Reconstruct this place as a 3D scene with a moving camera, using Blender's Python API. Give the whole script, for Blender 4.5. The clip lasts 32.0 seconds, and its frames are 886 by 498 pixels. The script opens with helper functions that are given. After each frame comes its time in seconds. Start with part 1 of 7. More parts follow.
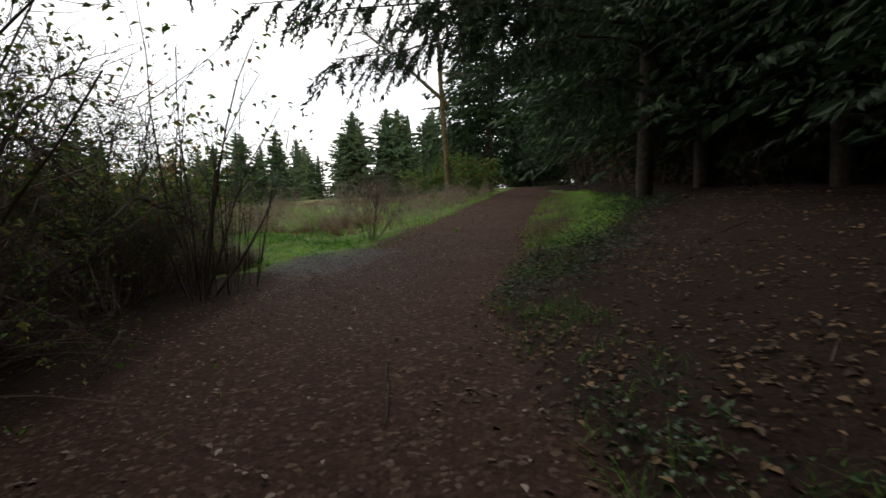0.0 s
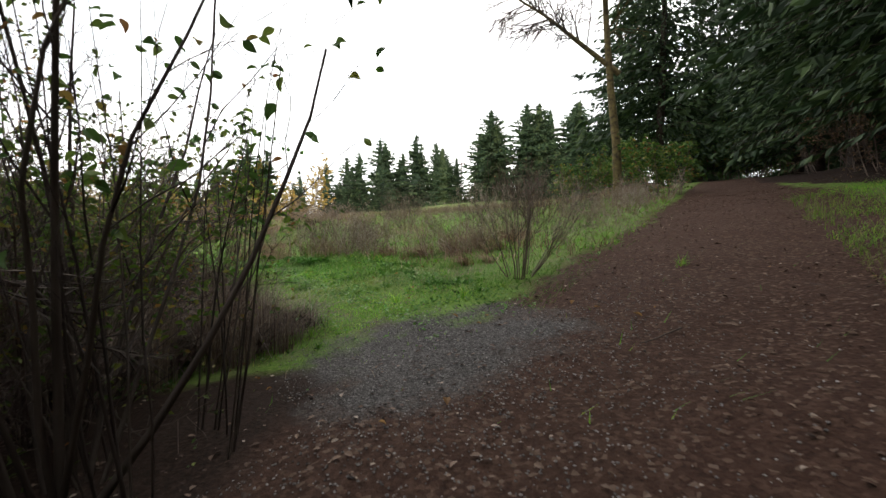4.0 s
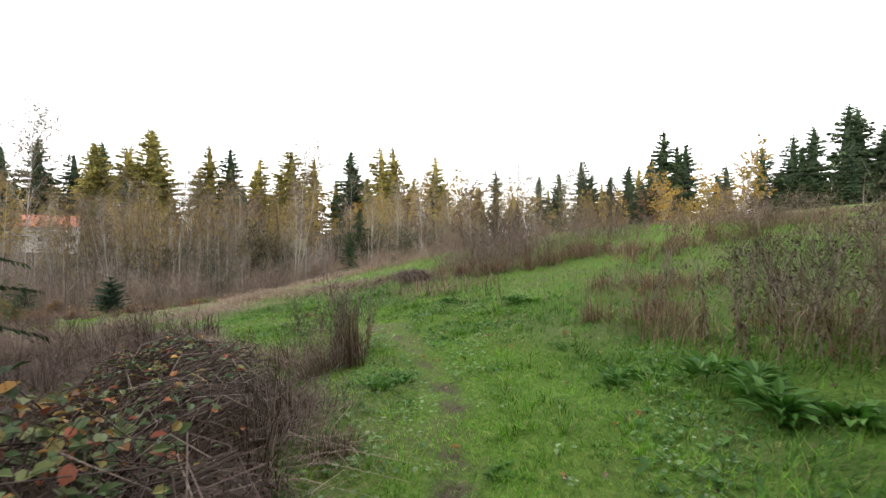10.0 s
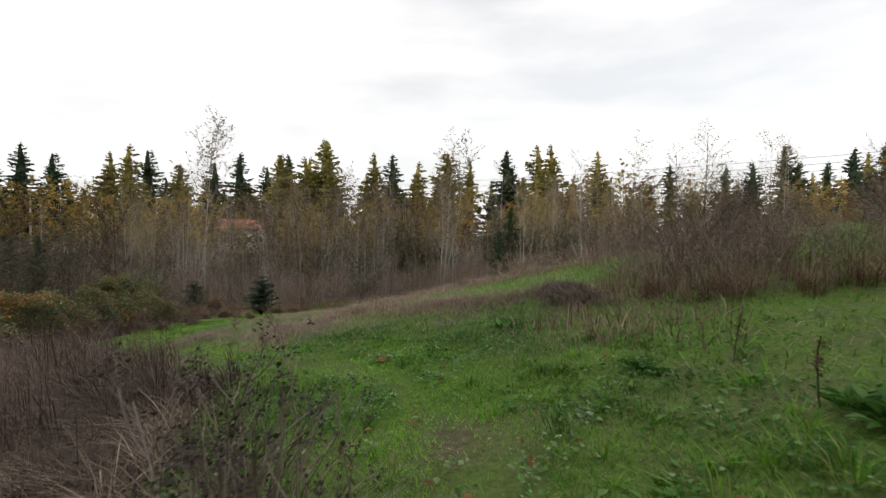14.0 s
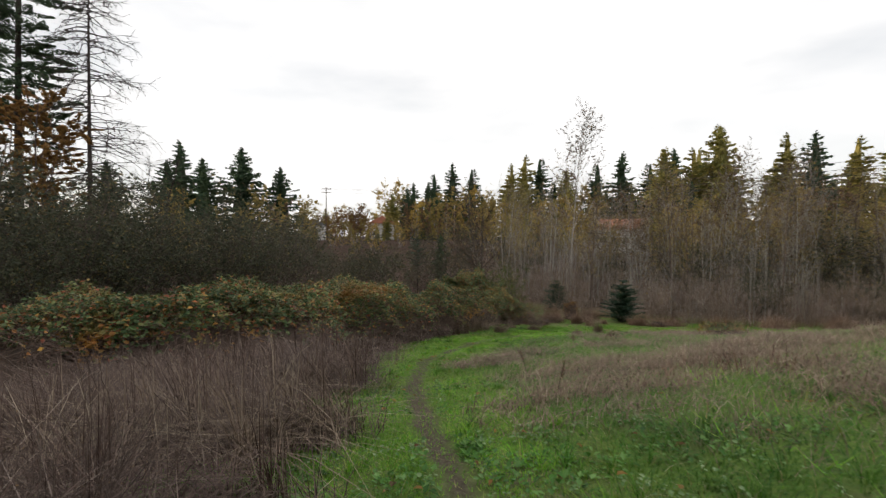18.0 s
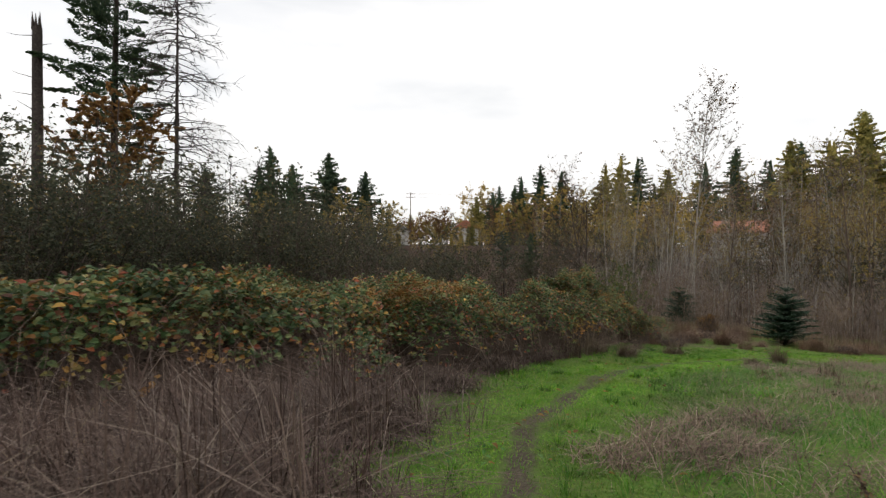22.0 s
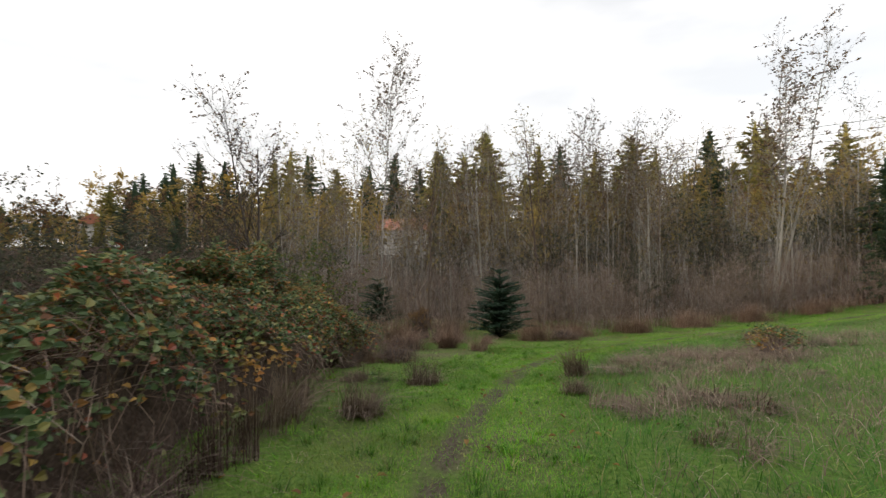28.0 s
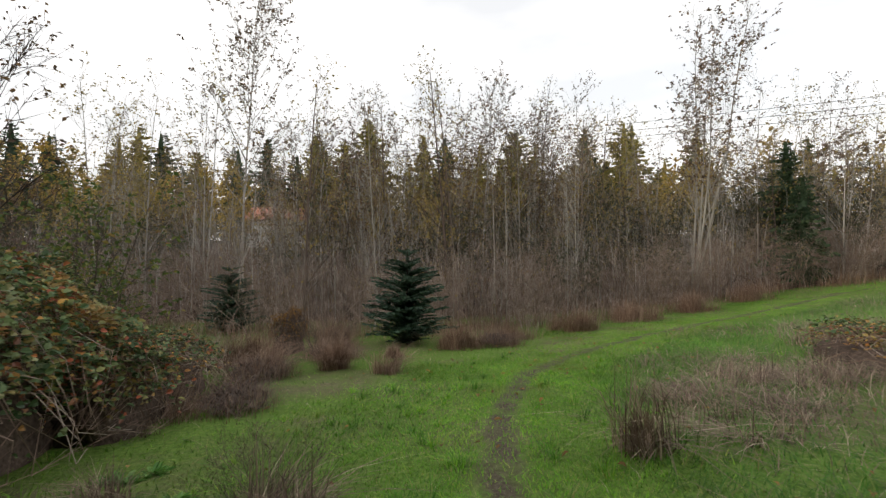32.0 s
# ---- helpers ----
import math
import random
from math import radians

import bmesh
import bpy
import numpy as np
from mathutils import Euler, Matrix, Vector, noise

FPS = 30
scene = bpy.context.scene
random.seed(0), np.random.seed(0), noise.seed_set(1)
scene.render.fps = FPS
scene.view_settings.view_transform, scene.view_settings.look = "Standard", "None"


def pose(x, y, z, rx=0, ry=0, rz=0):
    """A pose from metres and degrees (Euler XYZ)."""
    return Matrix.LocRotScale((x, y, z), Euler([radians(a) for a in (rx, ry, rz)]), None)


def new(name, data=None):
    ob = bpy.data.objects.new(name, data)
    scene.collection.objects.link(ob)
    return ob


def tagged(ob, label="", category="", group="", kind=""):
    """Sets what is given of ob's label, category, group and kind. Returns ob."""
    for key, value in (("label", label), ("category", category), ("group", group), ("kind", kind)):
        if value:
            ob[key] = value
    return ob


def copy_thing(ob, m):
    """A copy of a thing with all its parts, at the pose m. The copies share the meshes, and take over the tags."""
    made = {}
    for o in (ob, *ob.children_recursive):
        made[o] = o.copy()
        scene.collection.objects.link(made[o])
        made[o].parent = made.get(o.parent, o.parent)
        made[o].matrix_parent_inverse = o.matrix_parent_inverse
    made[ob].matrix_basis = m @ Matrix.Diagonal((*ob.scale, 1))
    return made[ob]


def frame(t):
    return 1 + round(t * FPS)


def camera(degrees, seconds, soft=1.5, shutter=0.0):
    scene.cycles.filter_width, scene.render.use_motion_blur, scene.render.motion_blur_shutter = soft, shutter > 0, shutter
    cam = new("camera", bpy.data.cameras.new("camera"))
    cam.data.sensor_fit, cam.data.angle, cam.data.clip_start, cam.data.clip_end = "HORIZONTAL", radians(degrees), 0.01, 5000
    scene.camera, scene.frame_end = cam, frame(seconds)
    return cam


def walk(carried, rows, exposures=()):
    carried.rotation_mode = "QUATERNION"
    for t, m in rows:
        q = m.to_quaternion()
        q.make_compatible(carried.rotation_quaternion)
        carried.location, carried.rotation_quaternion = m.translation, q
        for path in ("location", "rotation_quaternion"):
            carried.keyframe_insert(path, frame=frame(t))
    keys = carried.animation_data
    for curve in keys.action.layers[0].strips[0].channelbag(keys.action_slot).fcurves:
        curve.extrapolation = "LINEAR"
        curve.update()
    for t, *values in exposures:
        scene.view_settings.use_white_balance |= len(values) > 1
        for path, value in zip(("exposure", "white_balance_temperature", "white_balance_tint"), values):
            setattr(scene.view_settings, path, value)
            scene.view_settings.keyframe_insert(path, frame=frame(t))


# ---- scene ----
cam = camera(83.76, 32.0, soft=1.4, shutter=0.25)
PATH = [
    (0.0, pose(-0.000, -0.000, 1.500, 88.43, -0.41, 0.39)),
    (0.5, pose(-0.191, 0.702, 1.545, 87.95, -0.39, 7.92)),
    (1.0, pose(-0.337, 1.423, 1.620, 87.96, -0.24, 10.92)),
    (1.5, pose(-0.432, 2.146, 1.712, 88.22, -0.08, 11.43)),
    (2.0, pose(-0.529, 2.838, 1.786, 88.26, 0.04, 11.21)),
    (2.5, pose(-0.630, 3.490, 1.855, 88.41, 0.09, 11.26)),
    (3.0, pose(-0.758, 4.178, 1.900, 88.24, 0.02, 11.57)),
    (3.5, pose(-0.853, 4.900, 1.962, 88.41, 0.03, 13.96)),
    (4.0, pose(-0.986, 5.616, 2.011, 88.53, -0.02, 16.44)),
    (4.5, pose(-1.155, 6.326, 2.055, 88.55, -0.11, 18.92)),
    (5.0, pose(-1.354, 7.031, 2.097, 88.43, -0.22, 21.40)),
    (5.5, pose(-1.581, 7.731, 2.144, 88.18, -0.32, 23.89)),
    (6.0, pose(-1.830, 8.431, 2.201, 87.85, -0.31, 29.99)),
    (6.5, pose(-2.137, 9.110, 2.276, 87.89, -0.22, 37.96)),
    (7.0, pose(-2.545, 9.817, 2.341, 87.72, -0.15, 46.19)),
    (7.5, pose(-3.058, 10.490, 2.392, 87.86, -0.06, 51.58)),
    (8.0, pose(-3.629, 11.087, 2.430, 88.07, -0.10, 56.67)),
    (8.5, pose(-4.208, 11.586, 2.443, 88.07, -0.08, 57.21)),
    (9.0, pose(-4.736, 12.086, 2.461, 88.18, -0.13, 59.05)),
    (9.5, pose(-5.272, 12.508, 2.455, 88.16, -0.14, 59.78)),
    (10.0, pose(-5.796, 12.936, 2.453, 88.31, -0.23, 62.17)),
    (10.5, pose(-6.345, 13.288, 2.445, 88.14, -0.34, 63.04)),
    (11.0, pose(-6.896, 13.609, 2.447, 88.41, -0.45, 65.19)),
    (11.5, pose(-7.454, 13.916, 2.451, 88.46, -0.43, 68.58)),
    (12.0, pose(-8.050, 14.173, 2.437, 88.35, -0.34, 69.36)),
    (12.5, pose(-8.695, 14.478, 2.409, 88.42, -0.28, 72.50)),
    (13.0, pose(-9.355, 14.772, 2.351, 88.35, -0.22, 74.34)),
    (13.5, pose(-10.037, 15.044, 2.284, 88.45, -0.17, 77.03)),
    (14.0, pose(-10.747, 15.325, 2.250, 88.51, -0.14, 80.33)),
    (14.5, pose(-11.474, 15.593, 2.236, 88.53, -0.17, 83.63)),
    (15.0, pose(-12.210, 15.826, 2.235, 88.51, -0.23, 86.94)),
    (15.5, pose(-12.945, 16.004, 2.234, 88.52, -0.27, 90.24)),
    (16.0, pose(-13.664, 16.103, 2.225, 88.64, -0.18, 97.08)),
    (16.5, pose(-14.369, 16.129, 2.178, 88.56, 0.06, 104.35)),
    (17.0, pose(-15.059, 16.097, 2.109, 88.64, -0.06, 111.37)),
    (17.5, pose(-15.737, 15.955, 2.032, 88.57, -0.21, 117.54)),
    (18.0, pose(-16.407, 15.711, 1.958, 88.57, -0.24, 123.00)),
    (18.5, pose(-17.059, 15.364, 1.889, 88.62, -0.34, 128.17)),
    (19.0, pose(-17.675, 14.946, 1.806, 88.76, -0.27, 131.03)),
    (19.5, pose(-18.267, 14.517, 1.715, 88.90, -0.29, 132.59)),
    (20.0, pose(-18.833, 14.048, 1.618, 89.02, -0.29, 132.81)),
    (20.5, pose(-19.388, 13.589, 1.515, 89.21, -0.41, 133.05)),
    (21.0, pose(-19.926, 13.119, 1.393, 89.37, -0.44, 133.30)),
    (21.5, pose(-20.481, 12.665, 1.263, 89.36, -0.42, 133.15)),
    (22.0, pose(-21.046, 12.197, 1.138, 89.46, -0.47, 132.83)),
    (22.5, pose(-21.632, 11.732, 1.025, 89.60, -0.45, 129.16)),
    (23.0, pose(-22.222, 11.263, 0.923, 89.80, -0.43, 125.60)),
    (23.5, pose(-22.809, 10.798, 0.826, 89.89, -0.35, 122.22)),
    (24.0, pose(-23.428, 10.380, 0.737, 89.97, -0.29, 121.03)),
    (24.5, pose(-24.075, 10.003, 0.656, 89.98, -0.17, 117.86)),
    (25.0, pose(-24.744, 9.661, 0.582, 89.90, -0.11, 116.65)),
    (25.5, pose(-25.431, 9.347, 0.511, 89.84, -0.10, 115.44)),
    (26.0, pose(-26.130, 9.055, 0.438, 89.82, -0.10, 114.23)),
    (26.5, pose(-26.838, 8.778, 0.361, 89.85, -0.03, 113.02)),
    (27.0, pose(-27.552, 8.510, 0.275, 89.83, 0.21, 108.87)),
    (27.5, pose(-28.279, 8.276, 0.186, 89.86, 0.28, 104.80)),
    (28.0, pose(-29.009, 8.044, 0.100, 89.93, 0.32, 95.75)),
    (28.5, pose(-29.720, 7.821, 0.014, 89.96, 0.25, 93.17)),
    (29.0, pose(-30.407, 7.619, -0.066, 89.99, 0.29, 89.11)),
    (29.5, pose(-31.094, 7.496, -0.153, 89.92, 0.32, 86.87)),
    (30.0, pose(-31.783, 7.389, -0.250, 89.94, 0.33, 84.76)),
    (30.5, pose(-32.489, 7.312, -0.351, 89.88, 0.40, 83.66)),
    (31.0, pose(-33.225, 7.282, -0.438, 89.72, 0.38, 83.25)),
    (31.5, pose(-33.978, 7.310, -0.516, 89.53, 0.37, 82.44)),
    (32.0, pose(-34.728, 7.381, -0.596, 89.46, 0.23, 82.03)),
]
EXPOSURE = [(0.0, 0.1), (1.0, 0.32), (2.0, 0.48), (3.5, 0.52), (6.0, 0.62), (8.0, 0.68), (9.0, 0.66), (10.0, 0.5), (11.0, 0.02), (12.0, -0.32), (13.0, -0.45), (17.0, -0.45), (28.0, -0.33), (32.0, -0.3)]
walk(cam, PATH, EXPOSURE)

# ---------------------------------------------------------------- light
SUN_UP, SUN_AZ = radians(15), radians(202)      # low in the south-south-east, counted to the left of north (+y)
world = bpy.data.worlds.new("overcast_sky")
scene.world = world
world.use_nodes = True
wn, wl = world.node_tree.nodes, world.node_tree.links
wn.clear()
w_out, w_mix = wn.new("ShaderNodeOutputWorld"), wn.new("ShaderNodeMixShader")
w_sky, w_blue, w_cloud = wn.new("ShaderNodeTexSky"), wn.new("ShaderNodeBackground"), wn.new("ShaderNodeBackground")
w_sky.sky_type, w_sky.sun_disc = "NISHITA", False
w_sky.sun_elevation, w_sky.sun_rotation = SUN_UP, -SUN_AZ
w_blue.inputs["Strength"].default_value = 0.15
w_cloud.inputs["Color"].default_value = (1.0, 0.985, 0.975, 1)
w_cloud.inputs["Strength"].default_value = 1.55
w_co, w_map, w_noise, w_ramp = wn.new("ShaderNodeTexCoord"), wn.new("ShaderNodeMapping"), wn.new("ShaderNodeTexNoise"), wn.new("ShaderNodeValToRGB")
w_map.inputs["Scale"].default_value = (1.2, 1.2, 4.5)
w_noise.inputs["Scale"].default_value, w_noise.inputs["Detail"].default_value = 1.6, 5
w_ramp.color_ramp.elements[0].position, w_ramp.color_ramp.elements[0].color = 0.36, (0.7, 0.7, 0.7, 1)
w_ramp.color_ramp.elements[1].position, w_ramp.color_ramp.elements[1].color = 0.6, (1, 1, 1, 1)
wl.new(w_co.outputs["Generated"], w_map.inputs["Vector"])
wl.new(w_map.outputs["Vector"], w_noise.inputs["Vector"])
wl.new(w_noise.outputs["Fac"], w_ramp.inputs["Fac"])
wl.new(w_sky.outputs["Color"], w_blue.inputs["Color"])
wl.new(w_ramp.outputs["Color"], w_mix.inputs["Fac"])
wl.new(w_blue.outputs["Background"], w_mix.inputs[1])
wl.new(w_cloud.outputs["Background"], w_mix.inputs[2])
wl.new(w_mix.outputs["Shader"], w_out.inputs["Surface"])

sun_data = bpy.data.lights.new("sun", "SUN")
sun_data.energy, sun_data.angle, sun_data.color = 1.9, radians(10), (1.0, 0.86, 0.68)
sun = new("sun", sun_data)
to_sun = Vector((-math.sin(SUN_AZ) * math.cos(SUN_UP), math.cos(SUN_AZ) * math.cos(SUN_UP), math.sin(SUN_UP)))
sun.matrix_basis = Matrix.Translation((0, 0, 60)) @ to_sun.to_track_quat("Z", "Y").to_matrix().to_4x4()

# ---------------------------------------------------------------- materials


def material(name, stops, rough=0.8, by="island", scale=8.0, detail=None, bump=0.0, thin=0.0, spread=0.25, other=None, share=0.75):
    """A node material. stops: (position, colour) of a ramp, run through by each loose piece's chance or by noise;
    a second noise mottles it. thin: how much light comes through a leaf."""
    m = bpy.data.materials.new(name)
    m.use_nodes = True
    n, l = m.node_tree.nodes, m.node_tree.links
    bsdf, out = n["Principled BSDF"], n["Material Output"]
    ramp, co = n.new("ShaderNodeValToRGB"), n.new("ShaderNodeTexCoord")
    els = ramp.color_ramp.elements
    els[0].position, els[0].color = stops[0][0], (*stops[0][1], 1)
    els[1].position, els[1].color = stops[-1][0], (*stops[-1][1], 1)
    for pos, col in stops[1:-1]:
        els.new(pos).color = (*col, 1)
    fine = n.new("ShaderNodeTexNoise")
    fine.inputs["Scale"].default_value, fine.inputs["Detail"].default_value = scale, 6
    l.new(co.outputs["Object"], fine.inputs["Vector"])
    if by == "island":
        geo, info, add = n.new("ShaderNodeNewGeometry"), n.new("ShaderNodeObjectInfo"), n.new("ShaderNodeMath")
        add.operation = "WRAP"
        add.inputs[1].default_value, add.inputs[2].default_value = 1.0, 0.0
        mul = n.new("ShaderNodeMath")
        mul.operation = "MULTIPLY_ADD"
        l.new(info.outputs["Random"], mul.inputs[0])
        mul.inputs[1].default_value = 0.35
        l.new(geo.outputs["Random Per Island"], mul.inputs[2])
        l.new(mul.outputs[0], add.inputs[0])
        l.new(add.outputs[0], ramp.inputs["Fac"])
    else:
        l.new(fine.outputs["Fac"], ramp.inputs["Fac"])
    broad = n.new("ShaderNodeTexNoise")
    broad.inputs["Scale"].default_value, broad.inputs["Detail"].default_value = detail or scale * 0.13, 3
    l.new(co.outputs["Object"], broad.inputs["Vector"])
    span = n.new("ShaderNodeMapRange")
    span.inputs["To Min"].default_value, span.inputs["To Max"].default_value = 1 - spread, 1 + spread
    span.inputs["From Min"].default_value, span.inputs["From Max"].default_value = 0.3, 0.7
    l.new(broad.outputs["Fac"], span.inputs["Value"])
    hsv = n.new("ShaderNodeHueSaturation")
    tone = ramp.outputs["Color"]
    if other:
        wide, fac, two = n.new("ShaderNodeTexNoise"), n.new("ShaderNodeMapRange"), n.new("ShaderNodeMix")
        wide.inputs["Scale"].default_value, wide.inputs["Detail"].default_value = 0.7, 4
        fac.inputs["From Min"].default_value, fac.inputs["From Max"].default_value, fac.inputs["To Max"].default_value = 0.54, 0.66, share
        two.data_type, two.inputs["B"].default_value = "RGBA", (*other, 1)
        l.new(co.outputs["Object"], wide.inputs["Vector"])
        l.new(wide.outputs["Fac"], fac.inputs["Value"])
        l.new(fac.outputs["Result"], two.inputs["Factor"])
        l.new(tone, two.inputs["A"])
        tone = two.outputs["Result"]
    l.new(tone, hsv.inputs["Color"])
    l.new(span.outputs["Result"], hsv.inputs["Value"])
    l.new(hsv.outputs["Color"], bsdf.inputs["Base Color"])
    bsdf.inputs["Roughness"].default_value = rough
    bsdf.inputs["Specular IOR Level"].default_value = 0.3
    if bump:
        b = n.new("ShaderNodeBump")
        b.inputs["Strength"].default_value, b.inputs["Distance"].default_value = bump, 0.02
        l.new(fine.outputs["Fac"], b.inputs["Height"])
        l.new(b.outputs["Normal"], bsdf.inputs["Normal"])
    if thin:
        tr, mix = n.new("ShaderNodeBsdfTranslucent"), n.new("ShaderNodeMixShader")
        mix.inputs["Fac"].default_value = thin
        l.new(hsv.outputs["Color"], tr.inputs["Color"])
        l.new(bsdf.outputs["BSDF"], mix.inputs[1])
        l.new(tr.outputs["BSDF"], mix.inputs[2])
        l.new(mix.outputs["Shader"], out.inputs["Surface"])
    return m


GRASS = material("meadow_grass", [(0, (0.07, 0.21, 0.012)), (0.45, (0.15, 0.385, 0.02)), (0.82, (0.24, 0.47, 0.034)), (0.94, (0.34, 0.4, 0.08)), (1, (0.42, 0.37, 0.16))], 0.6, thin=0.3, scale=6, detail=0.9, spread=0.35, other=(0.2, 0.2, 0.06), share=0.6)
ROUGH = material("rough_long_grass", [(0, (0.035, 0.11, 0.011)), (0.5, (0.07, 0.2, 0.017)), (0.88, (0.13, 0.27, 0.03)), (1, (0.26, 0.22, 0.09))], 0.6, thin=0.3, scale=6, detail=0.6, spread=0.4)
DRY = material("dead_grass", [(0, (0.085, 0.055, 0.041)), (0.5, (0.19, 0.138, 0.1)), (0.85, (0.31, 0.235, 0.17)), (1, (0.5, 0.42, 0.31))], 0.85, thin=0.15, detail=0.5, spread=0.25)
RUSTGRASS = material("rusty_dead_grass", [(0, (0.12, 0.07, 0.05)), (0.5, (0.24, 0.15, 0.105)), (0.85, (0.36, 0.25, 0.175)), (1, (0.5, 0.39, 0.28))], 0.85, thin=0.2, detail=0.5)
BRUSHWOOD = material("dark_brushwood", [(0, (0.04, 0.026, 0.023)), (0.5, (0.085, 0.058, 0.049)), (0.85, (0.14, 0.1, 0.083)), (1, (0.32, 0.26, 0.22))], 0.85, detail=0.6)
DARKDRY = material("dark_red_dead_grass", [(0, (0.05, 0.03, 0.024)), (0.5, (0.11, 0.072, 0.057)), (0.85, (0.2, 0.14, 0.11)), (1, (0.38, 0.31, 0.25))], 0.85, thin=0.1, detail=0.5, spread=0.3)
STRAW = material("pale_straw", [(0, (0.2, 0.15, 0.1)), (0.6, (0.36, 0.28, 0.19)), (1, (0.55, 0.47, 0.35))], 0.8, thin=0.15, detail=0.5)
TWIG = material("brown_twig_bark", [(0, (0.06, 0.042, 0.035)), (0.6, (0.115, 0.083, 0.068)), (1, (0.19, 0.15, 0.125))], 0.85, scale=20)
REDTWIG = material("reddish_twig_bark", [(0, (0.10, 0.062, 0.047)), (0.5, (0.19, 0.125, 0.095)), (0.85, (0.28, 0.205, 0.16)), (1, (0.42, 0.35, 0.29))], 0.85, scale=20)
GREYBARK = material("pale_alder_bark", [(0, (0.17, 0.155, 0.135)), (0.5, (0.31, 0.29, 0.26)), (1, (0.46, 0.43, 0.39))], 0.8, scale=6, bump=0.3)
HAZELBARK = material("dark_hazel_bark", [(0, (0.03, 0.023, 0.019)), (0.6, (0.06, 0.046, 0.038)), (1, (0.11, 0.09, 0.075))], 0.85, scale=20)
UNDERTWIG = material("grey_brown_thicket_twig", [(0, (0.14, 0.098, 0.078)), (0.4, (0.24, 0.178, 0.143)), (0.8, (0.36, 0.285, 0.235)), (1, (0.5, 0.44, 0.39))], 0.85, scale=20, detail=0.25, spread=0.3)
SCRUBLEAF = material("grey_green_willow_leaf", [(0, (0.035, 0.045, 0.028)), (0.5, (0.075, 0.085, 0.05)), (0.9, (0.13, 0.13, 0.075)), (1, (0.28, 0.2, 0.07))], 0.6, thin=0.3, scale=8)
DARKBARK = material("dark_conifer_bark", [(0.3, (0.018, 0.013, 0.01)), (0.6, (0.045, 0.033, 0.026)), (0.8, (0.085, 0.068, 0.055))], 0.9, by="noise", scale=9, bump=0.8)
MOSSBARK = material("mossy_bark", [(0.3, (0.045, 0.035, 0.022)), (0.5, (0.105, 0.08, 0.036)), (0.75, (0.17, 0.14, 0.05))], 0.95, by="noise", scale=7, bump=0.6)
DEADWOOD = material("weathered_dead_wood", [(0.3, (0.035, 0.027, 0.023)), (0.6, (0.075, 0.06, 0.052)), (0.8, (0.13, 0.113, 0.1))], 0.9, by="noise", scale=6, bump=0.5)
FIR = material("fir_needles", [(0, (0.026, 0.052, 0.03)), (0.5, (0.056, 0.098, 0.05)), (1, (0.11, 0.155, 0.07))], 0.65, thin=0.35, scale=3, spread=0.35)
# fir needles with the low golden sunlight put into their colour
SUNLITFIR = material("sunlit_olive_needles", [(0, (0.12, 0.135, 0.045)), (0.5, (0.27, 0.25, 0.07)), (1, (0.46, 0.37, 0.1))], 0.65, thin=0.4, scale=3, spread=0.35)
YOUNGFIR = material("young_fir_needles", [(0, (0.026, 0.055, 0.036)), (0.6, (0.045, 0.09, 0.056)), (1, (0.085, 0.14, 0.085))], 0.6, thin=0.1, scale=10)
CEDAR = material("drooping_cedar_needles", [(0, (0.014, 0.03, 0.013)), (0.5, (0.026, 0.052, 0.019)), (1, (0.055, 0.09, 0.028))], 0.65, thin=0.2, scale=5, spread=0.35)
BRAMBLE = material("autumn_bramble_leaf", [(0, (0.04, 0.08, 0.03)), (0.35, (0.1, 0.16, 0.058)), (0.64, (0.21, 0.26, 0.11)), (0.76, (0.29, 0.27, 0.09)), (0.84, (0.38, 0.19, 0.055)), (0.9, (0.17, 0.075, 0.05)), (0.96, (0.45, 0.12, 0.06)), (1, (0.62, 0.42, 0.1))], 0.44, thin=0.25, scale=14, detail=0.8, spread=0.4, other=(0.42, 0.2, 0.05), share=0.8)
BROADLEAF = material("autumn_green_leaf", [(0, (0.045, 0.10, 0.02)), (0.5, (0.085, 0.17, 0.03)), (0.85, (0.17, 0.23, 0.04)), (0.95, (0.30, 0.20, 0.05)), (1, (0.22, 0.09, 0.04))], 0.5, thin=0.35, scale=14, detail=0.8)
HEDGELEAF = material("dull_hedge_leaf", [(0, (0.05, 0.085, 0.022)), (0.5, (0.095, 0.145, 0.034)), (0.85, (0.19, 0.22, 0.045)), (0.95, (0.26, 0.2, 0.05)), (1, (0.3, 0.12, 0.04))], 0.5, thin=0.35, scale=14, detail=0.8)
ROSELEAF = material("yellow_green_rose_leaf", [(0, (0.07, 0.14, 0.025)), (0.5, (0.13, 0.225, 0.035)), (0.84, (0.2, 0.28, 0.045)), (0.96, (0.36, 0.31, 0.06)), (1, (0.4, 0.2, 0.05))], 0.5, thin=0.5, scale=14, detail=0.8)
YELLOWLEAF = material("yellow_autumn_leaf", [(0, (0.26, 0.19, 0.045)), (0.5, (0.45, 0.31, 0.07)), (1, (0.58, 0.43, 0.11))], 0.6, thin=0.45, scale=8)
RUSTLEAF = material("rust_autumn_leaf", [(0, (0.13, 0.07, 0.03)), (0.5, (0.25, 0.135, 0.045)), (1, (0.38, 0.22, 0.065))], 0.6, thin=0.4, scale=8)
OLIVELEAF = material("thin_olive_leaf", [(0, (0.15, 0.135, 0.048)), (0.5, (0.31, 0.25, 0.075)), (1, (0.48, 0.34, 0.095))], 0.6, thin=0.4, scale=8)
BROWNLEAF = material("withered_brown_leaf", [(0, (0.07, 0.05, 0.035)), (0.6, (0.17, 0.115, 0.07)), (1, (0.32, 0.2, 0.1))], 0.7, thin=0.3, scale=8)
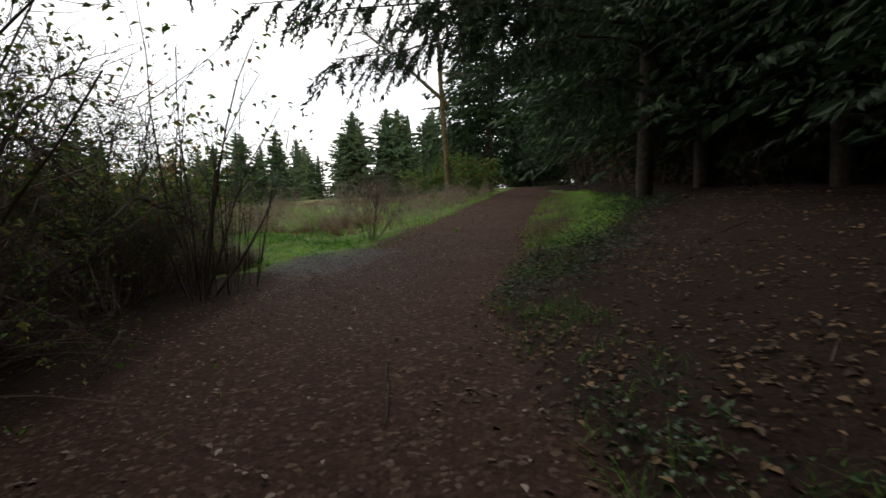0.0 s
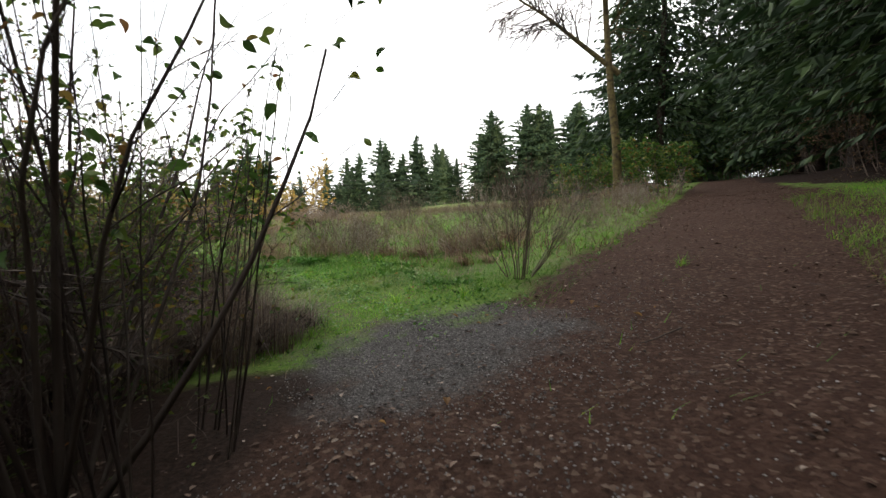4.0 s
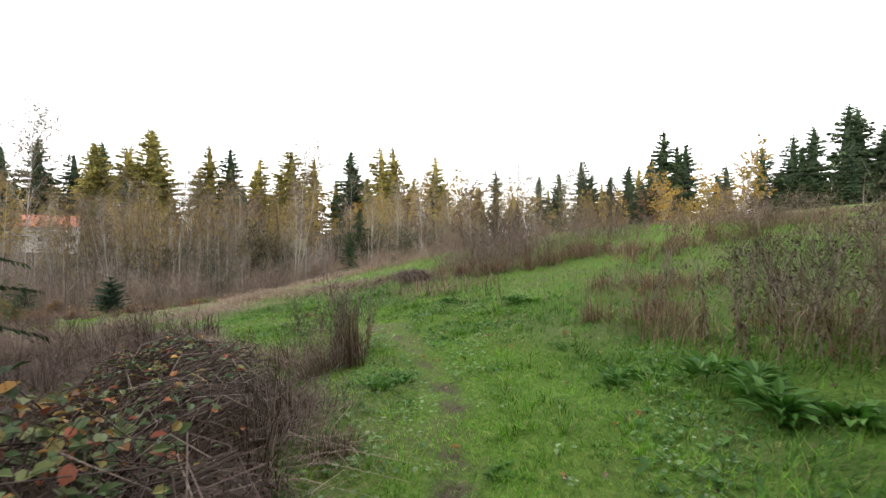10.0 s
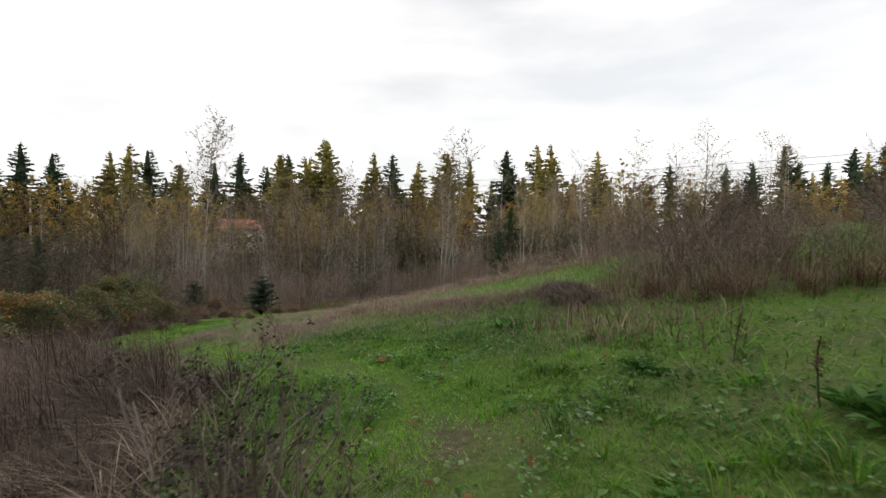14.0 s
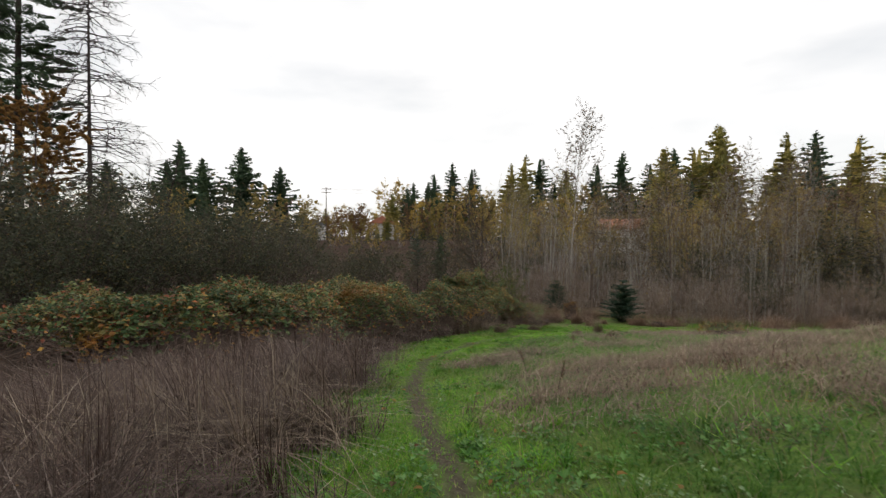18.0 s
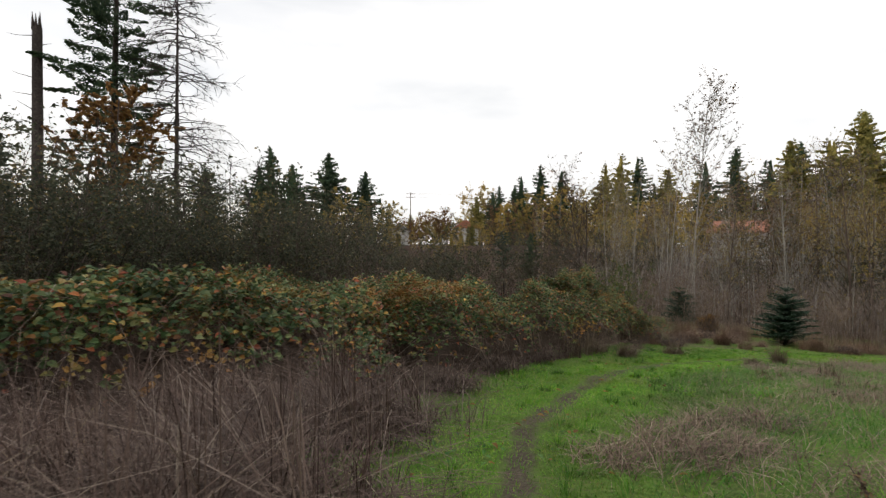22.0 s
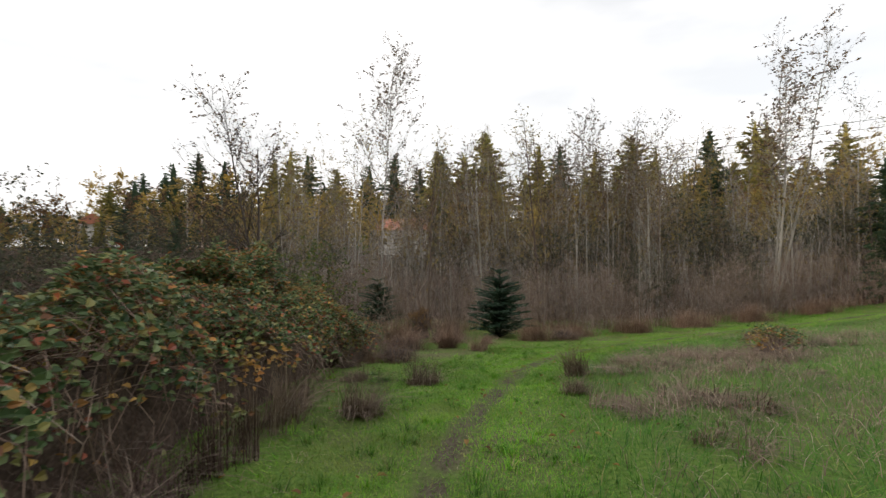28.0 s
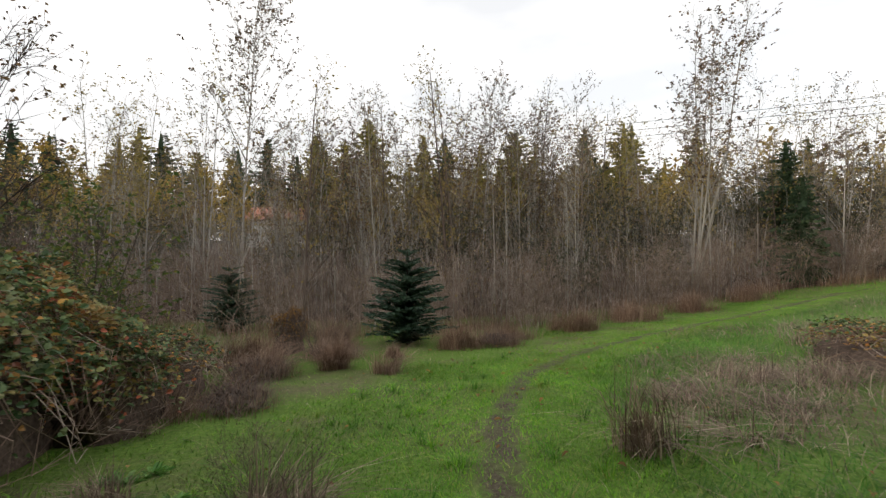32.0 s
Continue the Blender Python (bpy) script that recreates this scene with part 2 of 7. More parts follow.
LITTER = material("fallen_leaf", [(0, (0.038, 0.021, 0.014)), (0.5, (0.095, 0.056, 0.038)), (0.85, (0.18, 0.125, 0.092)), (1, (0.34, 0.28, 0.23))], 0.75, scale=12, detail=0.7)
DOCK = material("dock_leaf", [(0, (0.045, 0.13, 0.02)), (0.6, (0.085, 0.22, 0.034)), (1, (0.18, 0.33, 0.09))], 0.45, thin=0.25, scale=12)
IVY = material("ivy_leaf", [(0, (0.02, 0.045, 0.015)), (0.6, (0.042, 0.078, 0.027)), (1, (0.1, 0.15, 0.065))], 0.4, thin=0.1, scale=12)
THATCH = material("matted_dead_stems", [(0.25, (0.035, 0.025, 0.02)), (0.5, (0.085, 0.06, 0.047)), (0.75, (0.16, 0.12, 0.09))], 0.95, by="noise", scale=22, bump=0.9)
STONE = material("grey_gravel", [(0, (0.09, 0.085, 0.082)), (0.6, (0.17, 0.16, 0.155)), (1, (0.32, 0.30, 0.29))], 0.8, scale=30)
WALLPAINT = material("pale_house_wall", [(0.3, (0.62, 0.6, 0.57)), (0.7, (0.74, 0.72, 0.69))], 0.7, by="noise", scale=1.5)
ROOFTILE = material("red_roof", [(0.3, (0.32, 0.12, 0.075)), (0.7, (0.45, 0.19, 0.12))], 0.7, by="noise", scale=4)
GREYROOF = material("grey_roof", [(0.3, (0.16, 0.15, 0.15)), (0.7, (0.26, 0.25, 0.25))], 0.7, by="noise", scale=4)
GLASS = material("dark_window_glass", [(0.3, (0.03, 0.035, 0.04)), (0.7, (0.05, 0.055, 0.06))], 0.1, by="noise", scale=1)
POLEWOOD = material("utility_pole_wood", [(0.3, (0.10, 0.07, 0.055)), (0.7, (0.2, 0.15, 0.12))], 0.85, by="noise", scale=3, bump=0.3)
PALEPOST = material("pale_post_wood", [(0.3, (0.38, 0.31, 0.24)), (0.7, (0.55, 0.47, 0.38))], 0.8, by="noise", scale=3)
WIRE = material("black_wire", [(0.3, (0.02, 0.02, 0.02)), (0.7, (0.04, 0.04, 0.04))], 0.5, by="noise", scale=3)

# the ground: one material, in which the ways and the wood floor are masks of the mesh
GROUND = bpy.data.materials.new("meadow_and_track_soil")
GROUND.use_nodes = True
gn, gl = GROUND.node_tree.nodes, GROUND.node_tree.links
g_bsdf, g_co, g_mask = gn["Principled BSDF"], gn.new("ShaderNodeTexCoord"), gn.new("ShaderNodeVertexColor")
g_mask.layer_name = "cover"
g_sep = gn.new("ShaderNodeSeparateColor")
gl.new(g_mask.outputs["Color"], g_sep.inputs["Color"])


def g_layer(scale, stops, voronoi=False):
    t = gn.new("ShaderNodeTexVoronoi" if voronoi else "ShaderNodeTexNoise")
    t.inputs["Scale"].default_value = scale
    if not voronoi:
        t.inputs["Detail"].default_value = 8
        t.inputs["Roughness"].default_value = 0.65
    gl.new(g_co.outputs["Object"], t.inputs["Vector"])
    r = gn.new("ShaderNodeValToRGB")
    r.color_ramp.elements[0].position, r.color_ramp.elements[0].color = stops[0][0], (*stops[0][1], 1)
    r.color_ramp.elements[1].position, r.color_ramp.elements[1].color = stops[-1][0], (*stops[-1][1], 1)
    for pos, col in stops[1:-1]:
        r.color_ramp.elements.new(pos).color = (*col, 1)
    if voronoi:
        s = gn.new("ShaderNodeSeparateColor")
        gl.new(t.outputs["Color"], s.inputs["Color"])
        gl.new(s.outputs[0], r.inputs["Fac"])
    else:
        gl.new(t.outputs["Fac"], r.inputs["Fac"])
    return r.outputs["Color"], t


def g_mix(fac, a, b):
    x = gn.new("ShaderNodeMix")
    x.data_type = "RGBA"
    gl.new(fac, x.inputs["Factor"])
    gl.new(a, x.inputs["A"])
    gl.new(b, x.inputs["B"])
    return x.outputs["Result"]


def g_edge(channel):
    """A mask with a ragged edge."""
    a = gn.new("ShaderNodeMath")
    a.operation = "MULTIPLY_ADD"
    gl.new(g_rag.outputs["Fac"], a.inputs[0])
    a.inputs[1].default_value = 0.9
    gl.new(channel, a.inputs[2])
    r = gn.new("ShaderNodeMapRange")
    r.inputs["From Min"].default_value, r.inputs["From Max"].default_value = 0.75, 1.1
    gl.new(a.outputs[0], r.inputs["Value"])
    return r.outputs["Result"]


g_rag = gn.new("ShaderNodeTexNoise")
g_rag.inputs["Scale"].default_value, g_rag.inputs["Detail"].default_value = 2.6, 6
gl.new(g_co.outputs["Object"], g_rag.inputs["Vector"])
c_green, _ = g_layer(17, [(0.28, (0.045, 0.075, 0.014)), (0.45, (0.09, 0.165, 0.026)), (0.58, (0.135, 0.22, 0.04)), (0.75, (0.21, 0.2, 0.08))])
c_dry, _ = g_layer(14, [(0.3, (0.065, 0.052, 0.032)), (0.5, (0.135, 0.112, 0.068)), (0.72, (0.23, 0.19, 0.125))])
c_patch, _ = g_layer(0.45, [(0.48, (0, 0, 0)), (0.7, (1, 1, 1))])
c_soil, g_fine = g_layer(30, [(0.3, (0.026, 0.0125, 0.0085)), (0.5, (0.06, 0.03, 0.02)), (0.75, (0.11, 0.062, 0.043))])
c_leafbits, g_vor = g_layer(28, [(0.0, (0.018, 0.0095, 0.007)), (0.6, (0.048, 0.026, 0.018)), (0.9, (0.1, 0.062, 0.044)), (1, (0.21, 0.16, 0.125))], True)
c_gravel, _ = g_layer(70, [(0.0, (0.032, 0.028, 0.026)), (0.6, (0.075, 0.069, 0.065)), (1, (0.18, 0.17, 0.162))], True)
c_trail, _ = g_layer(24, [(0.3, (0.04, 0.033, 0.023)), (0.5, (0.095, 0.08, 0.054)), (0.75, (0.17, 0.148, 0.105))])
g_col = g_mix(c_patch, c_green, c_dry)
g_half = gn.new("ShaderNodeMix")
g_half.data_type = "RGBA"
g_half.inputs["Factor"].default_value = 0.5
gl.new(c_soil, g_half.inputs["A"])
gl.new(c_leafbits, g_half.inputs["B"])
g_col = g_mix(g_edge(g_sep.outputs[0]), g_col, g_half.outputs["Result"])
# dark needle humus, with the shade under conifers and hedge added to its colour
c_shaded_humus, _ = g_layer(26, [(0.3, (0.012, 0.0075, 0.0055)), (0.5, (0.028, 0.017, 0.0125)), (0.75, (0.06, 0.039, 0.029))])
g_col = g_mix(g_edge(g_mask.outputs["Alpha"]), g_col, c_shaded_humus)
g_col = g_mix(g_edge(g_sep.outputs[1]), g_col, c_trail)
g_col = g_mix(g_edge(g_sep.outputs[2]), g_col, c_gravel)
gl.new(g_col, g_bsdf.inputs["Base Color"])
g_bsdf.inputs["Roughness"].default_value = 0.95
g_bsdf.inputs["Specular IOR Level"].default_value = 0.15
g_bump = gn.new("ShaderNodeBump")
g_bump.inputs["Strength"].default_value, g_bump.inputs["Distance"].default_value = 0.8, 0.03
gl.new(g_fine.outputs["Fac"], g_bump.inputs["Height"])
gl.new(g_bump.outputs["Normal"], g_bsdf.inputs["Normal"])

# ---------------------------------------------------------------- lie of the land
SLOPE = (-0.4559, 4.4118, 2.9857, 1.299, -0.5964, 0.3407, 2.8073, 3.3688, -1.7767, -2.7547, 0.7526,
         -1.5054, -4.6934, -0.0009, -3.3201, 6.9158, -0.392, -0.3836, 2.7635, 2.6863, -6.8365)
POWERS = [(i, j) for i in range(6) for j in range(6 - i)]


KNOLLS = ((-33, 21.5, 4.5, 0.5), (-26, 22, 4.5, 0.4), (-19, 26, 4.5, 0.42), (-25.5, 29, 4.5, 0.4), (-12.5, 26, 4, 0.2))


def ease(s):
    s = np.clip(s, 0, 1)
    return s * s * (3 - 2 * s)


def land(x, y):
    """Height of the ground: a smooth hill that falls to the west and rises to the north, with small unevenness."""
    x, y = np.asarray(x, float), np.asarray(y, float)
    u, v = np.tanh((x + 20) / 40), np.tanh((y - 10) / 40)
    z = sum(k * u ** i * v ** j for k, (i, j) in zip(SLOPE, POWERS))
    for a, b, r, h in KNOLLS:
        z = z + h * np.exp(-((x - a) ** 2 + (y - b) ** 2) / (2 * r * r))
    z = z - 1.0 * ease((y - 30) / 9) * ease((x + 32) / 8) * ease((1 - x) / 5) * ease((85 - y) / 30)
    z = z + 0.018 * np.sin(2.1 * x + 0.7 * y) * np.sin(1.7 * y - 0.4 * x) + 0.012 * np.sin(4.3 * x - 1.9) * np.cos(3.7 * y + 0.8)
    return z


def at(x, y, up=0.0):
    return Vector((x, y, float(land(x, y)) + up))


TRAIL = np.array([(-2.9, 10.6), (-4.9, 12.3), (-7.1, 13.7), (-9.7, 15.1), (-12.0, 15.8), (-13.8, 16.15), (-16.3, 15.75), (-18.3, 14.95), (-19.6, 13.8), (-21.0, 12.55),
                  (-23.2, 10.7), (-26.0, 8.95), (-28.6, 8.2), (-30.7, 7.7), (-33.3, 7.5), (-35.5, 7.8), (-37.7, 8.2), (-40.2, 8.8), (-42.8, 9.9),
                  (-44.6, 11.4), (-47.3, 14.9), (-49.3, 19.0), (-52.3, 26.0), (-53.0, 34.0)])
TRACK = np.array([(0.6, -30.0), (0.2, -12.0), (-0.7, -4.0), (-1.2, 2.0), (-1.5, 6.0), (-0.7, 9.0), (0.2, 11.0), (0.85, 13.5), (2.2, 18.0), (4.1, 27.0), (7.4, 40.0), (14.0, 60.0)])


def beside(line, x, y):
    """Distance from a line on the plan, and on which side (positive: to the left of its run)."""
    x, y = np.asarray(x, float), np.asarray(y, float)
    best, side = np.full(x.shape, 1e9), np.zeros(x.shape)
    for (ax, ay), (bx, by) in zip(line[:-1], line[1:]):
        dx, dy = bx - ax, by - ay
        s = np.clip(((x - ax) * dx + (y - ay) * dy) / (dx * dx + dy * dy), 0, 1)
        ex, ey = x - ax - s * dx, y - ay - s * dy
        d = np.hypot(ex, ey)
        near = d < best
        best, side = np.where(near, d, best), np.where(near, np.sign(dx * ey - dy * ex), side)
    return best, side


def track_half(y):
    return np.interp(y, [-30, 8.5, 9.3, 11, 13.5, 18, 60], [1.95, 1.95, 1.85, 1.4, 1.35, 1.1, 1.0])


def ripple(x, y, s, k=0.0):
    """Smooth unevenness between -1 and 1, about s metres long."""
    return (np.sin(x / s * 2.1 + 1.3 + k) * np.cos(y / s * 1.7 - 0.6 + 2 * k) + np.sin((x + y) / s * 1.13 + k) + 0.6 * np.sin((x - 1.6 * y) / s * 2.9 + 3 * k)) / 2.6


# ---------------------------------------------------------------- mesh makers


def tri_mesh(name, verts, faces, mat, smooth=False):
    me = bpy.data.meshes.new(name)
    verts, faces = np.asarray(verts, np.float32).reshape(-1, 3), np.asarray(faces, np.int32).reshape(-1, 3)
    me.vertices.add(len(verts))
    me.vertices.foreach_set("co", verts.ravel())
    me.loops.add(faces.size)
    me.loops.foreach_set("vertex_index", faces.ravel())
    me.polygons.add(len(faces))
    me.polygons.foreach_set("loop_start", np.arange(0, faces.size, 3, dtype=np.int32))
    me.polygons.foreach_set("loop_total", np.full(len(faces), 3, np.int32))
    me.polygons.foreach_set("use_smooth", np.full(len(faces), smooth))
    me.update(calc_edges=True)
    if mat:
        me.materials.append(mat)
    return me


def joined(*pieces):
    vs, fs, k = [], [], 0
    for v, f in pieces:
        if len(v):
            vs.append(v), fs.append(f + k)
            k += len(v)
    return np.concatenate(vs), np.concatenate(fs)


def two_tone(name, first, mat, second, mat2):
    """One mesh of two pieces with a material each."""
    me = tri_mesh(name, *joined(first, second), mat)
    me.materials.append(mat2)
    me.polygons.foreach_set("material_index", np.concatenate([np.zeros(len(first[1]), np.int32), np.ones(len(second[1]), np.int32)]))
    return me


def blades(p, height, width, heading, lean, segs=2):
    """Grass blades and dry stalks: tapered ribbons that bend over."""
    n = len(p)
    s = np.linspace(0, 1, segs + 1)
    fwd = np.stack([np.cos(heading), np.sin(heading), np.zeros(n)], 1)
    wide = np.stack([-np.sin(heading), np.cos(heading), np.zeros(n)], 1)
    rows = []
    for i, a in enumerate(s):
        c = p + fwd * (height * lean * a * a)[:, None]
        c[:, 2] += height * (a - 0.35 * np.minimum(lean, 1.6) * a * a)
        if i < segs:
            w = wide * (width * (1 - 0.6 * a) / 2)[:, None]
            rows += [c - w, c + w]
        else:
            rows.append(c)
    m = len(rows)
    v = np.stack(rows, 1).reshape(-1, 3)
    f = []
    for i in range(segs - 1):
        f += [(2 * i, 2 * i + 1, 2 * i + 3), (2 * i, 2 * i + 3, 2 * i + 2)]
    f.append((2 * segs - 2, 2 * segs - 1, 2 * segs))
    f = (np.array(f)[None] + (np.arange(n) * m)[:, None, None]).reshape(-1, 3)
    return v, f


def tubes(paths, radii, sides=3):
    """Tapered round rods along paths (n, k, 3) with radii (n, k)."""
    paths, radii = np.asarray(paths, float), np.asarray(radii, float)
    n, k, _ = paths.shape
    tan = np.gradient(paths, axis=1)
    tan /= np.linalg.norm(tan, axis=2, keepdims=True) + 1e-9
    ref = np.where(np.abs(tan[:, :1, 2:3]) > 0.8, np.array([1.0, 0, 0]), np.array([0, 0, 1.0]))
    a = np.cross(tan, np.broadcast_to(ref, tan.shape))
    a /= np.linalg.norm(a, axis=2, keepdims=True) + 1e-9
    b = np.cross(tan, a)
    ang = np.arange(sides) * 2 * np.pi / sides
    v = paths[:, :, None] + radii[:, :, None, None] * (np.cos(ang)[None, None, :, None] * a[:, :, None] + np.sin(ang)[None, None, :, None] * b[:, :, None])
    f = []
    for i in range(k - 1):
        for j in range(sides):
            q = [i * sides + j, i * sides + (j + 1) % sides, (i + 1) * sides + (j + 1) % sides, (i + 1) * sides + j]
            f += [(q[0], q[1], q[2]), (q[0], q[2], q[3])]
    f = (np.array(f)[None] + (np.arange(n) * k * sides)[:, None, None]).reshape(-1, 3)
    return v.reshape(-1, 3), f


def ribbons(paths, radii, rng):
    """Fine twigs seen from afar: narrow strips that end in a point."""
    paths = np.asarray(paths, float)
    n, k, _ = paths.shape
    w = unit(np.cross(paths[:, -1] - paths[:, 0], rng.normal(0, 1, (n, 3))))
    rows = []
    for i in range(k - 1):
        s = w * (np.asarray(radii) * (1 - 0.5 * i / k))[:, None]
        rows += [paths[:, i] - s, paths[:, i] + s]
    rows.append(paths[:, -1])
    m = len(rows)
    f = []
    for i in range(k - 2):
        f += [(2 * i, 2 * i + 1, 2 * i + 3), (2 * i, 2 * i + 3, 2 * i + 2)]
    f.append((m - 3, m - 2, m - 1))
    return np.stack(rows, 1).reshape(-1, 3), (np.array(f)[None] + (np.arange(n) * m)[:, None, None]).reshape(-1, 3)


def unit(v):
    return v / (np.linalg.norm(v, axis=-1, keepdims=True) + 1e-9)


def leaves(p, along, length, width, flip=None, fine=True, fold=0.25):
    """Leaves folded along the midrib. p: where the stalk ends; along: which way the leaf points."""
    n = len(p)
    along = unit(along)
    up = np.tile(np.array([0, 0, 1.0]), (n, 1)) if flip is None else unit(flip)
    side = unit(np.cross(along, up))
    nor = np.cross(side, along)
    L, W = np.broadcast_to(length, n)[:, None], np.broadcast_to(width, n)[:, None]
    if fine == 2:
        rows = [p, p + along * L * 0.5 - nor * L * 0.03, p + along * L - nor * L * 0.15]
        for s in (1, -1):
            rows += [p + along * L * a + side * s * W * b + nor * W * fold * b * 2 for a, b in ((0.1, 0.26), (0.3, 0.47), (0.55, 0.44), (0.8, 0.25))]
        f = np.array([(0, 1, 3), (3, 1, 4), (4, 1, 5), (5, 1, 6), (6, 1, 2), (0, 7, 1), (7, 8, 1), (8, 9, 1), (9, 10, 1), (10, 2, 1)])
    elif fine:
        rows = [p, p + along * L * 0.5 - nor * L * 0.03, p + along * L - nor * L * 0.15]
        for s in (1, -1):
            rows += [p + along * L * 0.25 + side * s * W * 0.42 + nor * W * fold, p + along * L * 0.62 + side * s * W * 0.42 + nor * W * fold * 0.8]
        f = np.array([(0, 1, 3), (3, 1, 4), (4, 1, 2), (0, 5, 1), (5, 6, 1), (6, 2, 1)])
    else:
        rows = [p, p + along * L]
        for s in (1, -1):
            rows.append(p + along * L * 0.45 + side * s * W * 0.5 + nor * W * fold)
        f = np.array([(0, 1, 2), (0, 3, 1)])
    v = np.stack(rows, 1).reshape(-1, 3)
    return v, (f[None] + (np.arange(n) * len(rows))[:, None, None]).reshape(-1, 3)


def scatter_dirs(rng, n, flat=0.5):
    a = rng.uniform(0, 2 * np.pi, n)
    return np.stack([np.cos(a), np.sin(a), rng.normal(0, flat, n)], 1)


def thing(name, label, category, group=""):
    return tagged(new(name), label, category, group)


def part(name, me, parent, label=""):
    ob = new(name, me)
    ob.parent = parent
    return tagged(ob, label) if label else ob


def stuff(name, piece, mat, label, category):
    return tagged(new(name, tri_mesh(name, *piece, mat)), label, category, kind="stuff")


def put(ob, x, y, size=1.0, turn=0.0, sink=0.03, tilt=0.0):
    ob.matrix_basis = pose(x, y, float(land(x, y)) - sink, tilt, 0, turn) @ Matrix.Scale(size, 4)
    return ob


def plant_out(kinds, spots, rng, low=0.85, high=1.15):
    """Copies of some grown plants at spots (x, y) or (x, y, size)."""
    for spot in spots:
        ob = kinds[int(rng.integers(len(kinds)))]
        s = (spot[2] if len(spot) > 2 else 1.0) * rng.uniform(low, high)
        x, y = float(spot[0]), float(spot[1])
        copy_thing(ob, pose(x, y, float(land(x, y)) - 0.05, rng.normal(0, 1.2), rng.normal(0, 1.2), rng.uniform(0, 360)) @ Matrix.Scale(s / ob.scale[0], 4))


# ---------------------------------------------------------------- plant makers
def wander(rng, start, heading, length, k, droop=0.0, sway=0.12):
    """A crooked path of k points from start along heading; droop pulls it down (or up, if negative)."""
    pts, d = [np.array(start, float)], unit(np.array(heading, float))
    for i in range(k - 1):
        d = unit(d + rng.normal(0, sway, 3) + np.array([0, 0, -droop]))
        pts.append(pts[-1] + d * length / (k - 1))
    return np.array(pts)


def along_path(path, s):
    i = min(int(s * (len(path) - 1)), len(path) - 2)
    u = s * (len(path) - 1) - i
    return path[i] * (1 - u) + path[i + 1] * u, unit(path[i + 1] - path[i])


def side_way(rng, d, angle):
    """A direction that leaves d by an angle, all round."""
    a = unit(np.cross(d, rng.normal(0, 1, 3)))
    return d * math.cos(angle) + a * math.sin(angle)


def woody(name, rng, label, category, group, stems, height, radius, limbs, limb_len, twigs, twig_len, bark, leaf=None, leaf_n=0,
          leaf_size=0.05, leaf_low=0.0, spread=0.15, angle=0.7, droop=-0.05, clear=0.25, sway=0.08, fine_leaf=False, sub=0, base=0.15, sides=5, near=False, merge=False):
    """A shrub or a tree: stems, limbs off the stems, twigs off the limbs, and leaves at the twigs."""
    ob = thing(name, label, category, group)
    S, B, T, U = [], [], [], []
    for _ in range(stems):
        a = rng.uniform(0, 2 * np.pi)
        out = rng.uniform(0.3, 1) * spread if stems > 1 else 0.02
        h = height * rng.uniform(0.72, 1.0) if stems > 1 else height
        S.append((wander(rng, (base * math.cos(a) * (stems > 1), base * math.sin(a) * (stems > 1), 0), (out * math.cos(a), out * math.sin(a), 1), h, 7, droop * 0.3 if stems > 1 else 0, sway if stems > 1 else 0.025), radius * rng.uniform(0.6, 1.1)))
        for i in range(limbs):
            s = clear + (1 - clear) * (i + rng.uniform(0, 1)) / limbs * 0.97
            p, d = along_path(S[-1][0], s)
            ln = limb_len * (1.15 - 0.85 * s) * rng.uniform(0.6, 1.2)
            B.append((wander(rng, p, side_way(rng, d, angle * rng.uniform(0.7, 1.2)), ln, 5, droop, sway * 1.5), radius * (1 - 0.8 * s) * 0.4))
            for j in range(twigs):
                p2, d2 = along_path(B[-1][0], rng.uniform(0.2, 1.0))
                T.append((wander(rng, p2, side_way(rng, d2, rng.uniform(0.4, 0.9)), twig_len * rng.uniform(0.5, 1.2), 3, droop, sway * 2), max(radius * 0.09, 0.0025)))
                for _k in range(sub):
                    p3, d3 = along_path(T[-1][0], rng.uniform(0.2, 1.0))
                    U.append((wander(rng, p3, side_way(rng, d3, rng.uniform(0.4, 0.9)), twig_len * rng.uniform(0.3, 0.7), 2, droop, sway * 2), max(radius * 0.06, 0.002)))
    taper = {7: np.linspace(1, 0.25, 7), 5: np.linspace(1, 0.3, 5), 4: np.linspace(1, 0.4, 4), 3: np.linspace(1, 0.4, 3), 2: np.array([1, 0.4])}
    if merge:
        part("stem_clump", tri_mesh("stem_clump", *tubes(np.array([q for q, _ in S]), np.array([r * taper[7] for _, r in S]), sides), bark, True), ob)["kind"] = "stuff"
    for path, r in () if merge else S:
        part("trunk" if stems == 1 else "stem", tri_mesh("stem", *tubes(path[None], (r * taper[7])[None], sides), bark, True), ob)
    pieces = [tubes(np.array([q for q, _ in G]), np.array([r * taper[len(G[0][0])] for _, r in G])) for G in ((B, T, U) if near else (B,)) if G]
    if not near:
        pieces += [ribbons(np.array([q for q, _ in G]), np.array([r * 1.2 for _, r in G]), rng) for G in (T, U) if G]
    part("crown", tri_mesh("crown", *joined(*pieces), bark), ob)
    if leaf and leaf_n:
        tips = U or T or B
        idx = rng.integers(0, len(tips), leaf_n)
        P = np.array([along_path(tips[i][0], rng.uniform(0.3, 1))[0] for i in idx])
        P = P[P[:, 2] > leaf_low * height]
        n = len(P)
        size = leaf_size * rng.uniform(0.6, 1.25, n)
        way = scatter_dirs(rng, n, 0.4)
        way[:, 2] -= 0.45
        part("foliage", tri_mesh("foliage", *leaves(P, way, size, size * 0.62, flip=scatter_dirs(rng, n, 0.6) + np.array([0, 0, 1.0]), fine=fine_leaf), leaf), ob)
    return ob


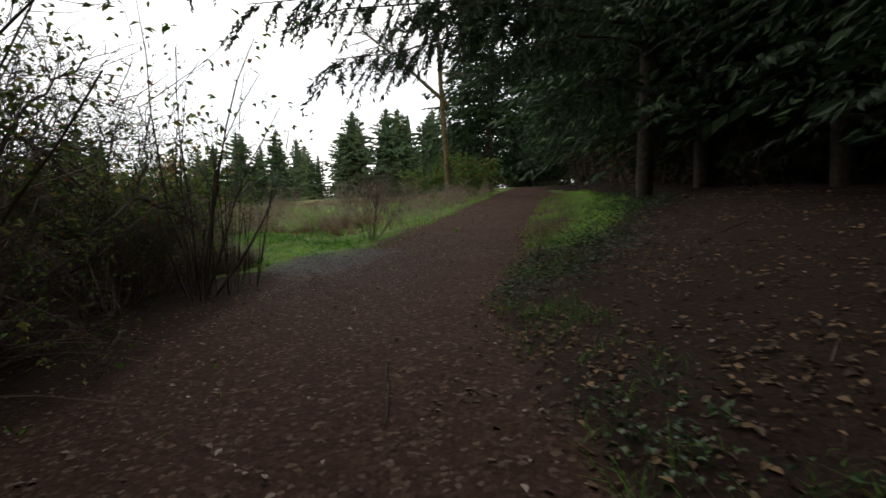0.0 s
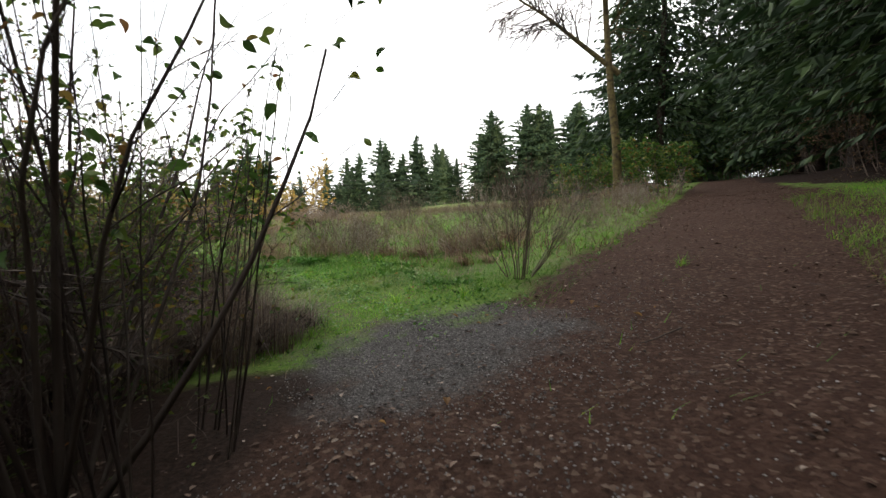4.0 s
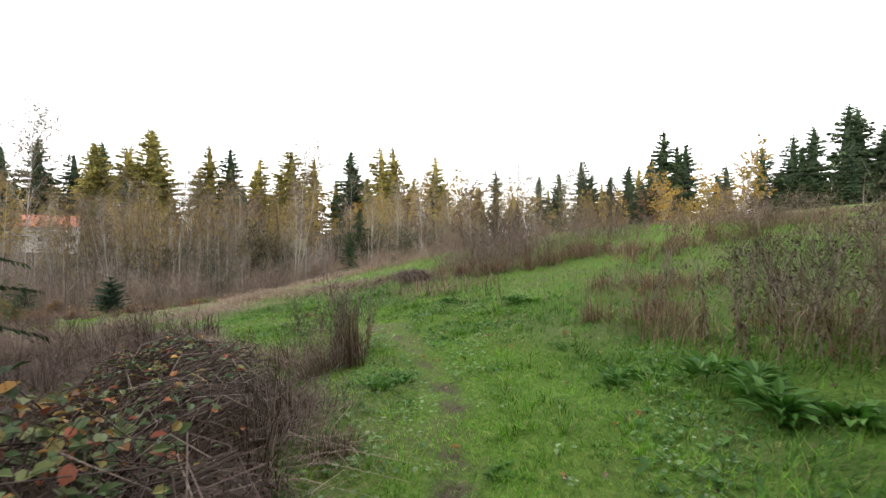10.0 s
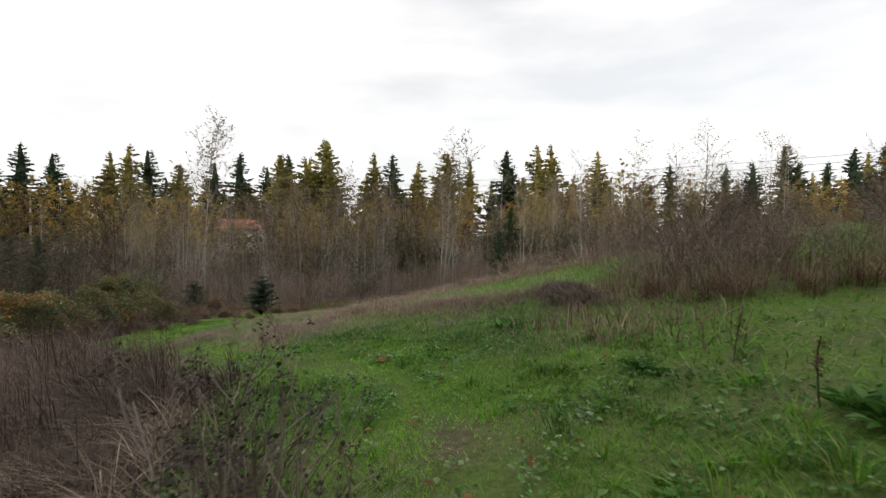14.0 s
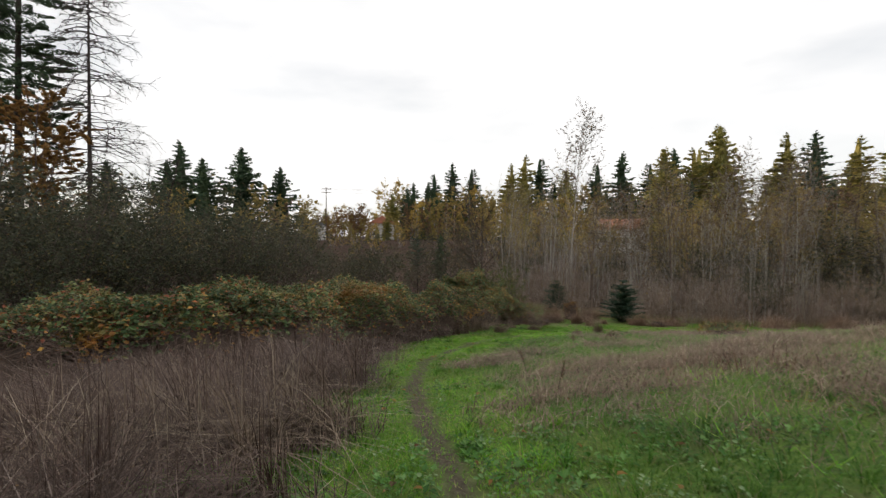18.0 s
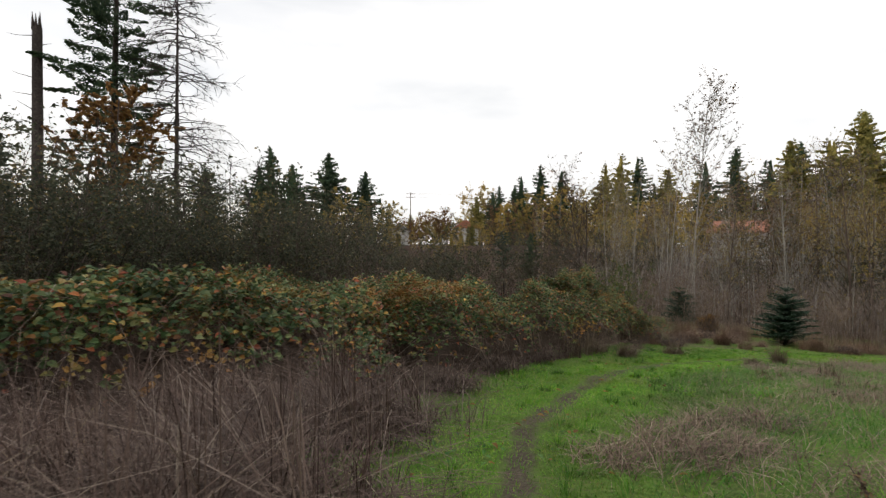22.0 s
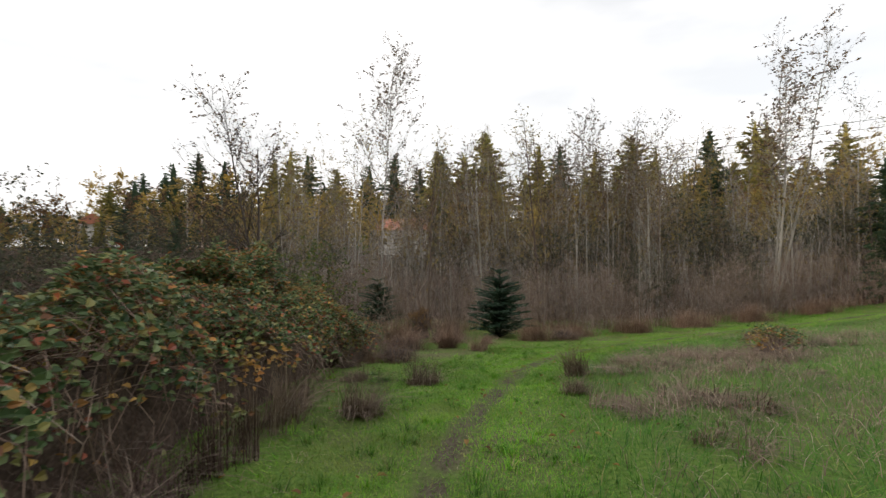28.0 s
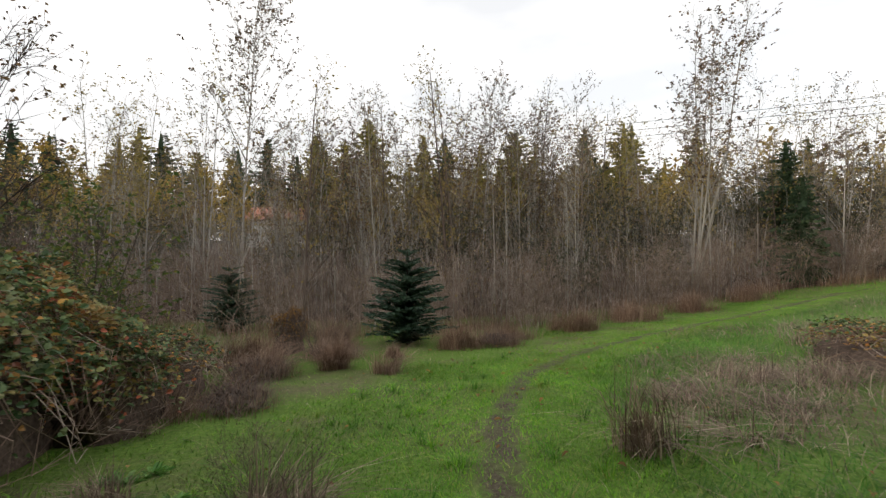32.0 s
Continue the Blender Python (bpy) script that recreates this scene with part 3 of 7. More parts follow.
def conifer(name, rng, label, group, height, reach, mat, whorls, boughs, sprays, clear=0.06, sag=0.35, bark=None, trunk=None, size=1.0, category="conifer", open_top=0.0, drop=0.0, slim=1.0, near=False, skirt=True, taper=0.72, heart=0.0):
    """A conifer: tapered trunk and whorls of boughs, each set with flat needle sprays."""
    ob = thing(name, label, category, group)
    r = trunk or height * 0.011
    path = wander(rng, (0, 0, 0), (0, 0, 1), height * 0.97, 7, 0, 0.012)
    part("trunk", tri_mesh("trunk", *tubes(path[None], (r * np.linspace(1, 0.12, 7))[None], 7), bark or DARKBARK, True), ob)
    P, A, L, W, U, limbs, lr = [], [], [], [], [], [], []
    for i in range(whorls):
        s = clear + (1 - clear) * (i + rng.uniform(-0.6, 0.6)) / whorls
        s = min(max(s, clear), 0.985)
        base, _ = along_path(path, s)
        long = reach * (1 - s) ** taper * rng.uniform(0.92, 1.08) + 0.012 * height
        if skirt and s < clear + 0.12:
            long *= rng.uniform(0.55, 1)
        for j in range(max(3, int(boughs * (1 - 0.5 * s)))):
            if rng.uniform() < 0.1 + open_top * (1 - s) * 0.25:
                continue
            base, _ = along_path(path, min(max(s + rng.uniform(-0.6, 0.6) / whorls, clear), 0.99))
            a = rng.uniform(0, 2 * np.pi)
            ln = long * rng.uniform(0.5, 1.12)
            up = 0.35 * s - sag * (1 - s) * rng.uniform(0.5, 1.3)
            d = unit(np.array([math.cos(a), math.sin(a), up]))
            end = base + d * ln
            mid = base + d * ln * 0.5 + np.array([0, 0, 0.06 * ln])
            limbs.append(np.array([base, mid, end])), lr.append(np.array([1, 0.6, 0.25]) * max(0.008, r * 0.16 * (1 - s) + 0.004))
            side = np.array([-math.sin(a), math.cos(a), 0])
            for q in range(sprays):
                u = (q + rng.uniform(0.3, 1)) / sprays
                c = base * (1 - u) + end * u + np.array([0, 0, 0.06 * ln * 4 * u * (1 - u)])
                k = rng.choice((-1, 1))
                w = d * rng.uniform(0.45, 1.1) + side * k * rng.uniform(0.2, 1.0) + np.array([0, 0, rng.uniform(-0.45, 0.08) - drop])
                P.append(c), A.append(w)
                L.append(size * ln * rng.uniform(0.3, 0.55) * (1.05 - 0.4 * u) + 0.075 * reach * size)
                W.append(L[-1] * rng.uniform(0.32, 0.55) * slim)
                U.append(rng.normal(0, 1, 3) + np.array([0, 0, 0.35]))
    L, W = np.array(L), np.array(W)
    green = leaves(np.array(P), np.array(A), L, W, flip=np.array(U), fine=False, fold=-0.12)
    if heart:
        k = 7500
        s = clear + 0.03 + (0.95 - clear) * rng.uniform(0, 1, k)
        a, far = rng.uniform(0, 2 * np.pi, k), np.sqrt(rng.uniform(0, 1, k)) * heart * reach * (1 - s) ** taper
        q = np.stack([far * np.cos(a), far * np.sin(a), height * s - 0.3 * far], 1)
        way = np.stack([np.cos(a), np.sin(a), np.full(k, -0.7)], 1) + rng.normal(0, 0.4, (k, 3))
        long = rng.uniform(0.18, 0.45, k)
        green = joined(green, leaves(q, way, long, long * 0.4, flip=rng.normal(0, 1, (k, 3)), fine=False))
    part("crown", two_tone("crown", green, mat, tubes(np.array(limbs), np.array(lr)) if near else ribbons(np.array(limbs), np.array(lr)[:, 0], rng), bark or DARKBARK), ob)
    return ob


def crown_reach(s, reach, taper):
    """How far the boughs of a fir stand out at share s of its height; a larger taper gives a longer point."""
    return reach * (1 - np.exp(-np.clip(1 - s, 0, 1) / taper)) * (0.86 + 0.14 * (1 - s))


def far_fir(name, rng, label, group, height, reach, mat, boughs, sprays, clear=0.05, sag=0.3, taper=0.85, spray=0.4, ragged=0.3, trunk=None, up=0.35, bark=None, wide=0.22, heart=0.0):
    """A full-crowned fir: tapered trunk and many uneven boughs, set all along with short hanging sprays."""
    ob = thing(name, label, "conifer", group)
    r = trunk or height * 0.012
    path = wander(rng, (0, 0, 0), (0, 0, 1), height * 0.98, 7, 0, 0.01)
    part("trunk", tri_mesh("trunk", *tubes(path[None], (r * np.linspace(1, 0.1, 7))[None], 7), bark or DARKBARK, True), ob)
    s = clear + (0.995 - clear) * rng.uniform(0, 1, boughs) ** 0.9
    a = rng.uniform(0, 2 * np.pi, boughs)
    s = np.where(rng.uniform(0, 1, boughs) < 0.55, np.round(s * 26) / 26 + rng.normal(0, 0.004, boughs), s)
    lobe = 1 + 0.2 * np.sin(2 * a + rng.uniform(0, 6) + 9 * s) + 0.14 * np.sin(3 * a + rng.uniform(0, 6) - 17 * s)
    ln = (crown_reach(s, reach, taper) * lobe + 0.004 * height) * rng.uniform(1 - ragged, 1.1, boughs)
    ln *= np.where(s < clear + 0.08, rng.uniform(0.4, 1, boughs), 1)
    base = np.stack([np.interp(s, np.linspace(0, 1, 7), path[:, i]) for i in range(3)], 1)
    d = unit(np.stack([np.cos(a), np.sin(a), up * s - sag * (1 - s) * rng.uniform(0.4, 1.4, boughs)], 1))
    end = base + d * ln[:, None]
    limbs = np.stack([base, base + d * ln[:, None] * 0.5 + np.array([0, 0, 1.0]) * 0.05 * ln[:, None], end], 1)
    k = np.repeat(np.arange(boughs), sprays)
    n = len(k)
    u = np.sqrt(rng.uniform(0.03, 1, n))
    side = np.stack([-np.sin(a), np.cos(a), np.zeros(boughs)], 1)
    q = rng.choice((-1.0, 1.0), n)
    P = base[k] * (1 - u[:, None]) + end[k] * u[:, None] + side[k] * (q * rng.uniform(0, wide, n) * ln[k] * (1.1 - u))[:, None]
    W = d[k] * rng.uniform(0.4, 1.0, n)[:, None] + side[k] * (q * rng.uniform(0.1, 0.9, n))[:, None] + np.array([0, 0, -1.0]) * rng.uniform(0.05, 0.75, n)[:, None]
    L = spray * rng.uniform(0.55, 1.25, n) * np.clip(0.2 + 1.0 * ln[k] / reach, 0.2, 1.05)
    green = leaves(P, W, L, L * rng.uniform(0.4, 0.68, n), flip=rng.normal(0, 1, (n, 3)) + np.array([0, 0, 0.5]), fine=False, fold=-0.12)
    if heart:
        green = joined(green, crown_heart(rng, height, reach, clear, taper, heart))
    part("crown", two_tone("crown", green, mat, ribbons(limbs, 0.14 * r * (1.2 - s), rng), bark or DARKBARK), ob)
    return ob


def crown_heart(rng, height, reach, clear, taper, share):
    """The close inner needles of a full crown: a ragged cone."""
    rows, cols = 30, 13
    s = np.repeat(np.linspace(clear + 0.02, 0.96, rows), cols).reshape(rows, cols)
    a = np.linspace(0, 2 * np.pi, cols + 1)[:-1][None] + rng.uniform(-0.2, 0.2, (rows, cols))
    rad = share * crown_reach(s, reach, taper) * rng.uniform(0.45, 1.25, (rows, cols))
    z = height * s - 0.35 * rad + rng.normal(0, 0.012 * height, (rows, cols))
    v = np.stack([rad * np.cos(a), rad * np.sin(a), np.maximum(z, 0.1)], -1).reshape(-1, 3)
    f = []
    for i in range(rows - 1):
        for j in range(cols):
            q = (i * cols + j, i * cols + (j + 1) % cols, (i + 1) * cols + (j + 1) % cols, (i + 1) * cols + j)
            f += [(q[0], q[1], q[2]), (q[0], q[2], q[3])]
    return v, np.array(f)


# ---------------------------------------------------------------- ground
def spaced(lo, hi, step, far):
    mid = np.arange(lo, hi + step / 2, step)
    out = step * np.cumsum(1.22 ** np.arange(1, 60))
    out = out[out < far]
    return np.concatenate([(lo - out)[::-1], mid, hi + out])


def ivy_line(y):
    """Where the ivy runs along the foot of the bank, right of the track."""
    return np.interp(y, [5.2, 6.5, 9.0, 11.0, 14.0, 20.0], [0.9, 1.5, 2.8, 4.2, 5.0, 5.6])


gx, gy = spaced(-58, 9, 0.24, 2500), spaced(-8, 36, 0.24, 2500)
GX, GY = np.meshgrid(gx, gy, indexing="ij")
GZ = land(GX, GY)
t_d, t_s = beside(TRAIL, GX, GY)
k_d, k_s = beside(TRACK, GX, GY)
GZ = GZ - 0.035 * np.exp(-(t_d / 0.3) ** 2) - 0.02 * np.exp(-(k_d / 1.2) ** 2) * (GY < 40)
GZ = GZ + 0.5 * np.clip((k_d - track_half(GY)) / 4, 0, 1) * (k_s < 0) * (GY < 34) * (GX < 30) * np.clip((34 - GY) / 8, 0, 1) * (GX > -3)
ni, nj = GX.shape
ids = np.arange(ni * nj).reshape(ni, nj)
quads = np.stack([ids[:-1, :-1], ids[1:, :-1], ids[1:, 1:], ids[:-1, 1:]], -1).reshape(-1, 4)
ground_me = tri_mesh("ground", np.stack([GX, GY, GZ], -1).reshape(-1, 3), np.concatenate([quads[:, [0, 1, 2]], quads[:, [0, 2, 3]]]), GROUND, True)
on_track = np.clip(1.2 - (k_d - track_half(GY)) / np.interp(GY, [10, 11.5, 20, 24], [0.5, 1.3, 1.3, 0.5]), 0, 1) * (GY < 60)
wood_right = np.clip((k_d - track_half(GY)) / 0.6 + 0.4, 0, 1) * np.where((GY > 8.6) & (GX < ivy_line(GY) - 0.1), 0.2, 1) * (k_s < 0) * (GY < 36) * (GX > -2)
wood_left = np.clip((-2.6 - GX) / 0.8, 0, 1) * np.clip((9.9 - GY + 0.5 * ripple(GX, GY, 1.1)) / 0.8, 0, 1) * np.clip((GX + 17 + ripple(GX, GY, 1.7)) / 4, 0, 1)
far_wood = np.clip((-54 - GX) / 3, 0, 1) + np.clip((-1.5 - GY + 1.2 * ripple(GX, GY, 2.1)) / 3, 0, 1) * np.clip((-9 - GX) / 3, 0, 1)
gravel = np.clip(1.15 + 0.25 * ripple(GX, GY, 0.8) - np.hypot((GX + 2.5) / 1.5, (GY - 10.2) / 1.6), 0, 0.85) + 0.14 * on_track
# alpha: wood floor beside the track, where the humus colour also carries painted shade
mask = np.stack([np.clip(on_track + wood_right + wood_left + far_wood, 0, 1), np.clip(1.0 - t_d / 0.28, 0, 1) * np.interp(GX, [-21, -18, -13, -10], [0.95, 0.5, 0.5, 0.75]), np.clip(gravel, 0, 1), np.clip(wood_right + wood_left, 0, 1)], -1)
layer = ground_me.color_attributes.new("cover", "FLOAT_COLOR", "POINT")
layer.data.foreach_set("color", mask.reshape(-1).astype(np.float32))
tagged(new("ground", ground_me), "grassy hillside with worn trail and leaf-strewn track", "ground", kind="structure")


def wood_bank(x, y):
    d, s = beside(TRACK, x, y)
    return 0.5 * np.clip((d - track_half(y)) / 4, 0, 1) * (s < 0) * (y < 34) * np.clip((34 - y) / 8, 0, 1) * (x > -3)


def floor_at(x, y):
    return land(x, y) + wood_bank(x, y)


def spots_in(n, x0, x1, y0, y1, rng):
    return rng.uniform(x0, x1, n), rng.uniform(y0, y1, n)


# ---------------------------------------------------------------- meadow grass
def green_here(x, y):
    """How thick the green grass stands: less on the ways, under the wood and in dry patches."""
    td, ts = beside(TRAIL, x, y)
    kd, ks = beside(TRACK, x, y)
    g = np.clip((td - np.where((x > -14.5) & (x < -9), 0.15, 0.08) + 0.07 * ripple(x, y, 0.5)) / 0.34, np.where(x > -9.3, 0.5, np.where(x > -14.5, 0.1, np.where(x > -19, 0.25, np.where(x < -24, 0.16, 0.12)))), 1)
    g = g * np.where((x < -16.5) & (ts < 0), np.clip(1.6 - 0.5 * td, 0.25, 1), 1)
    g = g * np.where((kd < track_half(y) + 0.3) & (y < 60), 0.03, 1)
    g = g * np.where((ks < 0) & (x > -2) & ((x > ivy_line(y)) | (y < 8.6)), 0.03, 1)
    g = g * np.where((x < -2.8) & (y < 9.7 + 0.3 * ripple(x, y, 0.7)) & (x > -9), 0.03, 1)
    g = g * np.where(np.hypot((x + 2.5) / 1.4, (y - 10.2) / 1.5) + 0.2 * ripple(x, y, 0.6) < 0.95, 0.06, 1)
    g = g * np.where((y > 10.5) & (y < 22) & (kd < track_half(y) + 1.0 + 0.5 * ripple(x, y, 0.8)), 0.45, 1)
    dry = np.clip((ripple(x, y, 2.6) + 0.15 * (x < -20)) / 0.4, 0, 1) * np.clip((td - 0.8) / 1.0, 0, 1)
    return g * (1 - 0.8 * dry)


gr = np.random.default_rng(11)
px, py = [], []
for n, far in ((620000, 2.2), (200000, 3.4), (190000, 7.0), (80000, 16.0)):
    q = gr.integers(0, len(TRAIL) - 1, n)
    u = gr.uniform(0, 1, n)
    bx = TRAIL[q, 0] * (1 - u) + TRAIL[q + 1, 0] * u + gr.normal(0, far * 0.62, n)
    by = TRAIL[q, 1] * (1 - u) + TRAIL[q + 1, 1] * u + gr.normal(0, far * 0.62, n)
    ok = gr.uniform(0, 1, n) < green_here(bx, by) * 0.75
    px.append(bx[ok]), py.append(by[ok])
gx1, gy1 = np.concatenate(px), np.concatenate(py)
td, ts = beside(TRAIL, gx1, gy1)
n = len(gx1)
tall = 0.04 + 0.035 * np.clip((td - 0.5) / 1.5, 0, 1) + 0.06 * np.clip(ripple(gx1, gy1, 1.7, 2.0), 0, 1) * np.clip((td - 0.9) / 1, 0, 1)
p = np.stack([gx1, gy1, floor_at(gx1, gy1) - 0.01], 1)
near = td < 1.1 + gr.normal(0, 0.4, n)
bent = 1.5 * ripple(gx1, gy1, 1.9, 3.0) + gr.normal(0, 1.0, n)
lush = ~near & (gr.uniform(0, 1, n) < np.clip(0.1 + 0.2 * td / 2 + 0.6 * ripple(gx1, gy1, 1.6, 5.0) + 0.75 * (ts < 0) * np.clip((td - 0.9) / 0.8, 0, 1), 0.05, 0.97))
big, dark_big = [blades(p[k], (tall * gr.uniform(0.6, 1.5, n))[k] * h, gr.uniform(0.006, 0.012, n)[k], bent[k], gr.uniform(0.5, 1.6, n)[k], 1) for k, h in ((~near & ~lush, 1.0), (lush, 1.25))]
stuff("lush_grass", dark_big, ROUGH, "thick dark green grass away from the trail", "grass")
small = blades(p[near], (tall * gr.uniform(0.6, 1.5, n))[near], gr.uniform(0.005, 0.01, n)[near], gr.uniform(0, 6.28, n)[near], gr.uniform(0.3, 1.3, n)[near], 1)
stuff("meadow_grass", joined(small, big), GRASS, "short bright green meadow grass beside the worn trail", "grass")

# tufts of longer grass that break up the turf
n = 1500
q = gr.integers(0, len(TRAIL) - 6, n)
u = gr.uniform(0, 1, n)
cx = TRAIL[q, 0] * (1 - u) + TRAIL[q + 1, 0] * u + gr.normal(0, 2.6, n)
cy = TRAIL[q, 1] * (1 - u) + TRAIL[q + 1, 1] * u + gr.normal(0, 2.6, n)
td, ts = beside(TRAIL, cx, cy)
ok = (td > 0.35) & (gr.uniform(0, 1, n) < green_here(cx, cy) + 0.15) & ~((cx > -3.2) & (cy < 11.5))
cx, cy = cx[ok], cy[ok]
k = np.repeat(np.arange(len(cx)), 34)
n = len(k)
big = gr.uniform(0.5, 1.3, len(cx))[k]
a, r = gr.uniform(0, 6.28, n), np.abs(gr.normal(0, 0.075, n)) * big
bx, by = cx[k] + r * np.cos(a), cy[k] + r * np.sin(a)
tuft = np.stack([bx, by, land(bx, by) - 0.01], 1)
dark = (gr.uniform(0, 1, len(cx)) < 0.55)[k]
for name, sel, mat, label in (("grass_tussocks", dark, ROUGH, "dark green tussocks of longer grass in the meadow"), ("bright_grass_tussocks", ~dark, GRASS, "bright green tussocks of longer grass in the meadow")):
    m = int(sel.sum())
    stuff(name, blades(tuft[sel], gr.uniform(0.09, 0.22, m) * big[sel], gr.uniform(0.005, 0.01, m), a[sel] + gr.normal(0, 0.4, m), gr.uniform(0.4, 1.5, m), 2), mat, label, "grass")

# long dark grass in waves, over the meadow and the slope above the trail
n = 230000
bx, by = spots_in(n, -49, -4, 8.5, 25, gr)
td, ts = beside(TRAIL, bx, by)
wave = 0.5 + 0.55 * ripple(bx, by, 1.3, 2.2) + 0.4 * ripple(bx, by, 0.5, 0.6)
ok = (ts < 0) & (gr.uniform(0, 1, n) < np.clip(wave, 0.08, 1) * np.clip((td - 0.9) / 0.6, 0, 1) * np.clip(1.25 - td / 9, 0, 1))
bx, by, wave = bx[ok], by[ok], wave[ok]
n = len(bx)
stuff("waving_grass", blades(np.stack([bx, by, land(bx, by) - 0.02], 1), gr.uniform(0.1, 0.24, n) * np.clip(0.6 + 0.6 * wave, 0.6, 1.3), gr.uniform(0.006, 0.012, n), 1.4 * ripple(bx, by, 2.3, 1.1) + 2.4 + gr.normal(0, 0.6, n), gr.uniform(0.7, 1.9, n), 1), ROUGH, "long dark green grass lying in waves", "grass")

# the upper slope: brown dead grass and stems, and green between
n = 90000
bx, by = spots_in(n, -26, 3, 14.5, 48, gr)
td, ts = beside(TRAIL, bx, by)
kd, ks = beside(TRACK, bx, by)
thick = 0.1 + 0.9 * ripple(bx, by, 2.1, 0.9) + 0.35 * ripple(bx, by, 0.6) + 1.1 * np.clip((by - 27) / 4, 0, 1) * np.clip((bx + 21) / 4, 0, 1) + 0.1 * (bx > -4.5)
ok = (kd > track_half(by) + 0.6) & (ks > 0) & (td > 2.2) & (gr.uniform(0, 1, n) < np.clip(0.42 + thick, 0.42, 1))
bx, by, thick = bx[ok], by[ok], thick[ok]
brown = gr.uniform(0, 1, len(bx)) < np.clip(0.9 * thick - 0.05, 0.02, 0.92)
m = int(brown.sum())
stuff("slope_dead_grass", blades(np.stack([bx, by, land(bx, by) - 0.02], 1)[brown], gr.uniform(0.15, 0.5, m) * np.clip(0.5 + thick[brown], 0.4, 1.2) * np.interp(by[brown], [24, 32], [1, 0.55]), gr.uniform(0.01, 0.02, m), gr.uniform(0, 6.28, m), np.abs(gr.normal(0.7, 0.5, m)), 2), RUSTGRASS, "brown dead grass and stems over the upper slope", "dry grass")
m = int((~brown).sum())
stuff("slope_grass", blades(np.stack([bx, by, land(bx, by) - 0.02], 1)[~brown], gr.uniform(0.1, 0.26, m), gr.uniform(0.014, 0.028, m), gr.uniform(0, 6.28, m), gr.uniform(0.5, 1.6, m), 1), GRASS, "green grass on the upper slope", "grass")

# pale dry blades between the green ones
n = 26000
q = gr.integers(0, len(TRAIL) - 1, n)
u = gr.uniform(0, 1, n)
bx = TRAIL[q, 0] * (1 - u) + TRAIL[q + 1, 0] * u + gr.normal(0, 4.5, n)
by = TRAIL[q, 1] * (1 - u) + TRAIL[q + 1, 1] * u + gr.normal(0, 4.5, n)
td, ts = beside(TRAIL, bx, by)
kd, ks = beside(TRACK, bx, by)
ok = (kd > track_half(by) + 0.2) & ~((bx > -2) & (ks < 0)) & (gr.uniform(0, 1, n) < np.clip(0.25 + 0.75 * ripple(bx, by, 2.6) + 0.2, 0.05, 1) * np.clip((td - 0.1) / 0.8, 0.1, 1)) & ~((bx > -9) & (by < 9))
bx, by, td = bx[ok], by[ok], td[ok]
n = len(bx)
stuff("withered_grass", blades(np.stack([bx, by, land(bx, by) - 0.01], 1), gr.uniform(0.06, 0.2, n) * np.clip(td / 1.4, 0.3, 1), gr.uniform(0.003, 0.006, n), gr.uniform(0, 6.28, n), gr.uniform(0.9, 2.4, n), 2),
      STRAW, "thin withered straw-coloured grass among the green", "dry grass")


# rough grass and matted dead grass in the meadow north of the trail
n = 170000
bx, by = spots_in(n, -52, -16, 8, 34, gr)
td, ts = beside(TRAIL, bx, by)
brown = np.clip(0.36 + 0.22 * np.clip((td - 1.8) / 1.5, 0, 1) * (bx > -36) + 0.75 * ripple(bx, by, 2.4, 0.4) + 0.35 * ripple(bx, by, 0.7), 0, 1) * np.where(bx > -32, 1.0, 0.3)
want = np.clip((td - 1.1) / 0.9, 0, 1) * np.clip(1.3 - td / 16, 0.15, 1) * (ts < 0)
ok = gr.uniform(0, 1, n) < want
bx, by, td, brown = bx[ok], by[ok], td[ok], brown[ok]
dead = gr.uniform(0, 1, len(bx)) < brown
m = int((~dead).sum())
flow = 2.6 + 1.2 * ripple(bx, by, 1.6)
stuff("rough_grass", blades(np.stack([bx, by, land(bx, by) - 0.02], 1)[~dead], gr.uniform(0.1, 0.26, m), gr.uniform(0.006, 0.011, m), flow[~dead] + gr.normal(0, 0.9, m), gr.uniform(0.6, 1.7, m), 2), ROUGH, "long dark green meadow grass bent by the wind", "grass")
m = int(dead.sum())
stuff("matted_dead_grass", blades(np.stack([bx, by, land(bx, by) - 0.02], 1)[dead], gr.uniform(0.14, 0.36, m), gr.uniform(0.004, 0.009, m), flow[dead] + gr.normal(0, 0.8, m), gr.uniform(1.0, 2.4, m), 2), DRY, "matted brown dead grass lying over the meadow", "dry grass")


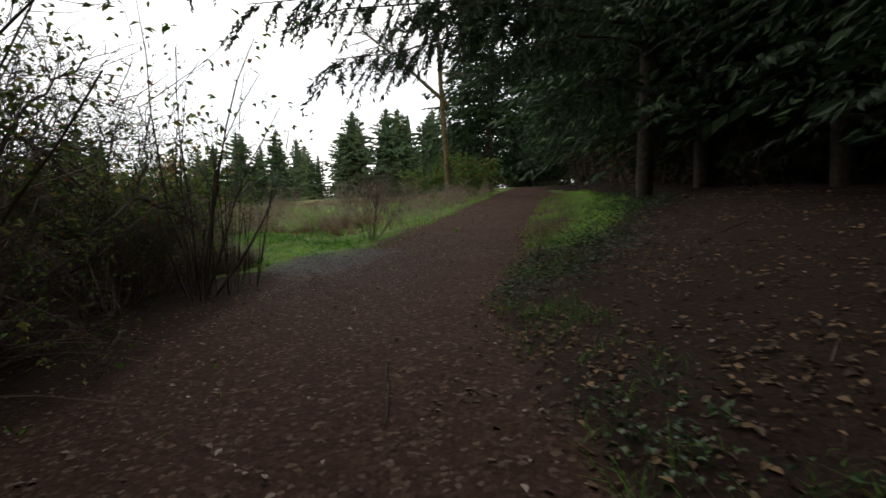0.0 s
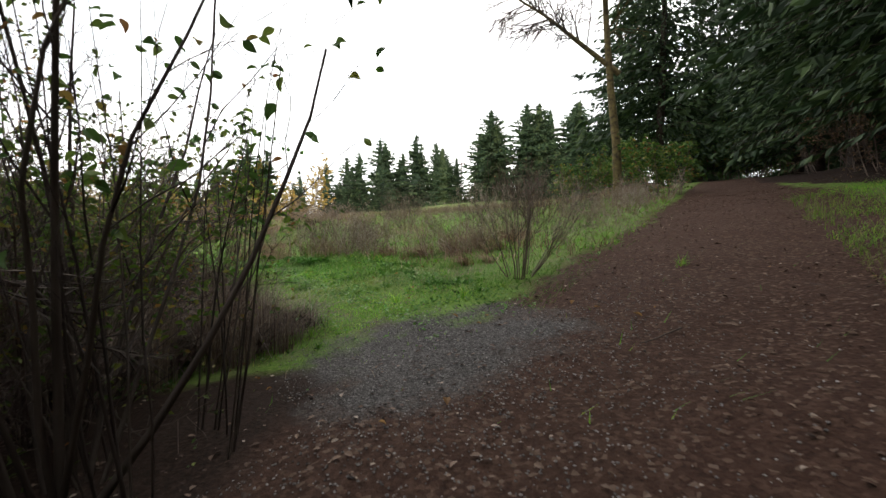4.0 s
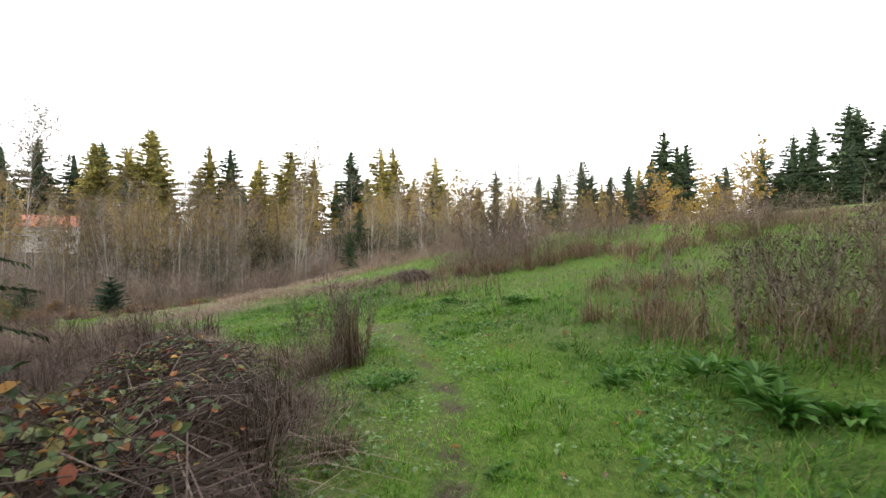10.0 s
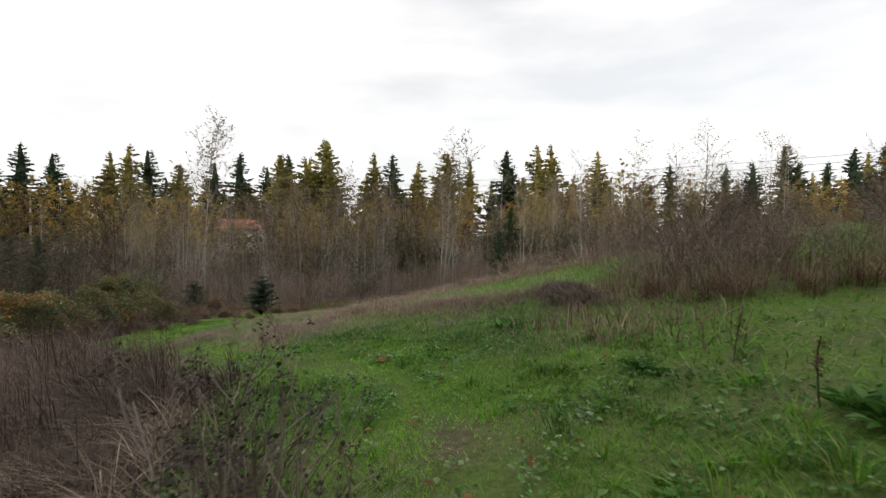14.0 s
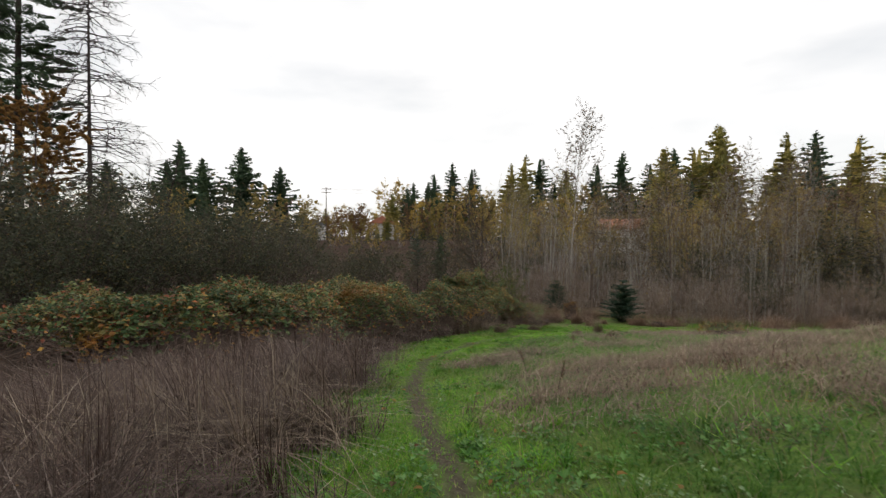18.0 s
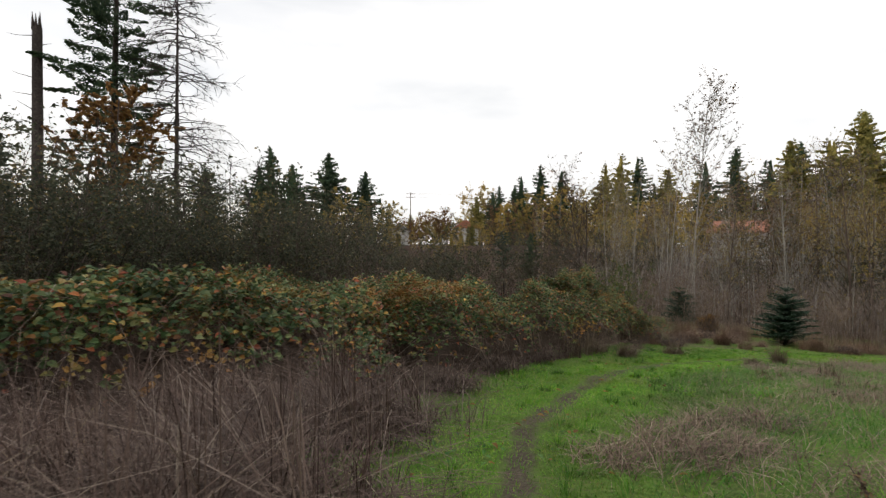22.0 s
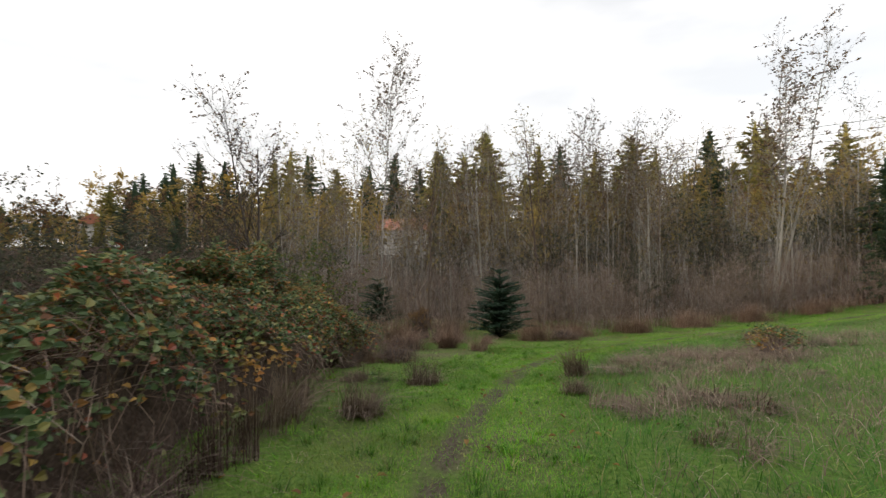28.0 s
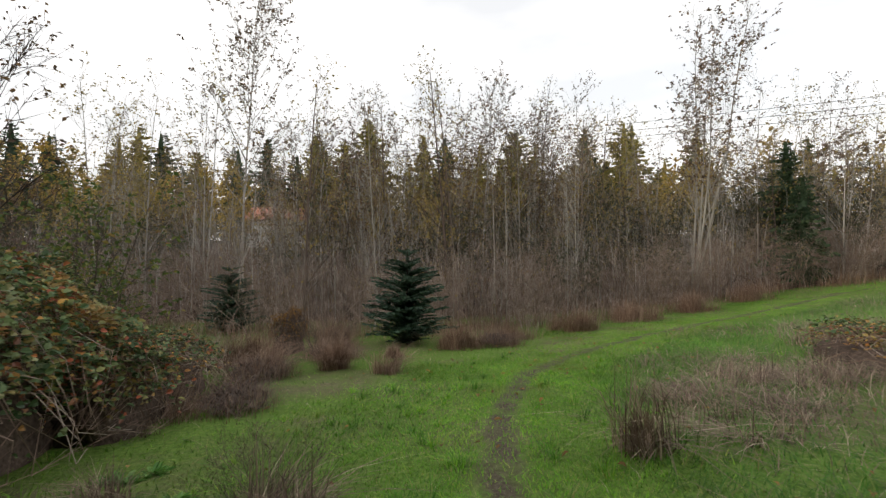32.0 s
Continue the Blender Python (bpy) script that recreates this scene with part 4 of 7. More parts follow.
# ---------------------------------------------------------------- dead grass and brush
def dead_patch(name, label, rng, centre, reach, turn, height, n, mat=DRY, lean=0.5, lie=None, thatch=True, width=(0.004, 0.011), category="dead grass", wild=0.15):
    """A ragged patch of dead stalks round a centre, reach = (long, broad) metres, on a low mat of fallen stems."""
    c, s = math.cos(radians(turn)), math.sin(radians(turn))
    a, r = rng.uniform(0, 2 * np.pi, n), np.sqrt(rng.uniform(0, 1, n)) * rng.uniform(0.75, 1.35, n)
    u, v = r * np.cos(a) * reach[0], r * np.sin(a) * reach[1]
    x, y = centre[0] + u * c - v * s, centre[1] + u * s + v * c
    tuft = ripple(x, y, 0.32, centre[0])
    ok = (beside(TRAIL, x, y)[0] > 0.42) & (rng.uniform(0, 1, n) < 0.6 + 0.95 * tuft)
    x, y, r, tuft = x[ok], y[ok], r[ok], tuft[ok]
    m = len(x)
    h = height * np.clip(1.15 - 0.45 * r, 0.35, 1.1) * rng.uniform(0.35, 1.25, m) * (0.9 + 0.5 * ripple(x, y, 0.6, centre[1]) + 0.3 * tuft)
    flow = ripple(x, y, 1.1, 2.0 + centre[1]) * 1.6
    head = flow + rng.normal(0, 0.9, m) + (rng.uniform(0, 6.28) if lie is None else radians(lie))
    astray = rng.uniform(0, 1, m) < wild
    head[astray] = rng.uniform(0, 6.28, int(astray.sum()))
    o = np.array(at(*centre))
    base = np.stack([x, y, floor_at(x, y) - 0.02], 1) - o
    tall = blades(base, h, rng.uniform(*width, m), head, np.abs(rng.normal(lean, 0.4, m)), 2)
    me = two_tone(name, tall, mat, *dead_mat(rng, centre, reach, c, s, height, o)) if thatch else tri_mesh(name, *tall, mat)
    ob = tagged(new(name, me), label, category, kind="stuff")
    ob.matrix_basis = Matrix.Translation(o)
    return ob


def dead_mat(rng, centre, reach, c, s, height, o):
    """Short stems lying crosswise close to the ground, under a patch."""
    n = int(900 * reach[0] * reach[1]) + 60
    a, r = rng.uniform(0, 2 * np.pi, n), np.sqrt(rng.uniform(0, 1, n)) * 0.85
    u, v = r * np.cos(a) * reach[0], r * np.sin(a) * reach[1]
    x, y = centre[0] + u * c - v * s, centre[1] + u * s + v * c
    z = floor_at(x, y) + rng.uniform(0, 0.35, n) * height * (1 - r * r)
    return blades(np.stack([x, y, z], 1) - o, rng.uniform(0.15, 0.4, n), rng.uniform(0.008, 0.022, n), rng.uniform(0, 6.28, n), rng.uniform(1.6, 2.6, n), 2), THATCH


def fan_tufts(name, label, rng, centre, reach, turn, height, tufts, per, mat, lie, lean, category="dead grass"):
    """Dead grass in separate tufts: the stalks of each spring from one foot and fall over to one side."""
    c, s = math.cos(radians(turn)), math.sin(radians(turn))
    a, r = rng.uniform(0, 2 * np.pi, tufts), np.sqrt(rng.uniform(0, 1, tufts)) * 1.1
    u, v = r * np.cos(a) * reach[0], r * np.sin(a) * reach[1]
    x, y = centre[0] + u * c - v * s, centre[1] + u * s + v * c
    ok = beside(TRAIL, x, y)[0] > 0.75
    x, y = x[ok], y[ok]
    k = np.repeat(np.arange(len(x)), per)
    m = len(k)
    way = radians(lie) + 1.3 * ripple(x, y, 0.9, 2.0) + rng.normal(0, 0.9, len(x))
    fall = np.abs(rng.normal(lean, 0.35, len(x)))
    tall = height * rng.uniform(0.6, 1.2, len(x))
    px, py = x[k] + rng.normal(0, 0.06, m), y[k] + rng.normal(0, 0.06, m)
    o = np.array(at(*centre))
    base = np.stack([px, py, floor_at(px, py) - 0.02], 1) - o
    me = tri_mesh(name, *blades(base, tall[k] * rng.uniform(0.45, 1.2, m), rng.uniform(0.004, 0.013, m), way[k] + rng.normal(0, 0.75, m), np.clip(fall[k] * rng.choice((0.25, 1.0, 1.6), m, p=(0.2, 0.6, 0.2)) + rng.normal(0, 0.3, m), 0.02, 2.4), 3), mat)
    ob = tagged(new(name, me), label, category, kind="stuff")
    ob.matrix_basis = Matrix.Translation(o)
    return ob


dr = np.random.default_rng(5)
BRUSH = "tangled purple-brown dead stalks leaning over at the trail's edge"
for c, reach, turn, h, n in (((-5.6, 10.3), (1.7, 0.9), 40, 0.75, 5200), ((-7.8, 11.35), (2.0, 1.0), 40, 0.75, 6000), ((-9.8, 12.4), (1.6, 0.8), 20, 0.62, 4500),
                             ((-7.6, 9.4), (2.6, 1.4), 30, 0.9, 3500), ((-11.2, 13.2), (1.5, 0.9), 20, 0.5, 3500), ((-12.0, 11.2), (2.6, 1.5), 20, 0.6, 3500)):
    dead_patch("dead_brush", BRUSH, dr, c, reach, turn, h, n, mat=BRUSHWOOD, lean=0.9, wild=0.75, width=(0.004, 0.01))
    dead_patch("loose_straw", "pale straw caught in the dead brush", dr, c, reach, turn, h * 0.9, n // 7, mat=STRAW, lean=0.9, wild=0.5, thatch=False, category="dry grass")
for c, reach, turn, h, n in (((-4.75, 10.55), (0.8, 0.42), 42, 1.0, 2600), ((-5.95, 11.1), (0.7, 0.35), 42, 0.85, 1900), ((-4.9, 9.9), (0.9, 0.5), 40, 1.1, 2200)):
    dead_patch("dead_brush", "upright dark dead stalks crowding the mouth of the trail", dr, c, reach, turn, h, n // 2, mat=UNDERTWIG, lean=0.75, wild=0.85, width=(0.003, 0.008))
    fan_tufts("dead_grass_fans", "brown dead grass drooping from the brush", dr, c, (reach[0] * 1.15, reach[1] * 1.2), turn, h * 0.85, 16, 50, DRY, 60, 0.6)
TALL = "tall reddish-brown dead grass bending over the trail"
for c, reach, turn, h, n in (((-17.3, 12.5), (1.5, 1.0), -25, 0.75, 4500), ((-19.4, 10.9), (1.5, 0.95), -40, 0.95, 6500), ((-21.8, 8.9), (1.8, 1.1), -40, 1.0, 8000), ((-24.0, 7.2), (1.9, 1.0), -35, 1.0, 7500),
                             ((-18.2, 9.0), (2.4, 1.7), -40, 0.9, 6000), ((-21.0, 6.3), (2.2, 1.5), -40, 0.95, 5000), ((-14.8, 12.9), (1.7, 1.0), 0, 0.42, 3000), ((-15.5, 10.3), (2.3, 1.6), 0, 0.5, 4000),
                             ((-26.6, 6.2), (1.5, 0.7), -25, 0.9, 4500), ((-29.0, 5.6), (1.5, 0.6), -15, 0.85, 4500), ((-31.4, 5.3), (1.4, 0.5), 0, 0.7, 4000)):
    dead_patch("loose_straw", "pale straw among the tall dead grass", dr, c, reach, turn, h * 0.8, n // 22, mat=STRAW, lean=1.2, wild=0.5, thatch=False, category="dry grass")
    dead_patch("tall_dead_grass", TALL, dr, c, reach, turn, h * 0.95, int(n * (0.4 if c[0] > -26 else 0.25)), mat=BRUSHWOOD if c[0] > -26 else DARKDRY, lean=1.1, lie=-70, wild=0.35, width=(0.003, 0.012))
    fan_tufts("dead_grass_fans", TALL, dr, c, reach, turn, h * (1.25 if c[0] > -26 else 0.95), int((26 if c[0] > -26 else 15) * reach[0] * reach[1]) + 4, 48, DARKDRY if c[0] < -20 or c in ((-18.2, 9.0), (-21.0, 6.3), (-15.5, 10.3), (-17.3, 12.5)) else DRY, -60 if c[0] > -19 else -20, 1.8 if c in ((-18.2, 9.0), (-21.0, 6.3)) else 1.3)
RIGHT = "dry reddish-brown stand of dead meadow stems on the slope"
for c, reach, turn, h, n in (((-8.5, 17.9), (1.5, 0.6), 5, 0.85, 4500), ((-10.8, 19.8), (1.6, 0.9), 30, 0.45, 2200),
                             ((-18.6, 21.5), (1.8, 1.2), 60, 1.1, 4000), ((-18.2, 25.4), (1.9, 1.3), 60, 0.8, 2600), ((-22.5, 23.6), (2.0, 1.5), 80, 0.8, 2500), ((-25.5, 21.0), (1.8, 1.6), 20, 0.5, 2200),
                             ((-3.2, 21.0), (2.2, 1.2), 70, 0.8, 1500), ((-8.5, 24.5), (2.2, 1.6), 60, 0.7, 2200), ((-14.0, 27.5), (2.4, 1.7), 70, 0.6, 1800)):
    dead_patch("dead_weed_stand", RIGHT, dr, c, (reach[0] * 1.15, reach[1] * 1.15), turn, h * 0.85, int(n * 0.42), mat=RUSTGRASS if c[0] > -12 else DRY, lean=0.6, wild=0.7, width=(0.003, 0.009), thatch=False, category="dead brush")
COLLAPSED = "collapsed heap of pale brown dead weeds on the slope"
for c, reach, turn, h, n in (((-15.9, 22.5), (0.9, 0.6), 0, 0.75, 1100), ((-14.4, 22.5), (1.0, 0.6), -10, 0.6, 1000), ((-16.6, 21.0), (0.7, 0.5), 30, 0.65, 700), ((-17.5, 20.4), (0.7, 0.5), 30, 0.6, 700), ((-18.5, 19.9), (0.6, 0.4), 20, 0.4, 500),
                             ((-11.5, 19.9), (0.8, 0.5), 20, 0.55, 700), ((-10.4, 18.1), (0.4, 0.3), 10, 0.5, 350), ((-13.4, 24.0), (0.9, 0.6), 10, 0.6, 700), ((-12.2, 26.6), (1.8, 0.8), -20, 0.55, 1400), ((-15.5, 28.2), (1.8, 0.8), -20, 0.55, 1400),
                             ((-9.6, 28.4), (1.8, 0.9), -10, 0.5, 1400), ((-6.4, 28.6), (1.8, 0.9), 0, 0.5, 1400), ((-3.6, 27.8), (1.4, 0.9), 0, 0.5, 1200)):
    dead_patch("dead_weed_heap", COLLAPSED, dr, c, reach, turn, h, n, mat=RUSTGRASS, lean=0.95, wild=0.7, width=(0.004, 0.01), thatch=False, category="dead brush")
    fan_tufts("dead_grass_fans", "brown dead grass drooping over the weeds", dr, c, (reach[0] * 1.4, reach[1] * 1.4), turn, h, int(11 * reach[0] * reach[1]) + 5, 40, STRAW if c[1] > 26 else RUSTGRASS, -40, 1.0)
for c, reach, turn, h, k in (((-4.6, 16.4), (0.8, 0.35), 20, 0.55, 10), ((-3.4, 16.1), (0.8, 0.4), 0, 0.6, 12), ((-5.6, 17.2), (0.6, 0.3), 20, 0.45, 6), ((-2.9, 14.9), (0.5, 0.4), 0, 0.4, 7), ((-3.0, 17.8), (0.8, 0.5), 0, 0.6, 10)):
    fan_tufts("fallen_dead_grass", "fallen reddish-brown dead grass lying over the slope", dr, c, reach, turn, h, k, 46, RUSTGRASS, 190, 1.45)
LYING = "swirl of flattened pale brown dead grass in the meadow"
for c, reach, turn, h, k, lie in (((-35.3, 9.7), (0.6, 0.25), 20, 0.55, 13, 160), ((-35.5, 10.9), (0.8, 0.3), 10, 0.6, 16, 20), ((-36.6, 10.5), (0.6, 0.3), 0, 0.5, 10, 40), ((-38.9, 10.4), (0.7, 0.35), 20, 0.5, 12, 10), ((-39.5, 13.3), (0.8, 0.4), 20, 0.75, 18, 150), ((-40.4, 12.4), (0.7, 0.4), 0, 0.7, 14, 150),
                                  ((-33.8, 10.2), (0.6, 0.3), 0, 0.45, 9, 30), ((-32.2, 11.4), (0.9, 0.4), -10, 0.5, 12, 20), ((-42.0, 15.6), (1.0, 0.4), 30, 0.7, 16, 150), ((-37.6, 12.6), (0.9, 0.4), 10, 0.5, 12, 30)):
    fan_tufts("flattened_grass", LYING, dr, c, reach, turn, h * 0.62, int(k * 0.7), 55, DRY, lie, 1.7)
fan_tufts("dry_grass_tuft", "tall upright tuft of dried grass beside the trail", dr, (-38.6, 9.6), (0.2, 0.16), 0, 0.8, 8, 42, DRY, 20, 0.75)
for c, reach, turn, h, k in (((-10.6, 13.2), (1.0, 0.6), 20, 0.75, 20), ((-9.2, 12.6), (0.9, 0.6), 40, 0.8, 20), ((-12.3, 14.4), (0.9, 0.4), 20, 0.6, 14), ((-12.5, 15.0), (0.5, 0.2), 10, 0.85, 9), ((-13.9, 13.6), (1.2, 0.7), 0, 0.5, 14), ((-8.2, 12.0), (0.8, 0.5), 40, 0.7, 14)):
    fan_tufts("dead_grass_fans", "brown dead grass drooping from the brush", dr, c, reach, turn, h, k, 50, DARKDRY if k == 20 else DRY, -20, 0.9)
for c, reach, turn, h, n in (((-19.6, 19.3), (1.3, 0.5), -15, 0.45, 2600), ((-20.9, 19.6), (0.9, 0.5), 0, 0.35, 1500)):
    dead_patch("fallen_grass_mound", "low dark mound of flattened dead grass", dr, c, reach, turn, h, n, lean=1.4, lie=165)
MEADOW = "flattened patch of pale brown dead grass in the meadow"
for c, reach, turn, h, n in (((-26.9, 14.8), (1.5, 0.8), -20, 0.5, 2400), ((-30.0, 15.8), (1.7, 0.9), 10, 0.5, 2600), ((-24.0, 16.8), (1.5, 0.7), 20, 0.5, 2400), ((-21.9, 17.9), (1.3, 0.8), 30, 0.55, 2600), ((-28.4, 18.8), (2.0, 0.9), 10, 0.5, 2600), ((-27.2, 20.6), (1.8, 0.9), 20, 0.55, 2400), ((-39.6, 11.2), (0.9, 0.5), 10, 0.4, 1500), ((-39.9, 12.8), (1.2, 0.7), 20, 0.4, 1600), ((-27.4, 10.7), (0.9, 0.5), -20, 0.4, 1600), ((-22.9, 13.9), (1.4, 0.8), -20, 0.42, 2600), ((-25.4, 13.0), (1.6, 0.9), -20, 0.38, 2200), ((-25.9, 10.7), (0.8, 0.5), -30, 0.35, 1500), ((-27.8, 15.4), (2.6, 1.3), 0, 0.4, 2500),
                             ((-31.5, 18.0), (3.5, 1.6), 0, 0.45, 2800), ((-33.5, 12.8), (2.2, 1.2), -10, 0.33, 2000), ((-40.5, 13.4), (2.3, 1.2), 20, 0.4, 2500), ((-37.8, 12.0), (1.8, 0.7), 20, 0.32, 1500),
                             ((-44.2, 17.5), (2.8, 1.3), 40, 0.42, 2200), ((-38.5, 17.5), (2.6, 1.3), 10, 0.4, 2000), ((-35.2, 10.4), (0.9, 0.5), 10, 0.3, 1100), ((-30.5, 12.0), (1.4, 0.8), 0, 0.3, 1400),
                             ((-36.5, 24.0), (5.0, 2.0), 10, 0.55, 3000), ((-28.0, 26.0), (4.0, 2.0), 10, 0.6, 2500), ((-45.0, 25.0), (3.5, 1.8), 20, 0.5, 2200)):
    dead_patch("dead_grass_patch", MEADOW, dr, c, (reach[0] * 1.3, reach[1] * 1.3), turn, h * 0.95, int(n * 1.5), mat=DRY, lean=1.6, lie=150, wild=0.4, thatch=False, width=(0.005, 0.012))
CORNER = "rusty dead grass tangled in the meadow's corner"
for c, reach, h, n in (((-42.2, 5.4), (1.0, 0.5), 0.5, 1200), ((-44.6, 5.2), (1.1, 0.6), 0.8, 2000), ((-46.8, 6.4), (0.9, 0.6), 0.85, 1800), ((-47.4, 10.6), (0.9, 0.5), 0.7, 1500)):
    dead_patch("rusty_dead_grass", CORNER, dr, c, reach, 10, h, n, mat=RUSTGRASS, lean=0.8, wild=0.5, width=(0.003, 0.009))
TUFT = "upright clump of dried brown grass beside the trail"
for c, r, h, n in (((-38.5, 9.6), 0.26, 0.5, 450), ((-36.6, 9.25), 0.34, 0.36, 900), ((-38.1, 6.7), 0.35, 0.42, 700), ((-35.5, 6.3), 0.4, 0.5, 800), ((-38.6, 5.3), 0.4, 0.5, 700), ((-46.2, 7.8), 0.3, 0.7, 600),
                   ((-44.9, 6.6), 0.45, 0.8, 800), ((-47.2, 9.6), 0.9, 0.75, 1500), ((-48.6, 6.4), 0.8, 0.95, 1500), ((-46.4, 4.4), 0.9, 1.0, 1600), ((-44.0, 3.0), 0.8, 0.8, 1300), ((-48.3, 11.3), 1.0, 0.8, 1500),
                   ((-49.6, 13.6), 1.1, 0.9, 1600), ((-50.9, 16.4), 1.2, 0.9, 1600), ((-52.0, 19.4), 1.2, 0.9, 1500), ((-53.6, 23.0), 1.3, 0.9, 1500), ((-41.6, 4.6), 0.8, 0.6, 1200), ((-12.6, 15.0), 0.3, 0.75, 500),
                   ((-11.9, 14.4), 0.5, 0.6, 800), ((-20.6, 10.3), 0.35, 0.8, 800), ((-9.4, 13.9), 0.3, 0.45, 500), ((-5.4, 11.0), 0.3, 0.5, 500)):
    dead_patch("dry_grass_tuft", TUFT, dr, c, (r * 0.62, r * 0.62), 0, h, int(n * (2.2 if c[0] < -41 else 1.1)), mat=RUSTGRASS if c[0] < -41 else DRY, lean=0.85, wild=0.6, thatch=False, width=(0.003, 0.009))
skirt = np.random.default_rng(58)
for c, reach, h, k in (((-33.4, 5.3), (0.9, 0.3), 0.65, 12), ((-35.0, 5.2), (0.7, 0.35), 0.8, 16), ((-36.3, 5.0), (0.6, 0.25), 0.6, 8), ((-41.6, 4.7), (0.9, 0.3), 0.4, 6)):
    fan_tufts("dead_grass_fans", "red-brown dead grass hanging from the foot of the brambles", skirt, c, reach, -5, h, k, 42, DARKDRY if k == 12 else DRY, 60, 0.75)
for c, h in (((-35.55, 6.1), 0.62), ((-38.05, 6.75), 0.55), ((-45.6, 5.2), 0.9), ((-46.6, 4.6), 0.95), ((-44.1, 7.6), 0.6)):
    fan_tufts("dry_grass_tuft", "bushy clump of bleached dead grass", skirt, c, (0.24, 0.2), 0, h, 8, 45, DRY if c[0] > -40 else RUSTGRASS, 90, 0.95)

# ---------------------------------------------------------------- brambles
def bramble(label, rng, line, broad, height, clusters, leaf_len, canes, fine=True, bare=0.3, name="bramble_thicket", leafy=None, cane=None):
    """A mound of arching canes along a line on the plan, leafy above and bare below."""
    line = np.array(line, float)
    ob = thing(name, label, "bramble")
    c0 = at(*line[len(line) // 2])
    ob.matrix_basis = Matrix.Translation(c0)
    run = np.concatenate([[0], np.cumsum(np.hypot(*np.diff(line, axis=0).T))])

    def surface(s, a, k=1.0):
        x0, y0 = np.interp(s, run, line[:, 0]), np.interp(s, run, line[:, 1])
        tx = np.interp(s + 0.3, run, line[:, 0]) - np.interp(s - 0.3, run, line[:, 0])
        ty = np.interp(s + 0.3, run, line[:, 1]) - np.interp(s - 0.3, run, line[:, 1])
        ln = np.hypot(tx, ty) + 1e-6
        nx, ny = -ty / ln, tx / ln
        end = np.clip(np.minimum(s, run[-1] - s) / (0.5 * broad) + 0.25, 0, 1) ** 0.5
        wob = 1 + 0.22 * ripple(x0 + 3 * np.cos(a), y0 + 2 * np.sin(a), 1.1, 0.7) + 0.1 * ripple(x0, y0 + 3 * a, 0.35)
        w, h = broad * end * wob * k, height * end * wob * k
        x, y = x0 + nx * w * np.cos(a), y0 + ny * w * np.cos(a)
        up = h * np.sin(a) ** 0.75
        return np.stack([x, y, land(x, y) + up], -1), np.stack([nx * np.cos(a), ny * np.cos(a), np.sin(a) + 0.2], -1)

    s, a = rng.uniform(0, run[-1], clusters), np.arccos(np.clip(rng.uniform(-1, 1, clusters), -1, 1))
    pos, nor = surface(s, a, rng.uniform(0.9, 1.06, clusters))
    keep = rng.uniform(0, 1, clusters) < np.clip(np.sin(a) * 1.6 - bare - 0.1 + 0.4 * ripple(pos[:, 0], pos[:, 1], 0.6), 0.06, 1)
    pos, nor = pos[keep], nor[keep]
    m = len(pos)
    P, A, U = [], [], []
    for k in range(3):
        way = unit(nor * 0.55 + scatter_dirs(rng, m, 0.3) + np.array([0, 0, -0.2]))
        P.append(pos + rng.normal(0, 0.035, (m, 3))), A.append(way), U.append(nor + rng.normal(0, 0.25, (m, 3)))
    P, A, U = np.concatenate(P), np.concatenate(A), np.concatenate(U)
    size = leaf_len * rng.uniform(0.6, 1.3, len(P))
    part("foliage", tri_mesh("foliage", *leaves(P - np.array(c0), A, size, size * 0.72, flip=U, fine=fine), leafy or BRAMBLE), ob, "" if leafy else "green bramble leaves turning red and yellow")
    s, a = rng.uniform(0, run[-1], canes), rng.uniform(0.15, np.pi - 0.15, canes)
    rows = []
    for k, (f, da) in enumerate(((0.45, -0.5), (0.8, -0.25), (1.0, 0.0), (1.02, 0.3), (0.92, 0.6))):
        aa = np.clip(a + da * np.sign(np.pi / 2 - a) * -1, 0.05, np.pi - 0.05)
        q, _ = surface(np.clip(s + (k - 2) * rng.normal(0, 0.25, canes), 0, run[-1]), aa, f * rng.uniform(0.94, 1.06, canes))
        rows.append(q - np.array(c0))
    tagged(ob.children[0], kind="stuff")
    part("cane_tangle", tri_mesh("cane_tangle", *tubes(np.stack(rows, 1), np.tile(np.array([0.006, 0.006, 0.005, 0.004, 0.003]), (canes, 1))), cane or REDTWIG), ob, "arching reddish-brown canes")["kind"] = "stuff"
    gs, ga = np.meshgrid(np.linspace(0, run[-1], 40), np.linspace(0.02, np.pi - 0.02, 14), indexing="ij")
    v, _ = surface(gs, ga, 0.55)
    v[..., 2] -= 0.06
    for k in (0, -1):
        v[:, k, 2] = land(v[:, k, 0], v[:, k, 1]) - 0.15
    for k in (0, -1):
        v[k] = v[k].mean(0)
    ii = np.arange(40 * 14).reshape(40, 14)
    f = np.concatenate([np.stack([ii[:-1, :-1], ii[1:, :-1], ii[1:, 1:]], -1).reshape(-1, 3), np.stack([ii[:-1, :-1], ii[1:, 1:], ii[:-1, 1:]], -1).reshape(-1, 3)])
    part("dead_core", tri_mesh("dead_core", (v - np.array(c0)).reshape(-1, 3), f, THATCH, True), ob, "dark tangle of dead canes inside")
    return ob


